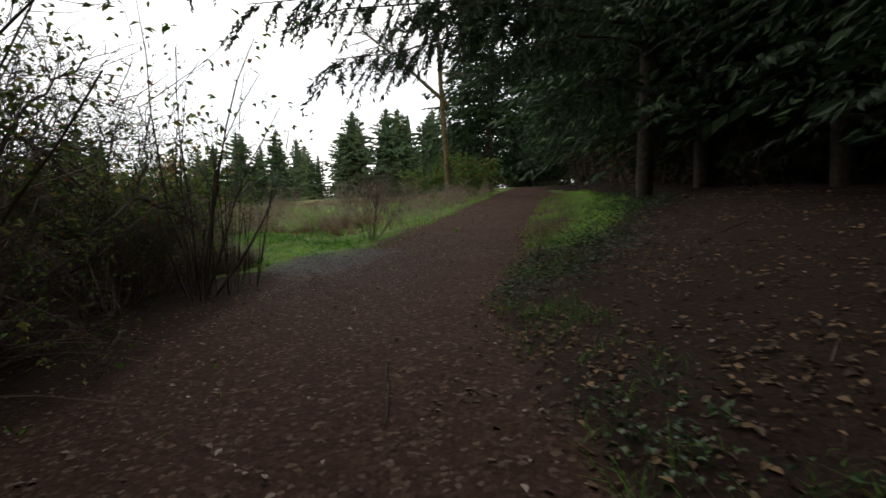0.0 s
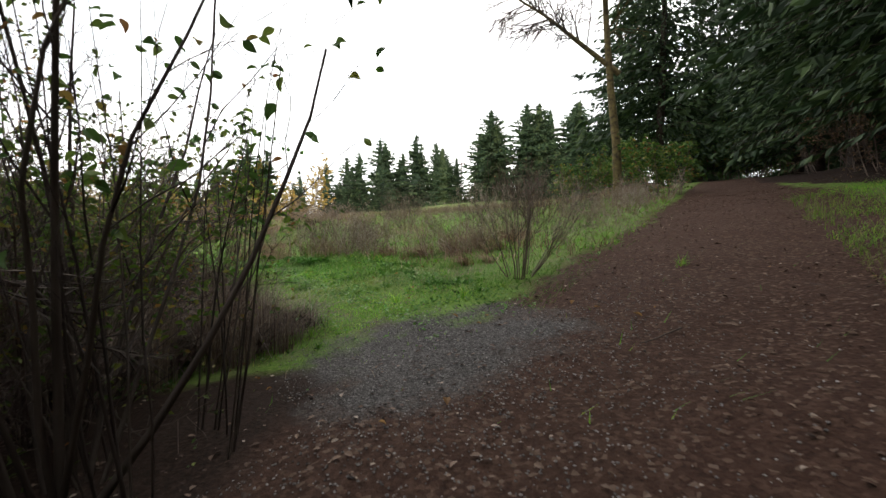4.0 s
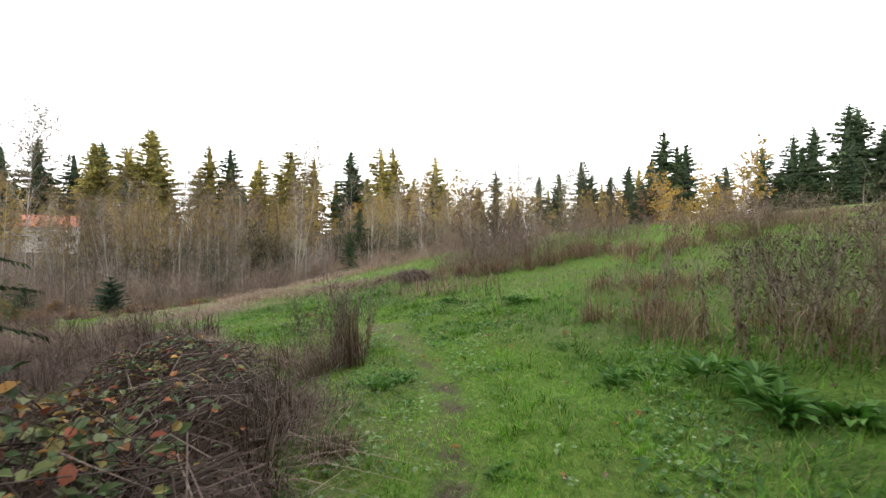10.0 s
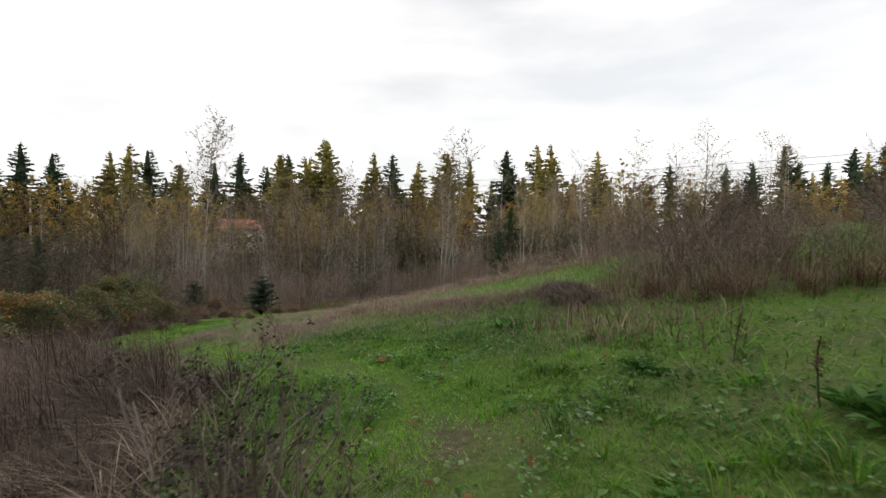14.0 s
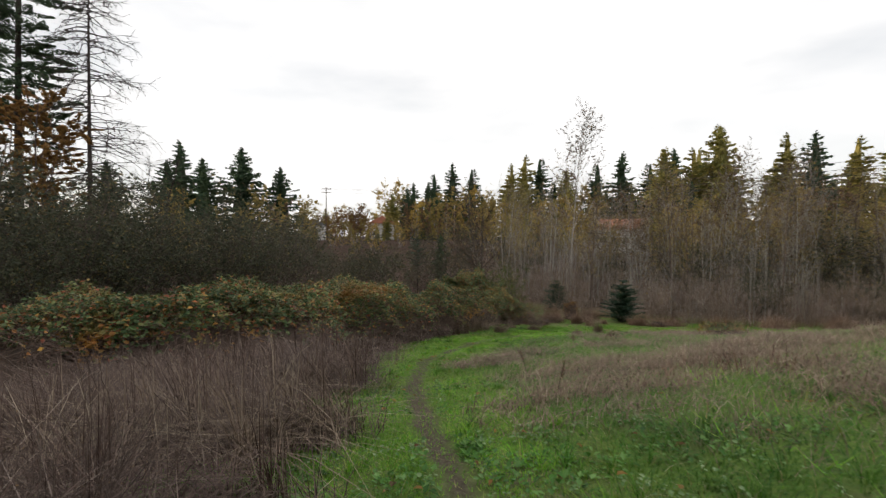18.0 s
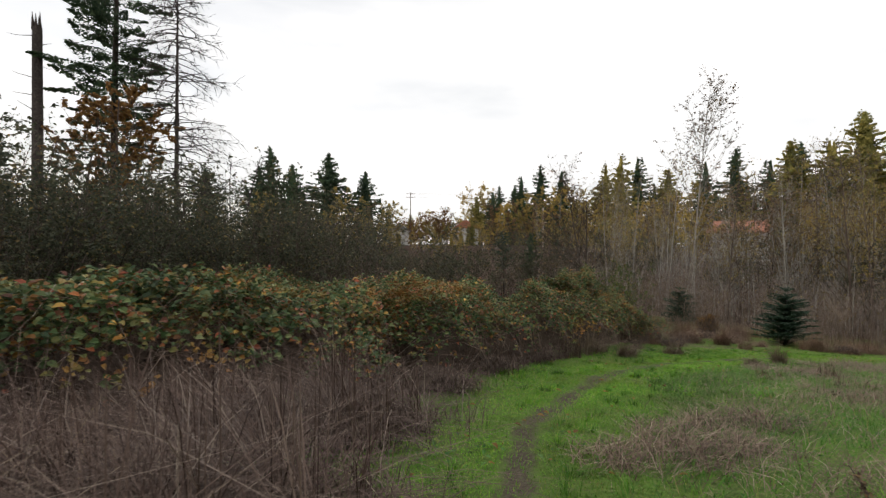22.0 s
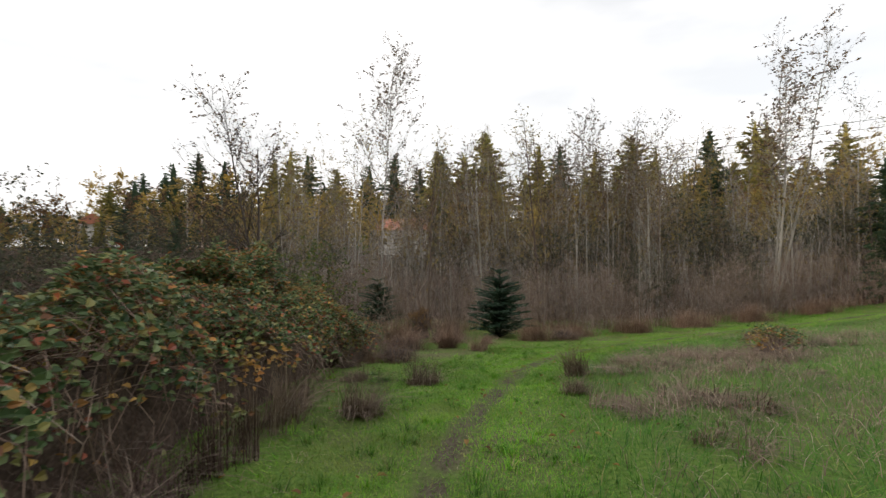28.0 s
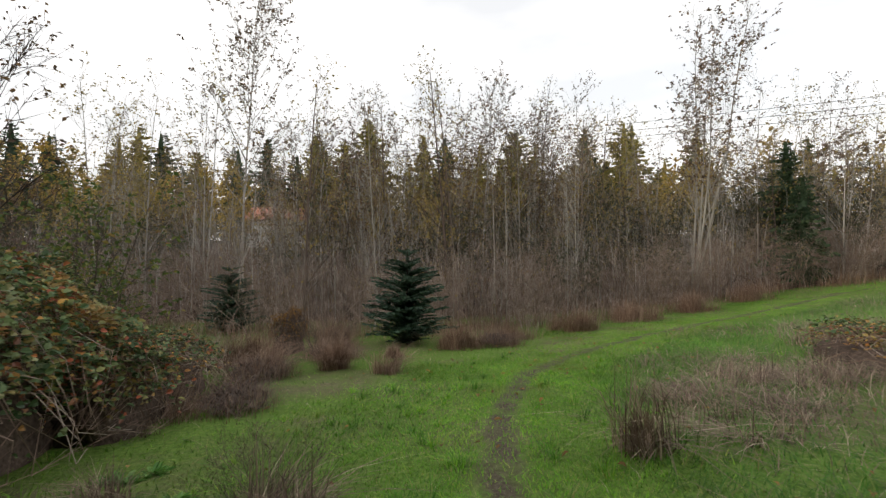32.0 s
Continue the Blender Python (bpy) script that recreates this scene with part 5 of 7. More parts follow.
br = np.random.default_rng(21)
MOUND = "dense bramble mound with green, red and yellow autumn leaves"
bramble(MOUND, br, [(-27.3, 4.9), (-30.0, 4.0), (-33.0, 3.7), (-35.5, 3.55), (-38.0, 3.25), (-40.6, 3.1), (-42.6, 3.2)], 1.6, 1.75, 18500, 0.08, 900, bare=0.0)
bramble(MOUND, br, [(-20.5, 4.2), (-23.5, 4.4), (-27.5, 3.6)], 1.7, 1.65, 7000, 0.1, 380)
bramble(MOUND, br, [(-16.0, 5.0), (-19.0, 3.6), (-22.5, 2.2)], 1.9, 1.7, 5000, 0.09, 300, fine=False)
bramble(MOUND, br, [(-25.0, 0.8), (-30.0, 0.3), (-35.0, 0.6)], 2.2, 1.9, 6500, 0.09, 300, fine=False)
bramble(MOUND, br, [(-37.2, 2.2), (-40.0, 1.2), (-43.0, 0.2)], 1.6, 1.5, 4500, 0.09, 250, fine=False)
bramble("tall leafy bramble in the meadow's corner", br, [(-36.8, 2.9), (-38.6, 2.8), (-40.8, 2.3)], 1.1, 2.5, 5200, 0.085, 420, bare=-0.1)
bramble("low straggling bramble with orange and green leaves", br, [(-40.4, 4.3), (-42.2, 4.2), (-44.2, 3.9)], 0.85, 0.95, 1500, 0.075, 320, bare=0.25)
bramble("small bramble with orange leaves in the meadow", br, [(-39.6, 13.7), (-40.8, 14.2), (-42.0, 15.0)], 0.6, 0.5, 420, 0.07, 90, bare=0.5)
bramble("trailing bramble with red and green leaves among dead grass", br, [(-25.0, 6.3), (-25.8, 5.9), (-26.6, 5.6)], 0.7, 0.85, 260, 0.085, 60, bare=0.3)
bramble("low bare bramble with a few green and red leaves", br, [(-6.4, 10.9), (-7.6, 11.9), (-9.0, 12.6)], 0.95, 0.95, 620, 0.075, 520, bare=0.7, cane=BRUSHWOOD)
bramble("low bare bramble with a few green and red leaves", br, [(-9.4, 12.3), (-11.0, 12.9), (-12.6, 12.3)], 0.95, 0.75, 420, 0.07, 480, bare=0.8, cane=BRUSHWOOD)
bramble("half-bare bramble with dark green and orange leaves", br, [(-8.2, 8.6), (-9.6, 9.6), (-11.0, 10.2)], 1.1, 1.1, 1500, 0.08, 300, bare=0.7, cane=BRUSHWOOD)

bramble("low bush with withered orange leaves among dead grass", br, [(-47.4, 5.0), (-47.9, 5.2), (-48.4, 5.4)], 0.45, 1.0, 420, 0.06, 120, fine=False, bare=0.2, name="orange_leaved_bush", leafy=RUSTLEAF, cane=TWIG)

UNDER = "dark tangle of bramble and dead canes under the hedge"
bramble(UNDER, br, [(-4.7, -4.0), (-4.9, 0.0), (-5.0, 3.0), (-5.4, 6.6)], 1.3, 2.0, 5500, 0.065, 900, fine=False, bare=0.45, leafy=HEDGELEAF, cane=BRUSHWOOD)
bramble(UNDER, br, [(-5.8, 6.0), (-6.6, 8.0), (-8.0, 9.0)], 1.4, 2.0, 4500, 0.065, 320, fine=False, bare=0.35, leafy=HEDGELEAF, cane=BRUSHWOOD)

# ---------------------------------------------------------------- bushes by the track
sh = np.random.default_rng(31)
hazel = woody("hazel_bush", sh, "many-stemmed dark hazel bush with few yellow-green leaves", "shrub", "", 11, 4.3, 0.027, 6, 1.5, 4, 0.5, HAZELBARK, BROADLEAF, 210, 0.1, 0.1, spread=0.55, angle=0.6, clear=0.3, sway=0.1, fine_leaf=2, base=0.2, near=True)
put(hazel, -3.85, 7.65, 1.0, 160)
suckers = woody("hazel_bush", sh, "cluster of thin upright hazel shoots", "shrub", "", 20, 3.0, 0.011, 3, 0.7, 2, 0.3, HAZELBARK, BROADLEAF, 60, 0.08, 0.1, spread=0.22, angle=0.45, clear=0.4, sway=0.05, fine_leaf=2, base=0.42, near=True, merge=True)
put(suckers, -3.55, 8.05, 1.0, 20)
hedges = [woody("hedge_shrub", sh, "tall tangled half-bare hedge shrub with small green leaves", "shrub", "shrubs along the track", 14, 4.2, 0.026, 10, 1.9, 7, 0.7, TWIG, HEDGELEAF, 2500, 0.07, 0.03, spread=0.65, angle=0.9, clear=0.06, sub=1, base=1.1, sway=0.13) for _ in range(2)]
put(hedges[0], -5.9, 5.2, 1.0, 30)
put(hedges[1], -5.6, 2.2, 1.05, 100)
plant_out(hedges, [(-5.6, 8.6, 0.6), (-6.4, 9.4, 0.62), (-7.6, 9.4, 0.6), (-6.8, 7.4), (-5.2, -0.6), (-7.6, 3.8), (-6.6, 0.6), (-4.8, -3.4), (-9.5, 6.2), (-8.4, 1.6), (-6.6, -4.2), (-9.0, 8.2, 0.7), (-5.0, 3.8, 0.7), (-5.3, 6.8, 0.7), (-4.8, 1.0, 0.8), (-6.0, 3.6), (-7.4, 6.0)], sh)
# dark crooked limbs that lean out of the hedge
for knots in (((-4.9, 4.6, 0.2), (-4.48, 5.31, 0.92), (-4.27, 6.75, 1.97), (-4.28, 7.07, 2.53), (-4.5, 7.5, 3.3)), ((-4.27, 6.7, 1.95), (-4.0, 7.2, 1.85), (-3.94, 7.62, 1.7), (-3.8, 8.0, 1.3)),
              ((-4.9, 3.6, 3.1), (-4.4, 5.12, 2.5), (-4.49, 5.98, 2.14), (-4.61, 6.73, 1.73), (-4.42, 7.28, 1.5)), ((-5.2, 3.4, 2.3), (-4.42, 5.13, 2.25), (-4.5, 6.2, 2.6), (-4.9, 7.4, 2.9)), ((-4.6, 3.2, 0.2), (-4.3, 4.3, 1.5), (-4.5, 5.2, 2.8), (-4.4, 6.0, 3.6))):
    limb = thing("leaning_branch", "dark crooked dead branch leaning in the hedge", "branch", "dead branches in the hedge")
    o = np.array(at(knots[0][0], knots[0][1]))
    limb.matrix_basis = Matrix.Translation(o)
    q = np.array(knots) - o
    q = np.array([[np.interp(k, range(len(q)), q[:, i]) for i in range(3)] for k in np.linspace(0, len(q) - 1, 14)]) + sh.normal(0, 0.025, (14, 3))
    part("limb", tri_mesh("limb", *tubes(q[None], np.linspace(0.032, 0.01, 14)[None], 6), HAZELBARK, True), limb)
    tw, fine_tw = [], []
    for _ in range(26):
        c, d = along_path(q, sh.uniform(0.15, 1))
        tw.append(wander(sh, c, side_way(sh, d, sh.uniform(0.5, 1.2)), sh.uniform(0.3, 1.1), 4, -0.05, 0.2))
        for _k in range(5):
            c2, d2 = along_path(tw[-1], sh.uniform(0.2, 1))
            fine_tw.append(wander(sh, c2, side_way(sh, d2, 0.8), sh.uniform(0.1, 0.4), 3, 0, 0.2))
    part("twig_tangle", tri_mesh("twig_tangle", *joined(tubes(np.array(tw), np.tile(np.linspace(0.008, 0.004, 4), (len(tw), 1))), tubes(np.array(fine_tw), np.tile(np.linspace(0.004, 0.002, 3), (len(fine_tw), 1)))), HAZELBARK), limb)["kind"] = "stuff"
rose = woody("wild_rose_bush", sh, "arching leafy rose bush with green and yellow leaves", "shrub", "rose bushes at the trail", 12, 2.7, 0.012, 7, 1.1, 4, 0.4, TWIG, ROSELEAF, 900, 0.085, 0.3, spread=0.5, angle=0.8, droop=0.03, clear=0.3, fine_leaf=2, base=0.3, near=True)
put(rose, -6.7, 9.5, 0.9)
for x, y, s, a in ((-7.1, 10.9, 0.8, 80), (-5.9, 9.0, 0.75, 170), (-7.7, 10.1, 0.9, 250), (-7.9, 11.5, 0.55, 20)):
    copy_thing(rose, pose(x, y, float(land(x, y)) - 0.03, 0, 0, a) @ Matrix.Scale(s, 4))
leafy = woody("wild_rose_bush", sh, "tall leafy rose bush with yellow-green leaves over dead brush", "shrub", "rose bushes at the trail", 9, 2.7, 0.011, 8, 0.7, 5, 0.32, TWIG, ROSELEAF, 720, 0.1, 0.52, spread=0.28, angle=0.75, droop=0.02, clear=0.3, fine_leaf=2, base=0.22, near=True)
put(leafy, -5.45, 10.35)
plant_out([rose], [(-4.9, 8.4, 0.85), (-5.3, 7.6, 0.9), (-6.2, 8.4, 1.0)], sh)
copy_thing(leafy, pose(-6.3, 10.75, float(land(-6.3, 10.75)) - 0.03, 0, 0, 140) @ Matrix.Scale(0.8, 4))
bare = woody("bare_shrub", sh, "bare twiggy shrub with many thin brown stems", "shrub", "", 16, 1.75, 0.011, 6, 0.85, 5, 0.36, TWIG, BROWNLEAF, 240, 0.028, 0.1, spread=0.75, angle=0.6, clear=0.2, sub=1, base=0.18, near=True)
put(bare, -2.0, 13.1)
small_bares = [bare, woody("bare_shrub", sh, "bare twiggy shrub with many thin brown stems", "shrub", "", 12, 1.3, 0.008, 7, 0.6, 5, 0.25, UNDERTWIG, BROWNLEAF, 160, 0.03, 0.1, spread=0.55, angle=0.5, clear=0.2, base=0.18)]
put(small_bares[1], -7.4, 17.8)
plant_out(small_bares, [(-9.2, 19.6, 0.5), (-18.9, 22.6), (-17.4, 21.0, 0.9), (-3.0, 19.5), (-1.6, 22.0, 1.1), (-4.4, 22.6), (-23.5, 23.0), (-18.0, 26.0), (-7.4, 22.5), (-3.4, 24.6), (-8.6, 18.6, 0.6), (-6.6, 18.4, 0.7), (-17.8, 22.0), (-19.4, 21.6, 1.1), (-18.4, 25.2), (-21.8, 24.0), (-24.4, 22.4), (-2.4, 20.6), (-4.6, 20.0)], sh)
plant_out(small_bares, [(-5.3, 8.6, 1.1), (-4.9, 7.3, 1.0), (-11.6, 14.3, 0.5), (-9.6, 13.6, 0.5), (-7.2, 12.4, 0.55), (-5.4, 10.9, 0.6), (-8.4, 12.0, 0.7), (-14.2, 14.6, 0.45), (-17.6, 12.2, 0.55), (-38.2, 6.7, 0.35), (-36.0, 6.2, 0.4), (-46.6, 6.2, 0.8), (-45.4, 4.2, 0.7), (-49.0, 12.0, 0.8), (-42.0, 4.4, 0.6)], sh)
BROWNS = "low wide dead brown shrub tangled with dry stems on the slope"
brushes = [woody("dead_brush_shrub", sh, BROWNS, "dead shrub", "dead brush on the slope", 9, ht, 0.008, 8, 0.55, 5, 0.26, UNDERTWIG, BROWNLEAF, 260, 0.03, 0.05, spread=1.0, angle=0.9, clear=0.08, sway=0.14, sub=1, base=0.35, sides=3, merge=mg) for ht, mg in ((1.15, False), (0.95, True), (1.3, True))]
put(brushes[0], -8.2, 18.1, 0.8)
put(brushes[1], -9.2, 18.9, 0.6, 40)
put(brushes[2], -11.2, 20.2, 0.5, 80)
for cx, cy, rx, ry, k in ((-7.2, 17.7, 0.7, 0.35, 5), (-18.4, 21.6, 1.0, 0.9, 11), (-18.2, 25.4, 1.2, 0.9, 8), (-22.4, 23.6, 1.4, 0.9, 8), (-25.4, 21.2, 1.5, 0.9, 6), (-3.0, 20.4, 0.9, 1.2, 3),
                          (-8.6, 24.4, 1.6, 0.9, 8), (-14.0, 27.5, 2.0, 0.9, 8), (-2.0, 24.0, 1.6, 1.0, 5), (0.2, 22.4, 0.4, 1.6, 3), (-5.0, 17.0, 0.7, 0.4, 3), (-3.6, 16.2, 0.5, 0.4, 2)):
    plant_out(brushes, [(cx + rx * sh.normal(), cy + ry * sh.normal(), sh.uniform(0.55, 1.05)) for _ in range(k)], sh)
plant_out(brushes, [(-1.2, 15.3, 0.50), (-0.7, 17.6, 0.70), (-1.5, 16.6, 0.60), (-0.6, 20.6, 0.90), (-0.1, 20.1, 0.90), (-1.2, 19.4, 0.70), (-0.5, 16.8, 0.70), (-1.7, 19.7, 0.70)], sh)
evergreen = woody("leafy_bush", sh, "rounded leafy green bush beside the track", "shrub", "", 12, 1.9, 0.02, 9, 0.8, 5, 0.3, TWIG, BROADLEAF, 2600, 0.13, 0.05, spread=0.6, angle=0.8, clear=0.1, base=0.5)
put(evergreen, 1.7, 25.8, 1.15)
copy_thing(evergreen, pose(0.6, 28.6, float(land(0.6, 28.6)), 0, 0, 70))
plant_out([evergreen], [(6.2, 47.0, 1.7), (8.4, 48.5, 1.9), (10.6, 49.0, 1.8), (12.4, 51.0, 2.0), (4.4, 44.0, 1.3), (8.3, 47.2, 2.1), (9.7, 45.9, 2.1), (10.9, 44.5, 2.1), (12.0, 43.1, 2.1), (7.4, 50.5, 2.1)], sh)
copy_thing(evergreen, pose(-1.4, 27.0, float(land(-1.4, 27.0)), 0, 0, 150) @ Matrix.Scale(0.8, 4))

# a long arching cane with leaves in threes
spray = thing("arching_bramble_cane", "long arching bramble cane with leaves in threes", "bramble")
spray.matrix_basis = Matrix.Translation(at(-5.6, 9.7))
o = np.array(at(-5.6, 9.7))
knots = np.array([(-5.6, 9.7, o[2]), (-6.4, 10.4, 2.3), (-6.68, 11.0, 3.2), (-6.25, 11.45, 3.34), (-5.9, 11.95, 3.5), (-5.5, 12.7, 3.45)]) - o
cane = np.array([[np.interp(s, range(6), knots[:, i]) for i in range(3)] for s in np.linspace(0, 5, 16)])
part("cane", tri_mesh("cane", *tubes(cane[None], np.linspace(0.007, 0.002, 16)[None], 5), TWIG, True), spray)
cl, cw = [], []
for s in np.linspace(0.34, 1.0, 19):
    c, d = along_path(cane, s * 0.999)
    stalk = unit(np.array([sh.normal(0, 0.5), sh.normal(0, 0.5), sh.choice((-0.8, 0.6))])) * 0.06
    for k in (-1.5, 0, 1.5):
        w = unit(stalk) + k * unit(np.cross(unit(stalk), d)) + 0.2 * d
        cl.append(c + stalk), cw.append(w)
size = sh.uniform(0.09, 0.125, len(cl)) * np.repeat(np.linspace(1.15, 0.6, 19), 3)
part("foliage", tri_mesh("foliage", *leaves(np.array(cl), np.array(cw), size, size * 0.7, flip=np.repeat(unit(sh.normal(0, 1, (19, 3)) * np.array([1, 1, 0.5])), 3, 0), fine=2), DOCK), spray, "green leaflets in threes")

climb = woody("leafy_scrub", sh, "tall scrub overgrown with green and yellow leaves", "shrub", "leafy scrub", 9, 3.7, 0.02, 9, 1.2, 5, 0.5, HAZELBARK, HEDGELEAF, 2300, 0.085, 0.1, spread=0.35, angle=0.8, clear=0.1, base=0.5)
put(climb, -42.5, 2.5)
plant_out([climb], [(-40.4, 1.7, 0.85), (-44.4, 1.4, 0.8), (-39.4, 2.9, 0.72), (-46.2, 1.0, 0.7)], sh)

# mossy forked tree
mr = np.random.default_rng(8)
moss = woody("mossy_forked_tree", mr, "nearly leafless forked tree with a mossy yellow-brown trunk", "tree", "", 1, 12.5, 0.2, 13, 4.2, 9, 1.5, MOSSBARK, BROWNLEAF, 420, 0.07, 0.3, angle=0.7, droop=0.01, clear=0.46, sway=0.08, sub=2, sides=8)
fork = wander(mr, (0, 0, 4.9), (-0.75, -0.1, 0.8), 5.6, 7, -0.04, 0.06)
part("limb", tri_mesh("limb", *tubes(fork[None], (0.12 * np.linspace(1, 0.25, 7))[None], 7), MOSSBARK, True), moss)
side, fine_side = [], []
for _ in range(34):
    q, d = along_path(fork, mr.uniform(0.25, 1))
    side.append(wander(mr, q, side_way(mr, d, 0.9), mr.uniform(0.8, 2.4), 5, 0.04, 0.12))
    for _k in range(15):
        q2, d2 = along_path(side[-1], mr.uniform(0.3, 1))
        fine_side.append(wander(mr, q2, side_way(mr, d2, 0.7), mr.uniform(0.5, 1.4), 3, 0.3, 0.12))
part("limb_crown", tri_mesh("limb_crown", *joined(tubes(np.array(side), np.tile(np.linspace(0.03, 0.01, 5), (34, 1))), ribbons(np.array(fine_side), np.full(len(fine_side), 0.014), mr)), HAZELBARK), moss)
put(moss, 0.1, 25.9, 1.0, 0)

# ---------------------------------------------------------------- the dark wood
def hanging_boughs(tree, rng):
    """Long low boughs over the track, with drooping side twigs full of needles."""
    back = tree.matrix_basis.inverted()
    foot = np.array(tree.matrix_basis.translation)
    for tip, z in (((-1.8, 8.5, 4.5), 7.0), ((-3.7, 9.2, 5.7), 7.8), ((-2.9, 8.7, 5.3), 7.4), ((-0.8, 8.6, 5.3), 7.0), ((1.0, 10.8, 5.2), 6.4),
                   ((-0.5, 9.0, 5.8), 7.6), ((-4.8, 8.4, 6.2), 8.6), ((1.2, 9.4, 5.0), 6.4), ((2.0, 9.8, 4.2), 5.4)):
        a, b = foot + (0, 0, z - foot[2]), np.array(tip)
        s = np.linspace(0, 1, 9)[:, None]
        limb = a * (1 - s) + b * s + np.array([0, 0, 1.0]) * (1.1 * s * (1 - s)) + rng.normal(0, 0.06, (9, 3)) * s
        twigs, P, W = [], [], []
        for k in range(64):
            q, d = along_path(limb, rng.uniform(0.22, 1))
            twigs.append(wander(rng, q, d * 0.7 + unit(np.cross(d, (0, 0, 1.0))) * rng.choice((-1, 1)) * rng.uniform(0.2, 1) + np.array([0, 0, -0.35]), rng.uniform(0.35, 1.15), 4, 0.28, 0.14))
            for u in rng.uniform(0.05, 1, 64):
                c, e = along_path(twigs[-1], u)
                P.append(c), W.append(e * 0.8 + rng.normal(0, 0.5, 3) + np.array([0, 0, -0.35]))
        P, W = np.array(P), np.array(W)
        size = rng.uniform(0.06, 0.15, len(P))
        v1, f1 = leaves(P, W, size, size * 0.3, flip=rng.normal(0, 1, (len(P), 3)), fine=False)
        v2, f2 = joined(tubes(limb[None], np.linspace(0.05, 0.008, 9)[None], 5), tubes(np.array(twigs), np.tile(np.linspace(0.008, 0.003, 4), (64, 1))))
        M = np.array(back)
        v1, v2 = v1 @ M[:3, :3].T + M[:3, 3], v2 @ M[:3, :3].T + M[:3, 3]
        part("hanging_bough", two_tone("hanging_bough", (v1, f1), CEDAR, (v2, f2), DARKBARK), tree)


wd = np.random.default_rng(41)
CED = "tall dark conifer with long drooping boughs"
cedars = [conifer("wood_conifer", wd, CED, "conifers of the dark wood", 19, 6.6, CEDAR, 24, 9, 26, clear=0.13, sag=0.42, size=0.3, drop=0.45, trunk=0.24, heart=0.7),
          conifer("wood_conifer", wd, CED, "conifers of the dark wood", 22, 6.0, CEDAR, 27, 9, 24, clear=0.07, sag=0.35, size=0.32, drop=0.35, trunk=0.27, heart=0.7)]
fine = [conifer("wood_conifer", wd, CED, "conifers of the dark wood", 18, 6.2, CEDAR, 20, 9, 120, clear=0.23, sag=0.28, size=0.085, drop=0.9, trunk=0.22, slim=0.75, near=True, skirt=False),
        conifer("wood_conifer", wd, CED, "conifers of the dark wood", 21, 6.0, CEDAR, 24, 9, 100, clear=0.1, sag=0.35, size=0.12, drop=0.8, trunk=0.25, slim=0.7, near=True, heart=0.65)]
put(fine[0], 5.15, 12.95, 1.0, 20)
put(fine[1], 6.9, 13.4, 1.0, 75)
put(cedars[0], 12.6, 14.0, 1.0, 20)
put(cedars[1], 17.0, 9.0, 1.0, 75)
plant_out(fine[1:], [(6.9, 17.5), (7.4, 21.6), (7.8, 26.0), (8.3, 10.4), (8.6, 7.2), (7.6, 4.4), (7.2, 0.4), (8.9, 2.0)], wd, 0.95, 1.05)
# trunks out of view beside and behind the start, added to shade the track
plant_out(fine[:1], [(6.3, 5.6), (5.6, 1.6), (-5.6, -2.6, 0.9), (4.6, -3.5)], wd, 0.98, 1.02)
hanging_boughs(fine[0], wd)
copy_thing(fine[1], pose(-15.0, 8.5, float(land(-15.0, 8.5)) - 0.05, 0, 0, 40) @ Matrix.Scale(0.52, 4))
# unseen conifers left of and behind the start, added to close off the sky
plant_out(cedars, [(-8.0, 0.5), (-9.8, 3.2, 0.9), (-7.2, -2.0), (-11.0, -0.5), (-4.5, -7.0), (2.8, -7.0)], wd)
edge = woody("wood_edge_shrub", wd, "brown half-bare shrub under the conifers", "shrub", "shrubs at the wood's edge", 9, 3.0, 0.018, 8, 1.2, 5, 0.45, TWIG, BROWNLEAF, 1500, 0.08, 0.03, spread=0.6, angle=0.8, clear=0.06, base=0.7)
put(edge, 6.3, 15.6)
plant_out([edge], [(6.6, 18.8, 0.9), (6.9, 21.0), (7.3, 23.8, 0.9), (7.8, 27.4), (8.3, 12.4, 0.8), (8.0, 15.5), (8.6, 29.5), (9.6, 11.6, 0.7), (7.4, 17.4), (9.4, 9.2, 0.6)], wd)
# those behind and far right of the start are unseen, added to block skylight
plant_out(cedars, [(8.4, 30.5), (-8.5, -4.0, 0.8), (-2.6, -9.0), (9.6, 34.5), (10.5, 38.5), (3.4, 41.0), (12.0, 44.0), (2.0, 46.0), (8.0, 48.0), (11.6, 8.6), (9.0, 15.6), (12.4, 3.2), (9.5, 20.5), (10.5, 25.5), (12.0, 10.5), (12.5, 0.0), (13.0, 17.5), (10.0, -4.5), (4.4, -8.5),
                   (11.5, 33.0), (14.0, 28.0), (8.0, -11.0), (-3.6, -11.0), (0.0, -17.0), (-8.5, -8.0, 0.8), (11.0, -1.0), (8.4, 17.0), (3.9, -9.0, 0.9), (8.0, 23.5), (11.0, 6.0), (15.0, 5.0), (15.5, 13.0), (16.0, 22.0), (14.5, -6.0), (13.5, 5.6), (12.8, 8.0), (11.6, 12.6), (11.4, 15.0), (3.4, -4.2, 0.9)], wd, 0.92, 1.1)

# ---------------------------------------------------------------- far conifers
def in_gap(x, y):
    """The open view to the south-west, where the trees stand lower."""
    return 129.5 < math.degrees(math.atan2(-(x + 22), y - 11)) < 139.5


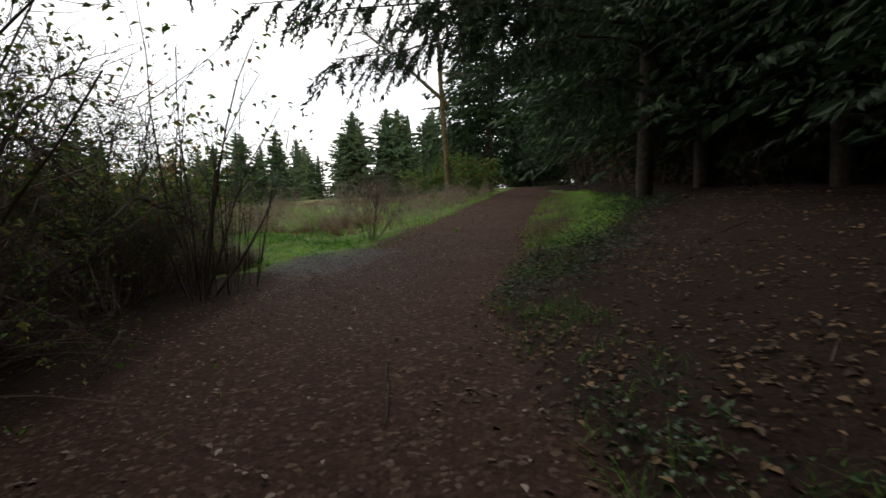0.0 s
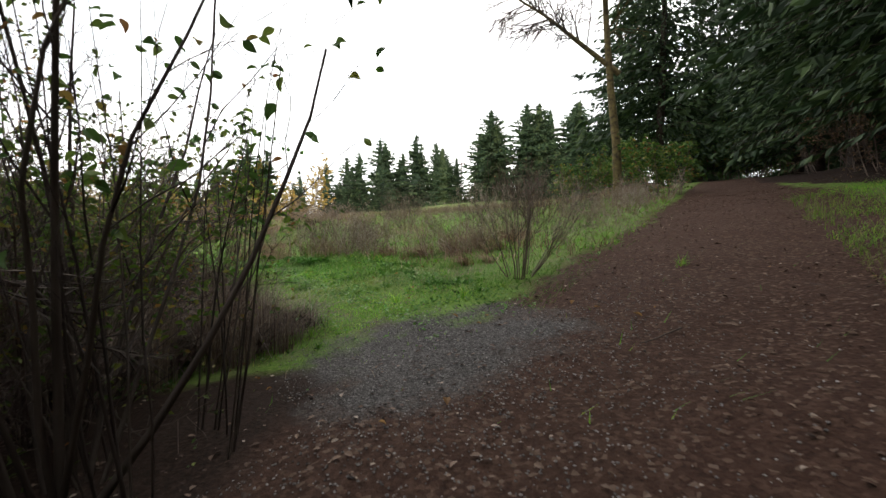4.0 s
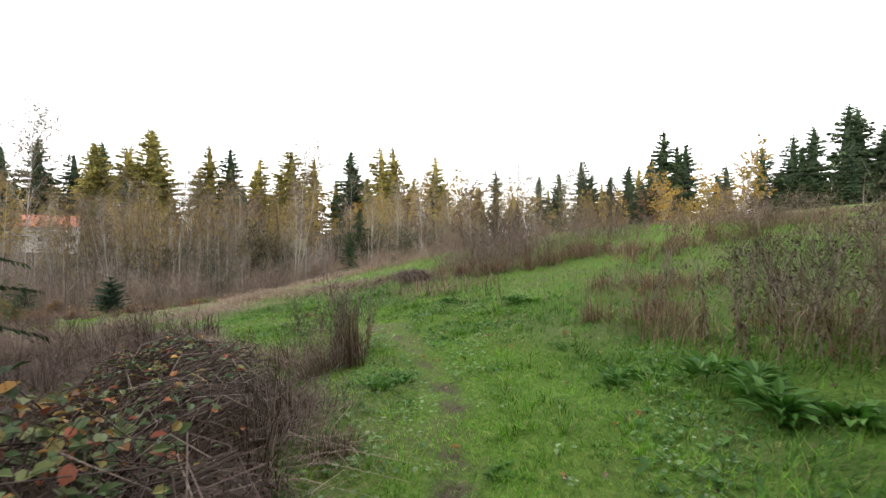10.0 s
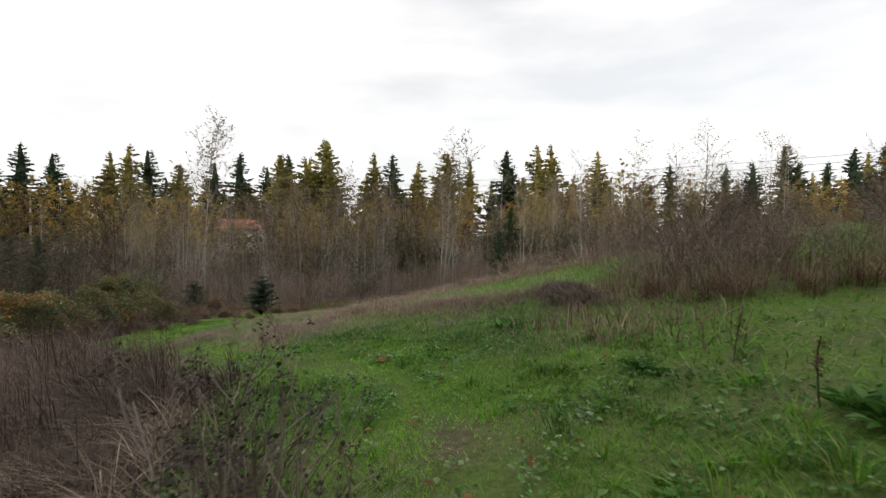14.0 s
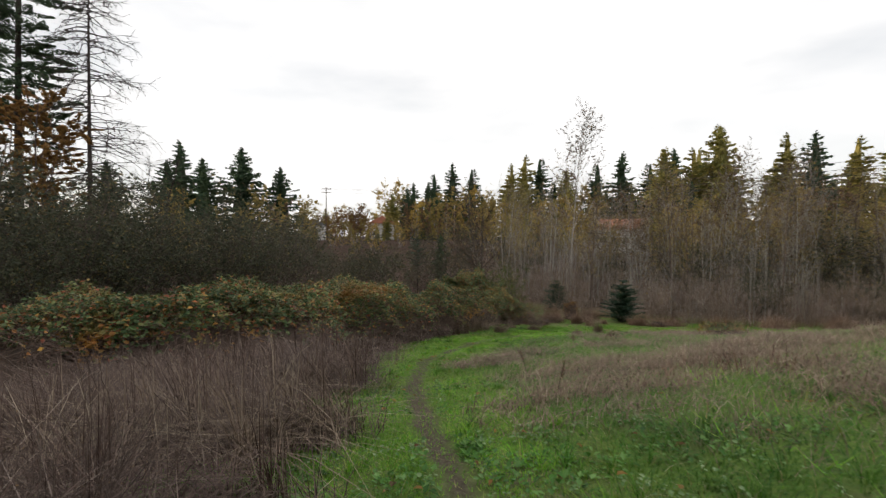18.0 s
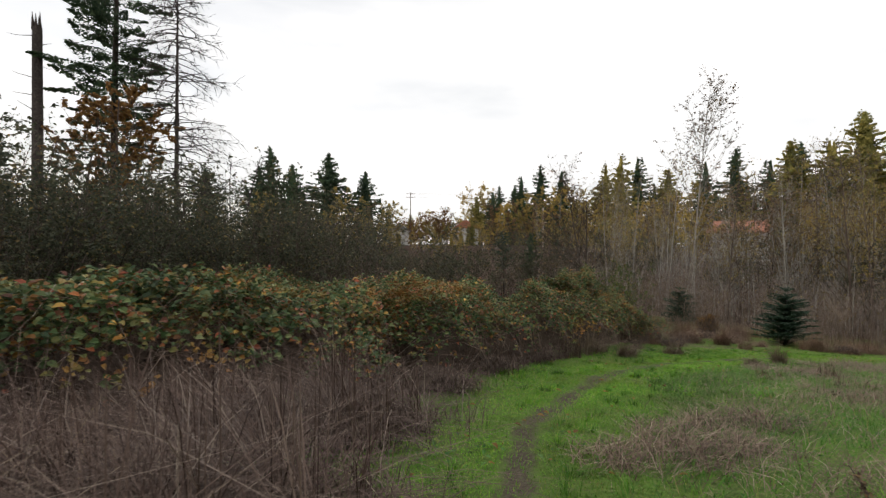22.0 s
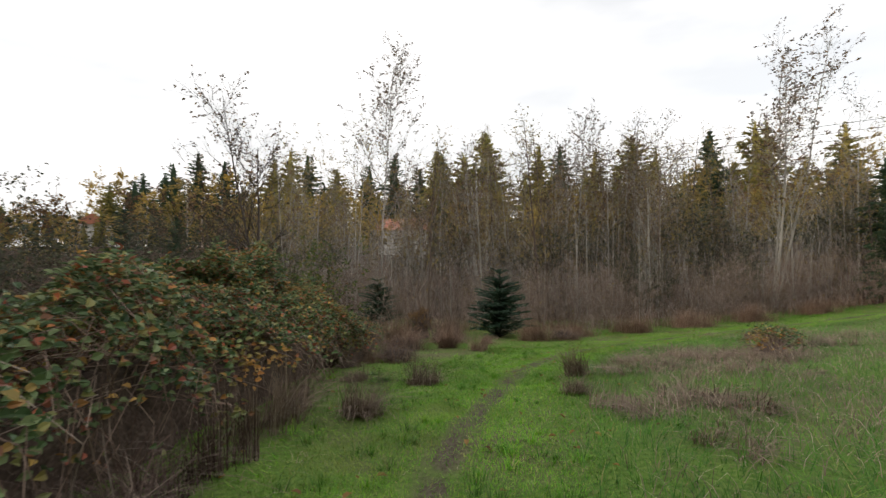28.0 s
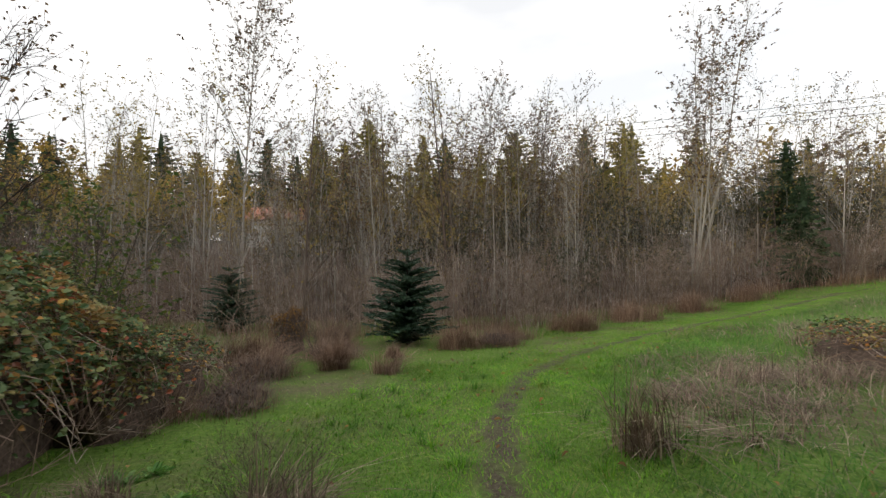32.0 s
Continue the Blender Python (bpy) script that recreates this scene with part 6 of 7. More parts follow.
fr = np.random.default_rng(51)
FAR = "tall dark green fir in a distant row"
firs = [far_fir("fir_tree", fr, FAR, "firs round the meadow", 10, rc, FIR, nb, 26, cl, sg, tp, 0.38, rg, wide=0.3, heart=0.36) for rc, nb, cl, sg, tp, rg in ((2.1, 330, 0.03, 0.3, 0.34, 0.55), (2.6, 380, 0.02, 0.3, 0.4, 0.6), (1.8, 290, 0.04, 0.35, 0.3, 0.6), (2.7, 400, 0.02, 0.22, 0.26, 0.6))]
# the same kind of fir, its sunlit look painted by the lighter needle colour
olives = [far_fir("fir_tree", fr, "tall olive-green fir with low golden sunlight in its needle colour", "firs round the meadow", 10, rc, SUNLITFIR, nb, 26, cl, sg, tp, 0.38, rg, wide=0.3, heart=0.34) for rc, nb, cl, sg, tp, rg in ((1.9, 320, 0.03, 0.3, 0.3, 0.6), (2.4, 370, 0.02, 0.25, 0.26, 0.6))]
for i, ob in enumerate(firs):
    put(ob, 60 + 9 * i, 70 + 5 * i, 2.0)
for i, ob in enumerate(olives):
    put(ob, -182 - 8 * i, 18 + 9 * i, 2.6)
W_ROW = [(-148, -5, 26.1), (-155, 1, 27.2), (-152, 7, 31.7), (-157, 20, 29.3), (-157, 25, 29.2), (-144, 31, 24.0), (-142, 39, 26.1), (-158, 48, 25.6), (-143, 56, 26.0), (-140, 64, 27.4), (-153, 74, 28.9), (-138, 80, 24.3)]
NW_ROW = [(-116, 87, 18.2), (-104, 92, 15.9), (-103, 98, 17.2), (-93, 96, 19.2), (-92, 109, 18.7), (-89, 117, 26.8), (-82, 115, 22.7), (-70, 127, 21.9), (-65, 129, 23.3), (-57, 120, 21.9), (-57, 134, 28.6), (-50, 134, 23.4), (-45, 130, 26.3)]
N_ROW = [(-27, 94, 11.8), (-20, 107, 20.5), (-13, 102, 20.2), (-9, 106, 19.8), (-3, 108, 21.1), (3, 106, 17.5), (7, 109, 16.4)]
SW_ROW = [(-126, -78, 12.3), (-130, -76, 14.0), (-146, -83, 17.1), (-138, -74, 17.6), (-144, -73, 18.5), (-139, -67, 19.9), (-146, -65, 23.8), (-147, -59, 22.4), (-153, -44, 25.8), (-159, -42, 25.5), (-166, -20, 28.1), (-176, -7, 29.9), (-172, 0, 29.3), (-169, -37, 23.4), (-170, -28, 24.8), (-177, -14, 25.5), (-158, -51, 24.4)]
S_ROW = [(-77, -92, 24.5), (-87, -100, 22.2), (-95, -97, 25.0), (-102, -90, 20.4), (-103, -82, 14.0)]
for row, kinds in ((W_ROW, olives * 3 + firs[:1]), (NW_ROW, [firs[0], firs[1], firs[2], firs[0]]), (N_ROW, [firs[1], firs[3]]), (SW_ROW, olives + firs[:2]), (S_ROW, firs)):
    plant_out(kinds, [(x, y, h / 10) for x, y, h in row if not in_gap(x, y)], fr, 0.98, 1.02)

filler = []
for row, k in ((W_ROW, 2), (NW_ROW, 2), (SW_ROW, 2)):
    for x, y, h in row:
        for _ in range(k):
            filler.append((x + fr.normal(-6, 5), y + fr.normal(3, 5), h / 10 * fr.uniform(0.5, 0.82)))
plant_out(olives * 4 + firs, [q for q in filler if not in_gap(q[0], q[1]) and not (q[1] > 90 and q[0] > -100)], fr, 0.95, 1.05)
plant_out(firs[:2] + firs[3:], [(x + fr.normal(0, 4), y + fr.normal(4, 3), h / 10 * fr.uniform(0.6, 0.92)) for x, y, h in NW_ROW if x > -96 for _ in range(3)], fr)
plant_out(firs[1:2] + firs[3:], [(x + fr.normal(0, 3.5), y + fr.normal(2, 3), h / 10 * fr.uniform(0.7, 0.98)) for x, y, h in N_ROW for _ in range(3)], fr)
plant_out(firs, [(8, 60, 1.1), (12, 64, 1.2), (3, 68, 1.2), (16.5, 57, 1.1), (21, 62, 1.3), (-2, 74, 1.2)], fr)
plant_out(firs, [(20 + fr.uniform(-8, 8) + 6 * i, 100 - 9 * i + fr.uniform(-5, 5), fr.uniform(1.6, 2.3)) for i in range(14)], fr)
plant_out(firs, [(-75 + 9 * i + fr.uniform(-3, 3), -105 - fr.uniform(-6, 20), fr.uniform(1.6, 2.4)) for i in range(12)], fr)

plant_out(firs[1:2] + firs[3:], [(18 + fr.uniform(-3, 3) + 7 * (i % 3), -22 + 4.2 * i + fr.uniform(-2, 2), fr.uniform(1.0, 1.6)) for i in range(20)], fr)
# unseen row behind the start, added to keep out light from the south
plant_out(firs[1:2] + firs[3:], [(-16 + 4.5 * i + fr.uniform(-1.5, 1.5), -22 + fr.uniform(-4, 3), fr.uniform(1.0, 1.5)) for i in range(9)], fr)

# ---------------------------------------------------------------- thicket of young trees
th = np.random.default_rng(61)
ALDER = "slender leafless young tree with a pale trunk"
alders = [woody("young_alder", th, ALDER, "tree", "thicket of young trees", 1, 9.5, 0.055, 24, 3.0, 6, 0.9, bk, lf, k, 0.11, lo, angle=0.62, droop=-0.05, clear=0.06, sway=0.06, sub=2, sides=5)
          for bk, lf, k, lo in ((GREYBARK, BROWNLEAF, 700, 0.3), (TWIG, OLIVELEAF, 700, 0.3), (GREYBARK, BROWNLEAF, 600, 0.4), (GREYBARK, OLIVELEAF, 900, 0.35))]
whips = [woody("thicket_shrub", th, "dense brown leafless undergrowth shrub", "shrub", "thicket undergrowth", 8, 3.4, 0.013, 11, 1.4, 5, 0.5, UNDERTWIG, lf, 150, 0.06, 0.1, spread=0.55, angle=0.8, clear=0.1, sway=0.16, base=0.6, sides=3, sub=1, merge=True) for lf in (BROWNLEAF, OLIVELEAF, BROWNLEAF)]
for i, ob in enumerate(alders):
    put(ob, -58 - 2 * i, 5 + 6 * i, 0.95, 60 * i)
for i, ob in enumerate(whips):
    put(ob, -51 - i, 4 + 5 * i, 0.9, 80 * i)
EDGE = np.array([(-62.0, -16.0), (-56.0, -4.0), (-51.5, 4.0), (-51.0, 10.0), (-52.5, 17.0), (-56.0, 26.0), (-54.0, 34.0), (-47.0, 40.0), (-40.0, 50.0)])
rows = []
for k in range(185):
    s = th.uniform(0, len(EDGE) - 1.001)
    i = int(s)
    x, y = EDGE[i] * (1 - s + i) + EDGE[i + 1] * (s - i)
    d = th.uniform(1.5, 24)
    rows.append((x - d * 0.95, y + 0.3 * d, th.uniform(0.65, 1.16)))
plant_out(alders, rows, th)
rows = []
for k in range(150):
    s = th.uniform(0, len(EDGE) - 1.001)
    i = int(s)
    x, y = EDGE[i] * (1 - s + i) + EDGE[i + 1] * (s - i)
    d = th.uniform(0, 1) ** 1.6 * 14
    rows.append((x - d * 0.95, y + 0.3 * d, th.uniform(0.75, 1.15)))
plant_out(whips, rows, th)
# the mass of thin brown stems at the thicket's foot
n = 9000
s = th.uniform(0, len(EDGE) - 1.001, n)
i = s.astype(int)
ex = EDGE[i, 0] * (1 - s + i) + EDGE[i + 1, 0] * (s - i)
ey = EDGE[i, 1] * (1 - s + i) + EDGE[i + 1, 1] * (s - i)
d = th.uniform(0, 1, n) ** 1.4 * 17 - 0.4
bx, by = ex - d * 0.95 + th.normal(0, 0.4, n), ey + 0.3 * d + th.normal(0, 0.4, n)
lumpy = 1 + 0.45 * ripple(bx, by, 1.3) + 0.45 * ripple(bx, by, 4.5, 1.0)
hh = th.uniform(0.3, 1.25, n) * np.clip(1.1 + 0.3 * d, 0.6, 3.6) * lumpy
stems = blades(np.stack([bx, by, land(bx, by) - 0.03], 1), hh, th.uniform(0.008, 0.018, n), th.uniform(0, 6.28, n), np.abs(th.normal(0.5, 0.5, n)), 3)
k = th.integers(0, n, 42000)
up = th.uniform(0.15, 0.95, len(k)) * hh[k]
tw = np.stack([bx[k] + th.normal(0, 0.25, len(k)), by[k] + th.normal(0, 0.25, len(k)), land(bx[k], by[k]) + up], 1)
twigs = blades(tw, th.uniform(0.25, 0.9, len(k)), th.uniform(0.006, 0.016, len(k)), th.uniform(0, 6.28, len(k)), np.abs(th.normal(1.5, 1.0, len(k))), 1)
stuff("thicket_undergrowth", joined(stems, twigs), UNDERTWIG, "tangled mass of thin grey-brown twigs at the thicket's foot", "undergrowth")
n = 2000
s = th.uniform(0, len(EDGE) - 1.001, n)
i = s.astype(int)
d = 2 + th.uniform(0, 1, n) * 30
bx = EDGE[i, 0] * (1 - s + i) + EDGE[i + 1, 0] * (s - i) - d * 0.95 + th.normal(0, 0.8, n)
by = EDGE[i, 1] * (1 - s + i) + EDGE[i + 1, 1] * (s - i) + 0.3 * d + th.normal(0, 0.8, n)
hh = th.uniform(0.35, 1.3, n) * (5.0 + 2.2 * ripple(bx, by, 2.3, 4.0))
stems = blades(np.stack([bx, by, land(bx, by) - 0.03], 1), hh, th.uniform(0.02, 0.05, n), th.uniform(0, 6.28, n), np.abs(th.normal(0.1, 0.15, n)), 3)
k = th.integers(0, n, 40000)
up = th.uniform(0.25, 0.98, len(k)) * hh[k]
tw = np.stack([bx[k], by[k], land(bx[k], by[k]) + up], 1)
twigs = blades(tw, th.uniform(0.35, 1.1, len(k)), th.uniform(0.01, 0.02, len(k)), th.uniform(0, 6.28, len(k)), np.abs(th.normal(1.3, 0.7, len(k))), 1)
stuff("thicket_saplings", joined(stems, twigs), GREYBARK, "mass of thin pale twiggy saplings inside the thicket", "saplings")
n = 16000
s = th.uniform(0, len(EDGE) - 1.001, n)
i = s.astype(int)
d = th.normal(-0.2, 0.75, n)
bx = EDGE[i, 0] * (1 - s + i) + EDGE[i + 1, 0] * (s - i) - d
by = EDGE[i, 1] * (1 - s + i) + EDGE[i + 1, 1] * (s - i) + 0.3 * d
ok = ripple(bx, by, 0.9, 2.0) + th.uniform(-0.5, 0.5, n) > 0
bx, by = bx[ok], by[ok]
m = len(bx)
stuff("thicket_foot_grass", blades(np.stack([bx, by, land(bx, by) - 0.03], 1), th.uniform(0.3, 1.0, m), th.uniform(0.007, 0.016, m), th.uniform(0, 6.28, m), np.abs(th.normal(0.5, 0.4, m)), 2), RUSTGRASS, "rusty dead grass along the thicket's foot", "dry grass")
n = 9000
s = th.uniform(0, len(EDGE) - 1.001, n)
i = s.astype(int)
d = th.uniform(0, 12, n)
bx = EDGE[i, 0] * (1 - s + i) + EDGE[i + 1, 0] * (s - i) - d * 0.95
by = EDGE[i, 1] * (1 - s + i) + EDGE[i + 1, 1] * (s - i) + 0.3 * d
size = th.uniform(0.05, 0.11, n)
stuff("thicket_leaves", leaves(np.stack([bx, by, land(bx, by) + th.uniform(0.4, 6.5, n)], 1), scatter_dirs(th, n, 0.4), size, size * 0.7, flip=th.normal(0, 1, (n, 3)), fine=False), OLIVELEAF, "sparse pale yellow leaves still hanging in the thicket", "leaves")
BIRCH = "tall slender birch with sparse withered leaves in its crown"
birches = [woody("birch_tree", th, BIRCH, "tree", "tall birches", 1, 13.5, 0.085, 38, 5.0, 12, 1.0, GREYBARK, BROWNLEAF, 3800, 0.115, 0.4, angle=0.62, droop=-0.09, clear=0.3, sway=0.05, sub=1, sides=6),
           woody("birch_tree", th, BIRCH, "tree", "tall birches", 4, 12.0, 0.05, 18, 3.2, 10, 0.9, GREYBARK, BROWNLEAF, 4200, 0.115, 0.33, spread=0.24, angle=0.55, droop=-0.1, clear=0.25, sway=0.04, sub=1, base=0.3)]
put(birches[0], -61.5, 0.6, 1.2)
put(birches[1], -57.4, 22.9, 1.25)
plant_out(birches, [(-62, 5.5, 0.85), (-63, 9.5, 0.92), (-62.5, 13.5, 0.86), (-64, 17.0, 0.82), (-65, 20, 0.75), (-60.2, 7.4, 0.8), (-60.8, 11.4, 0.84), (-60.4, 15.2, 0.74), (-61.0, 18.2, 0.72), (-60.6, 3.4, 0.76)], th, 0.95, 1.05)

sapling = woody("small_alder", th, "small dark-stemmed alder with a few withered leaves", "tree", "", 2, 8.6, 0.065, 30, 3.0, 11, 0.8, HAZELBARK, BROWNLEAF, 1300, 0.11, 0.3, spread=0.12, angle=0.75, droop=-0.06, clear=0.25, sway=0.06, sub=1, base=0.25)
put(sapling, -44.3, 0.4, 1.05, 30)

# young firs
yf = np.random.default_rng(71)
young = conifer("young_fir", yf, "bushy dark green young fir at the meadow's edge", "young firs", 2.75, 1.5, YOUNGFIR, 24, 16, 64, clear=0.03, sag=-0.3, size=0.27, slim=0.9, trunk=0.05, taper=0.5)
put(young, -48.6, 8.3)
plant_out([young], [(-52.7, 2.5, 0.85), (-55.0, 33.0, 0.9)], yf, 0.98, 1.02)
lone = conifer("lone_conifer", yf, "small round dark conifer standing above the scrub", "", 5.5, 1.1, YOUNGFIR, 16, 12, 20, clear=0.5, sag=-0.2, size=0.42, trunk=0.06, taper=0.4)
put(lone, -50.8, -9.2)
plant_out(firs[:1], [(-56.5, 28.5, 0.56), (-58.5, -12.0, 0.55), (-60.0, 31.0, 0.8)], yf, 0.98, 1.02)

# ---------------------------------------------------------------- willow scrub to the south-west
wi = np.random.default_rng(81)
SCRUB = "dense grey-brown leafless willow scrub"
willows = [woody("willow_shrub", wi, SCRUB, "shrub", "willow scrub", 10, 4.8, 0.028, 6, 2.0, 8, 0.85, bk, mt, lf, 0.11, 0.05, spread=0.5, angle=0.7, clear=0.1, sub=2, base=0.6, sides=4, merge=True) for lf, mt, bk in ((1600, SCRUBLEAF, TWIG), (4200, SCRUBLEAF, HAZELBARK))]
put(willows[0], -30, -5, 1.0)
put(willows[1], -40, -5, 1.0, 90)
spots = [(-22 - 2.2 * i + wi.normal(0, 1.2), -5 - 9 * j + wi.normal(0, 1.6) - 0.25 * i, wi.uniform(0.6, 1.5)) for i in range(18) for j in range(4)]


def lower(spots):
    """Shrubs near the trail and in the open view stay low."""
    sight = np.array([(-18.0, 14.5), (-50.0, -8.6)])
    return [(x, y, min(s, 1.5, 0.08 * float(beside(TRAIL, x, y)[0])) * (0.6 if in_gap(x, y) else 1) * (0.8 if float(beside(sight, x, y)[0]) < 3.0 else 1)) for x, y, s in spots]


plant_out(willows, lower([q for q in spots if math.hypot(q[0] + 43.6, q[1]) > 2]), wi, 0.9, 1.05)
inside = []
for k in range(58):
    s = wi.uniform(0, len(EDGE) - 1.001)
    x, y = EDGE[int(s)] * (1 - s % 1) + EDGE[int(s) + 1] * (s % 1)
    d = wi.uniform(3, 24)
    inside.append((x - d * 0.95, y + 0.3 * d, wi.uniform(0.7, 1.3)))
plant_out(willows, inside, wi)
plant_out(willows, lower([(-12 + wi.normal(0, 2), -3 - 4 * i, 1.2) for i in range(6)] + [(-18 + wi.normal(0, 2), -8 - 5 * i, 1.3) for i in range(6)]), wi)
plant_out(willows, lower([(-14, -2, 1.3), (-17, -5, 1.6), (-20, -8, 1.8), (-23, -6.5, 1.55), (-26, -10, 1.75), (-29.5, -8, 1.35), (-22, -14, 1.9), (-28, -16, 1.8), (-34, -12, 1.4), (-15, -10, 1.5), (-18, -16, 1.7), (-24, -21, 1.8), (-31, -23, 1.7), (-12.5, -6, 1.4), (-27, -28, 1.4), (-32, -31, 1.3), (-22, -27, 1.5), (-37, -28, 1.2), (-25, -35, 1.5), (-20, -34, 1.5), (-42, -34, 1.2)]), wi)
plant_out(willows[1:], [(-22.2, -3.6, 0.95), (-20.0, -1.8, 0.7), (-25.0, -5.5, 0.95), (-18.0, -3.0, 0.6), (-28.0, -7.5, 0.8), (-23.5, -8.5, 1.1)], wi, 0.95, 1.05)
rust = woody("rust_leaved_tree", np.random.default_rng(83), "rounded tree with rust-orange autumn leaves", "tree", "rust-leaved trees", 5, 11.5, 0.13, 12, 3.6, 6, 1.3, TWIG, RUSTLEAF, 24000, 0.2, 0.1, spread=0.3, angle=0.9, clear=0.15, sub=1, base=0.3)
put(rust, -31.8, -39.5, 1.5)
plant_out(firs[1:2], [(-19.5, -24, 0.75), (-21.5, -30, 0.85), (-17.5, -29, 0.9)], wi)
GOLDT = "tall tree with thin golden autumn leaves"
golds = [woody("golden_tree", wi, GOLDT, "tree", "golden trees", 4, 14, 0.12, 11, 4.2, 6, 1.3, GREYBARK, YELLOWLEAF, 7500, 0.24, 0.15, spread=0.38, angle=0.9, clear=0.25, sub=1, base=0.3)]
put(golds[0], -78, 106, 1.2)
plant_out(golds, [(-105, 58, 0.95), (-106, 70, 1.0), (-94, 78, 0.9), (-70, 110, 1.3), (-60, 102, 1.15), (-22, -64, 1.2), (-28, -70, 1.2), (-100, 20, 0.85), (-104, 34, 0.9), (-98, 48, 0.85), (-107, 5, 0.85)], wi)
plant_out([rust], [(-22 - d * math.sin(radians(a)), 11 + d * math.cos(radians(a)), s) for a, d, s in ((130, 150, 0.62), (131.5, 128, 0.42), (133, 165, 0.75), (134.6, 160, 0.8), (136, 150, 0.6), (137.4, 165, 0.75), (138.6, 140, 0.55), (132.2, 175, 0.8), (135.4, 118, 0.36), (134, 122, 0.34))], wi)
plant_out(olives, [(-22 - d * math.sin(radians(a)), 11 + d * math.cos(radians(a)), s) for a, d, s in ((130.8, 190, 1.1), (133.6, 195, 1.2), (136.6, 190, 1.25), (139, 180, 1.2))], wi)
plant_out([rust] + olives[:1], [(-118, -69, 0.4), (-121, -74, 0.42), (-115, -72, 0.38), (-108, -84, 0.36), (-111, -88, 0.38), (-112, -66, 0.4)], wi)
plant_out([rust], [(-110, -70, 0.8), (-95, 64, 0.75), (-104, 46, 0.7)], wi)

# broad belt of small trees between the thicket and the far firs
bt = np.random.default_rng(85)
BELT = "small bushy tree in thin autumn leaf"
belt = [woody("belt_tree", bt, BELT, "tree", "belt of small trees", 3, 9.5, 0.06, 6, 3.0, 6, 1.1, bk, lf, int(k * 3.4), 0.27, 0.0, spread=0.28, angle=0.8, clear=0.05, base=0.4, sides=4)
        for bk, lf, k in ((GREYBARK, YELLOWLEAF, 380), (TWIG, OLIVELEAF, 700), (TWIG, BROWNLEAF, 600), (GREYBARK, OLIVELEAF, 500))]
for i, ob in enumerate(belt):
    put(ob, -96 - 3 * i, 12 + 11 * i, 1.0, 70 * i)
spots = []
for k in range(160):
    az, d = radians(bt.uniform(24, 158)), bt.uniform(78, 118)
    spots.append((-18 - d * math.sin(az), 8 + d * math.cos(az), bt.uniform(0.75, 1.25)))
for k in range(18):
    az, d = radians(bt.uniform(128, 141)), bt.uniform(158, 185)
    spots.append((-22 - d * math.sin(az), 11 + d * math.cos(az), bt.uniform(1.6, 2.3)))
for k in range(80):
    az, d = radians(bt.uniform(22, 165)), bt.uniform(62, 104)
    spots.append((-18 - d * math.sin(az), 8 + d * math.cos(az), bt.uniform(0.3, 0.6)))
plant_out(belt, [(x, y, s * (0.55 if in_gap(x, y) else 1)) for x, y, s in spots if x < -60 or y < -20 or y > 55], bt)

# tall trees in the south: a living fir, a bare dead one, a broken trunk
tl = np.random.default_rng(91)
bigfir = far_fir("great_fir", tl, "great dark fir with ragged open boughs", "", 33, 7.4, FIR, 260, 330, 0.3, 0.14, 0.6, 0.32, 0.65, trunk=0.34, up=0.25, wide=0.38)
put(bigfir, -36.8, -53.5, 1.6)
dead = thing("dead_fir", "dead fir with bare grey drooping branches", "dead tree")
path = wander(tl, (0, 0, 0), (0, 0, 1), 31, 7, 0, 0.006)
part("trunk", tri_mesh("trunk", *tubes(path[None], (0.3 * np.linspace(1, 0.12, 7))[None], 8), DEADWOOD, True), dead)
B, R, T = [], [], []
for i in range(210):
    s = tl.uniform(0.25, 0.98)
    c, _ = along_path(path, s)
    a = tl.uniform(0, 6.28)
    ln = 8.5 * (1 - s) ** 0.6 * tl.uniform(0.5, 1.1) + 0.3
    B.append(wander(tl, c, (math.cos(a), math.sin(a), tl.uniform(-0.15, 0.2)), ln, 5, 0.1, 0.12)), R.append(np.linspace(0.06, 0.014, 5))
    for _ in range(8):
        q, d = along_path(B[-1], tl.uniform(0.35, 1))
        T.append(wander(tl, q, side_way(tl, d, 0.8), ln * 0.25, 3, 0.15, 0.15))
part("crown", tri_mesh("crown", *joined(tubes(np.array(B), np.array(R)), tubes(np.array(T), np.tile(np.array([0.03, 0.02, 0.01]), (len(T), 1)))), DEADWOOD), dead)
put(dead, -41.7, -48.5, 1.2)
snag = thing("broken_snag", "broken dead trunk with a few short branch stubs", "dead tree")
path = wander(tl, (0, 0, 0), (-0.02, 0.01, 1), 25.0, 7, 0, 0.006)
part("trunk", tri_mesh("trunk", *tubes(path[None], (0.55 * np.linspace(1, 0.75, 7))[None], 9), DEADWOOD, True), snag)
B = []
for s in (0.5, 0.6, 0.68, 0.74, 0.8, 0.86, 0.93, 0.97):
    c, _ = along_path(path, s)
    a = tl.uniform(0, 6.28)
    B.append(wander(tl, c, (math.cos(a), math.sin(a), 0.1), tl.uniform(1.2, 3.0), 5, -0.05, 0.15))
for q in B:
    part("branch_stub", tri_mesh("branch_stub", *tubes(q[None], np.linspace(0.06, 0.015, 5)[None]), DEADWOOD), snag)
for k in range(5):
    q = path[-1] + np.array([0.3 * math.cos(k * 1.3), 0.3 * math.sin(k * 1.3), -0.3])
    part("splinter", tri_mesh("splinter", *tubes(np.array([[q, q + (0.04, 0.02, tl.uniform(0.5, 0.9)), q + (0.06, 0, tl.uniform(1.0, 1.9))]]), np.array([[0.16, 0.11, 0.02]]), 5), DEADWOOD), snag)
put(snag, -29.9, -53.4, 1.07)
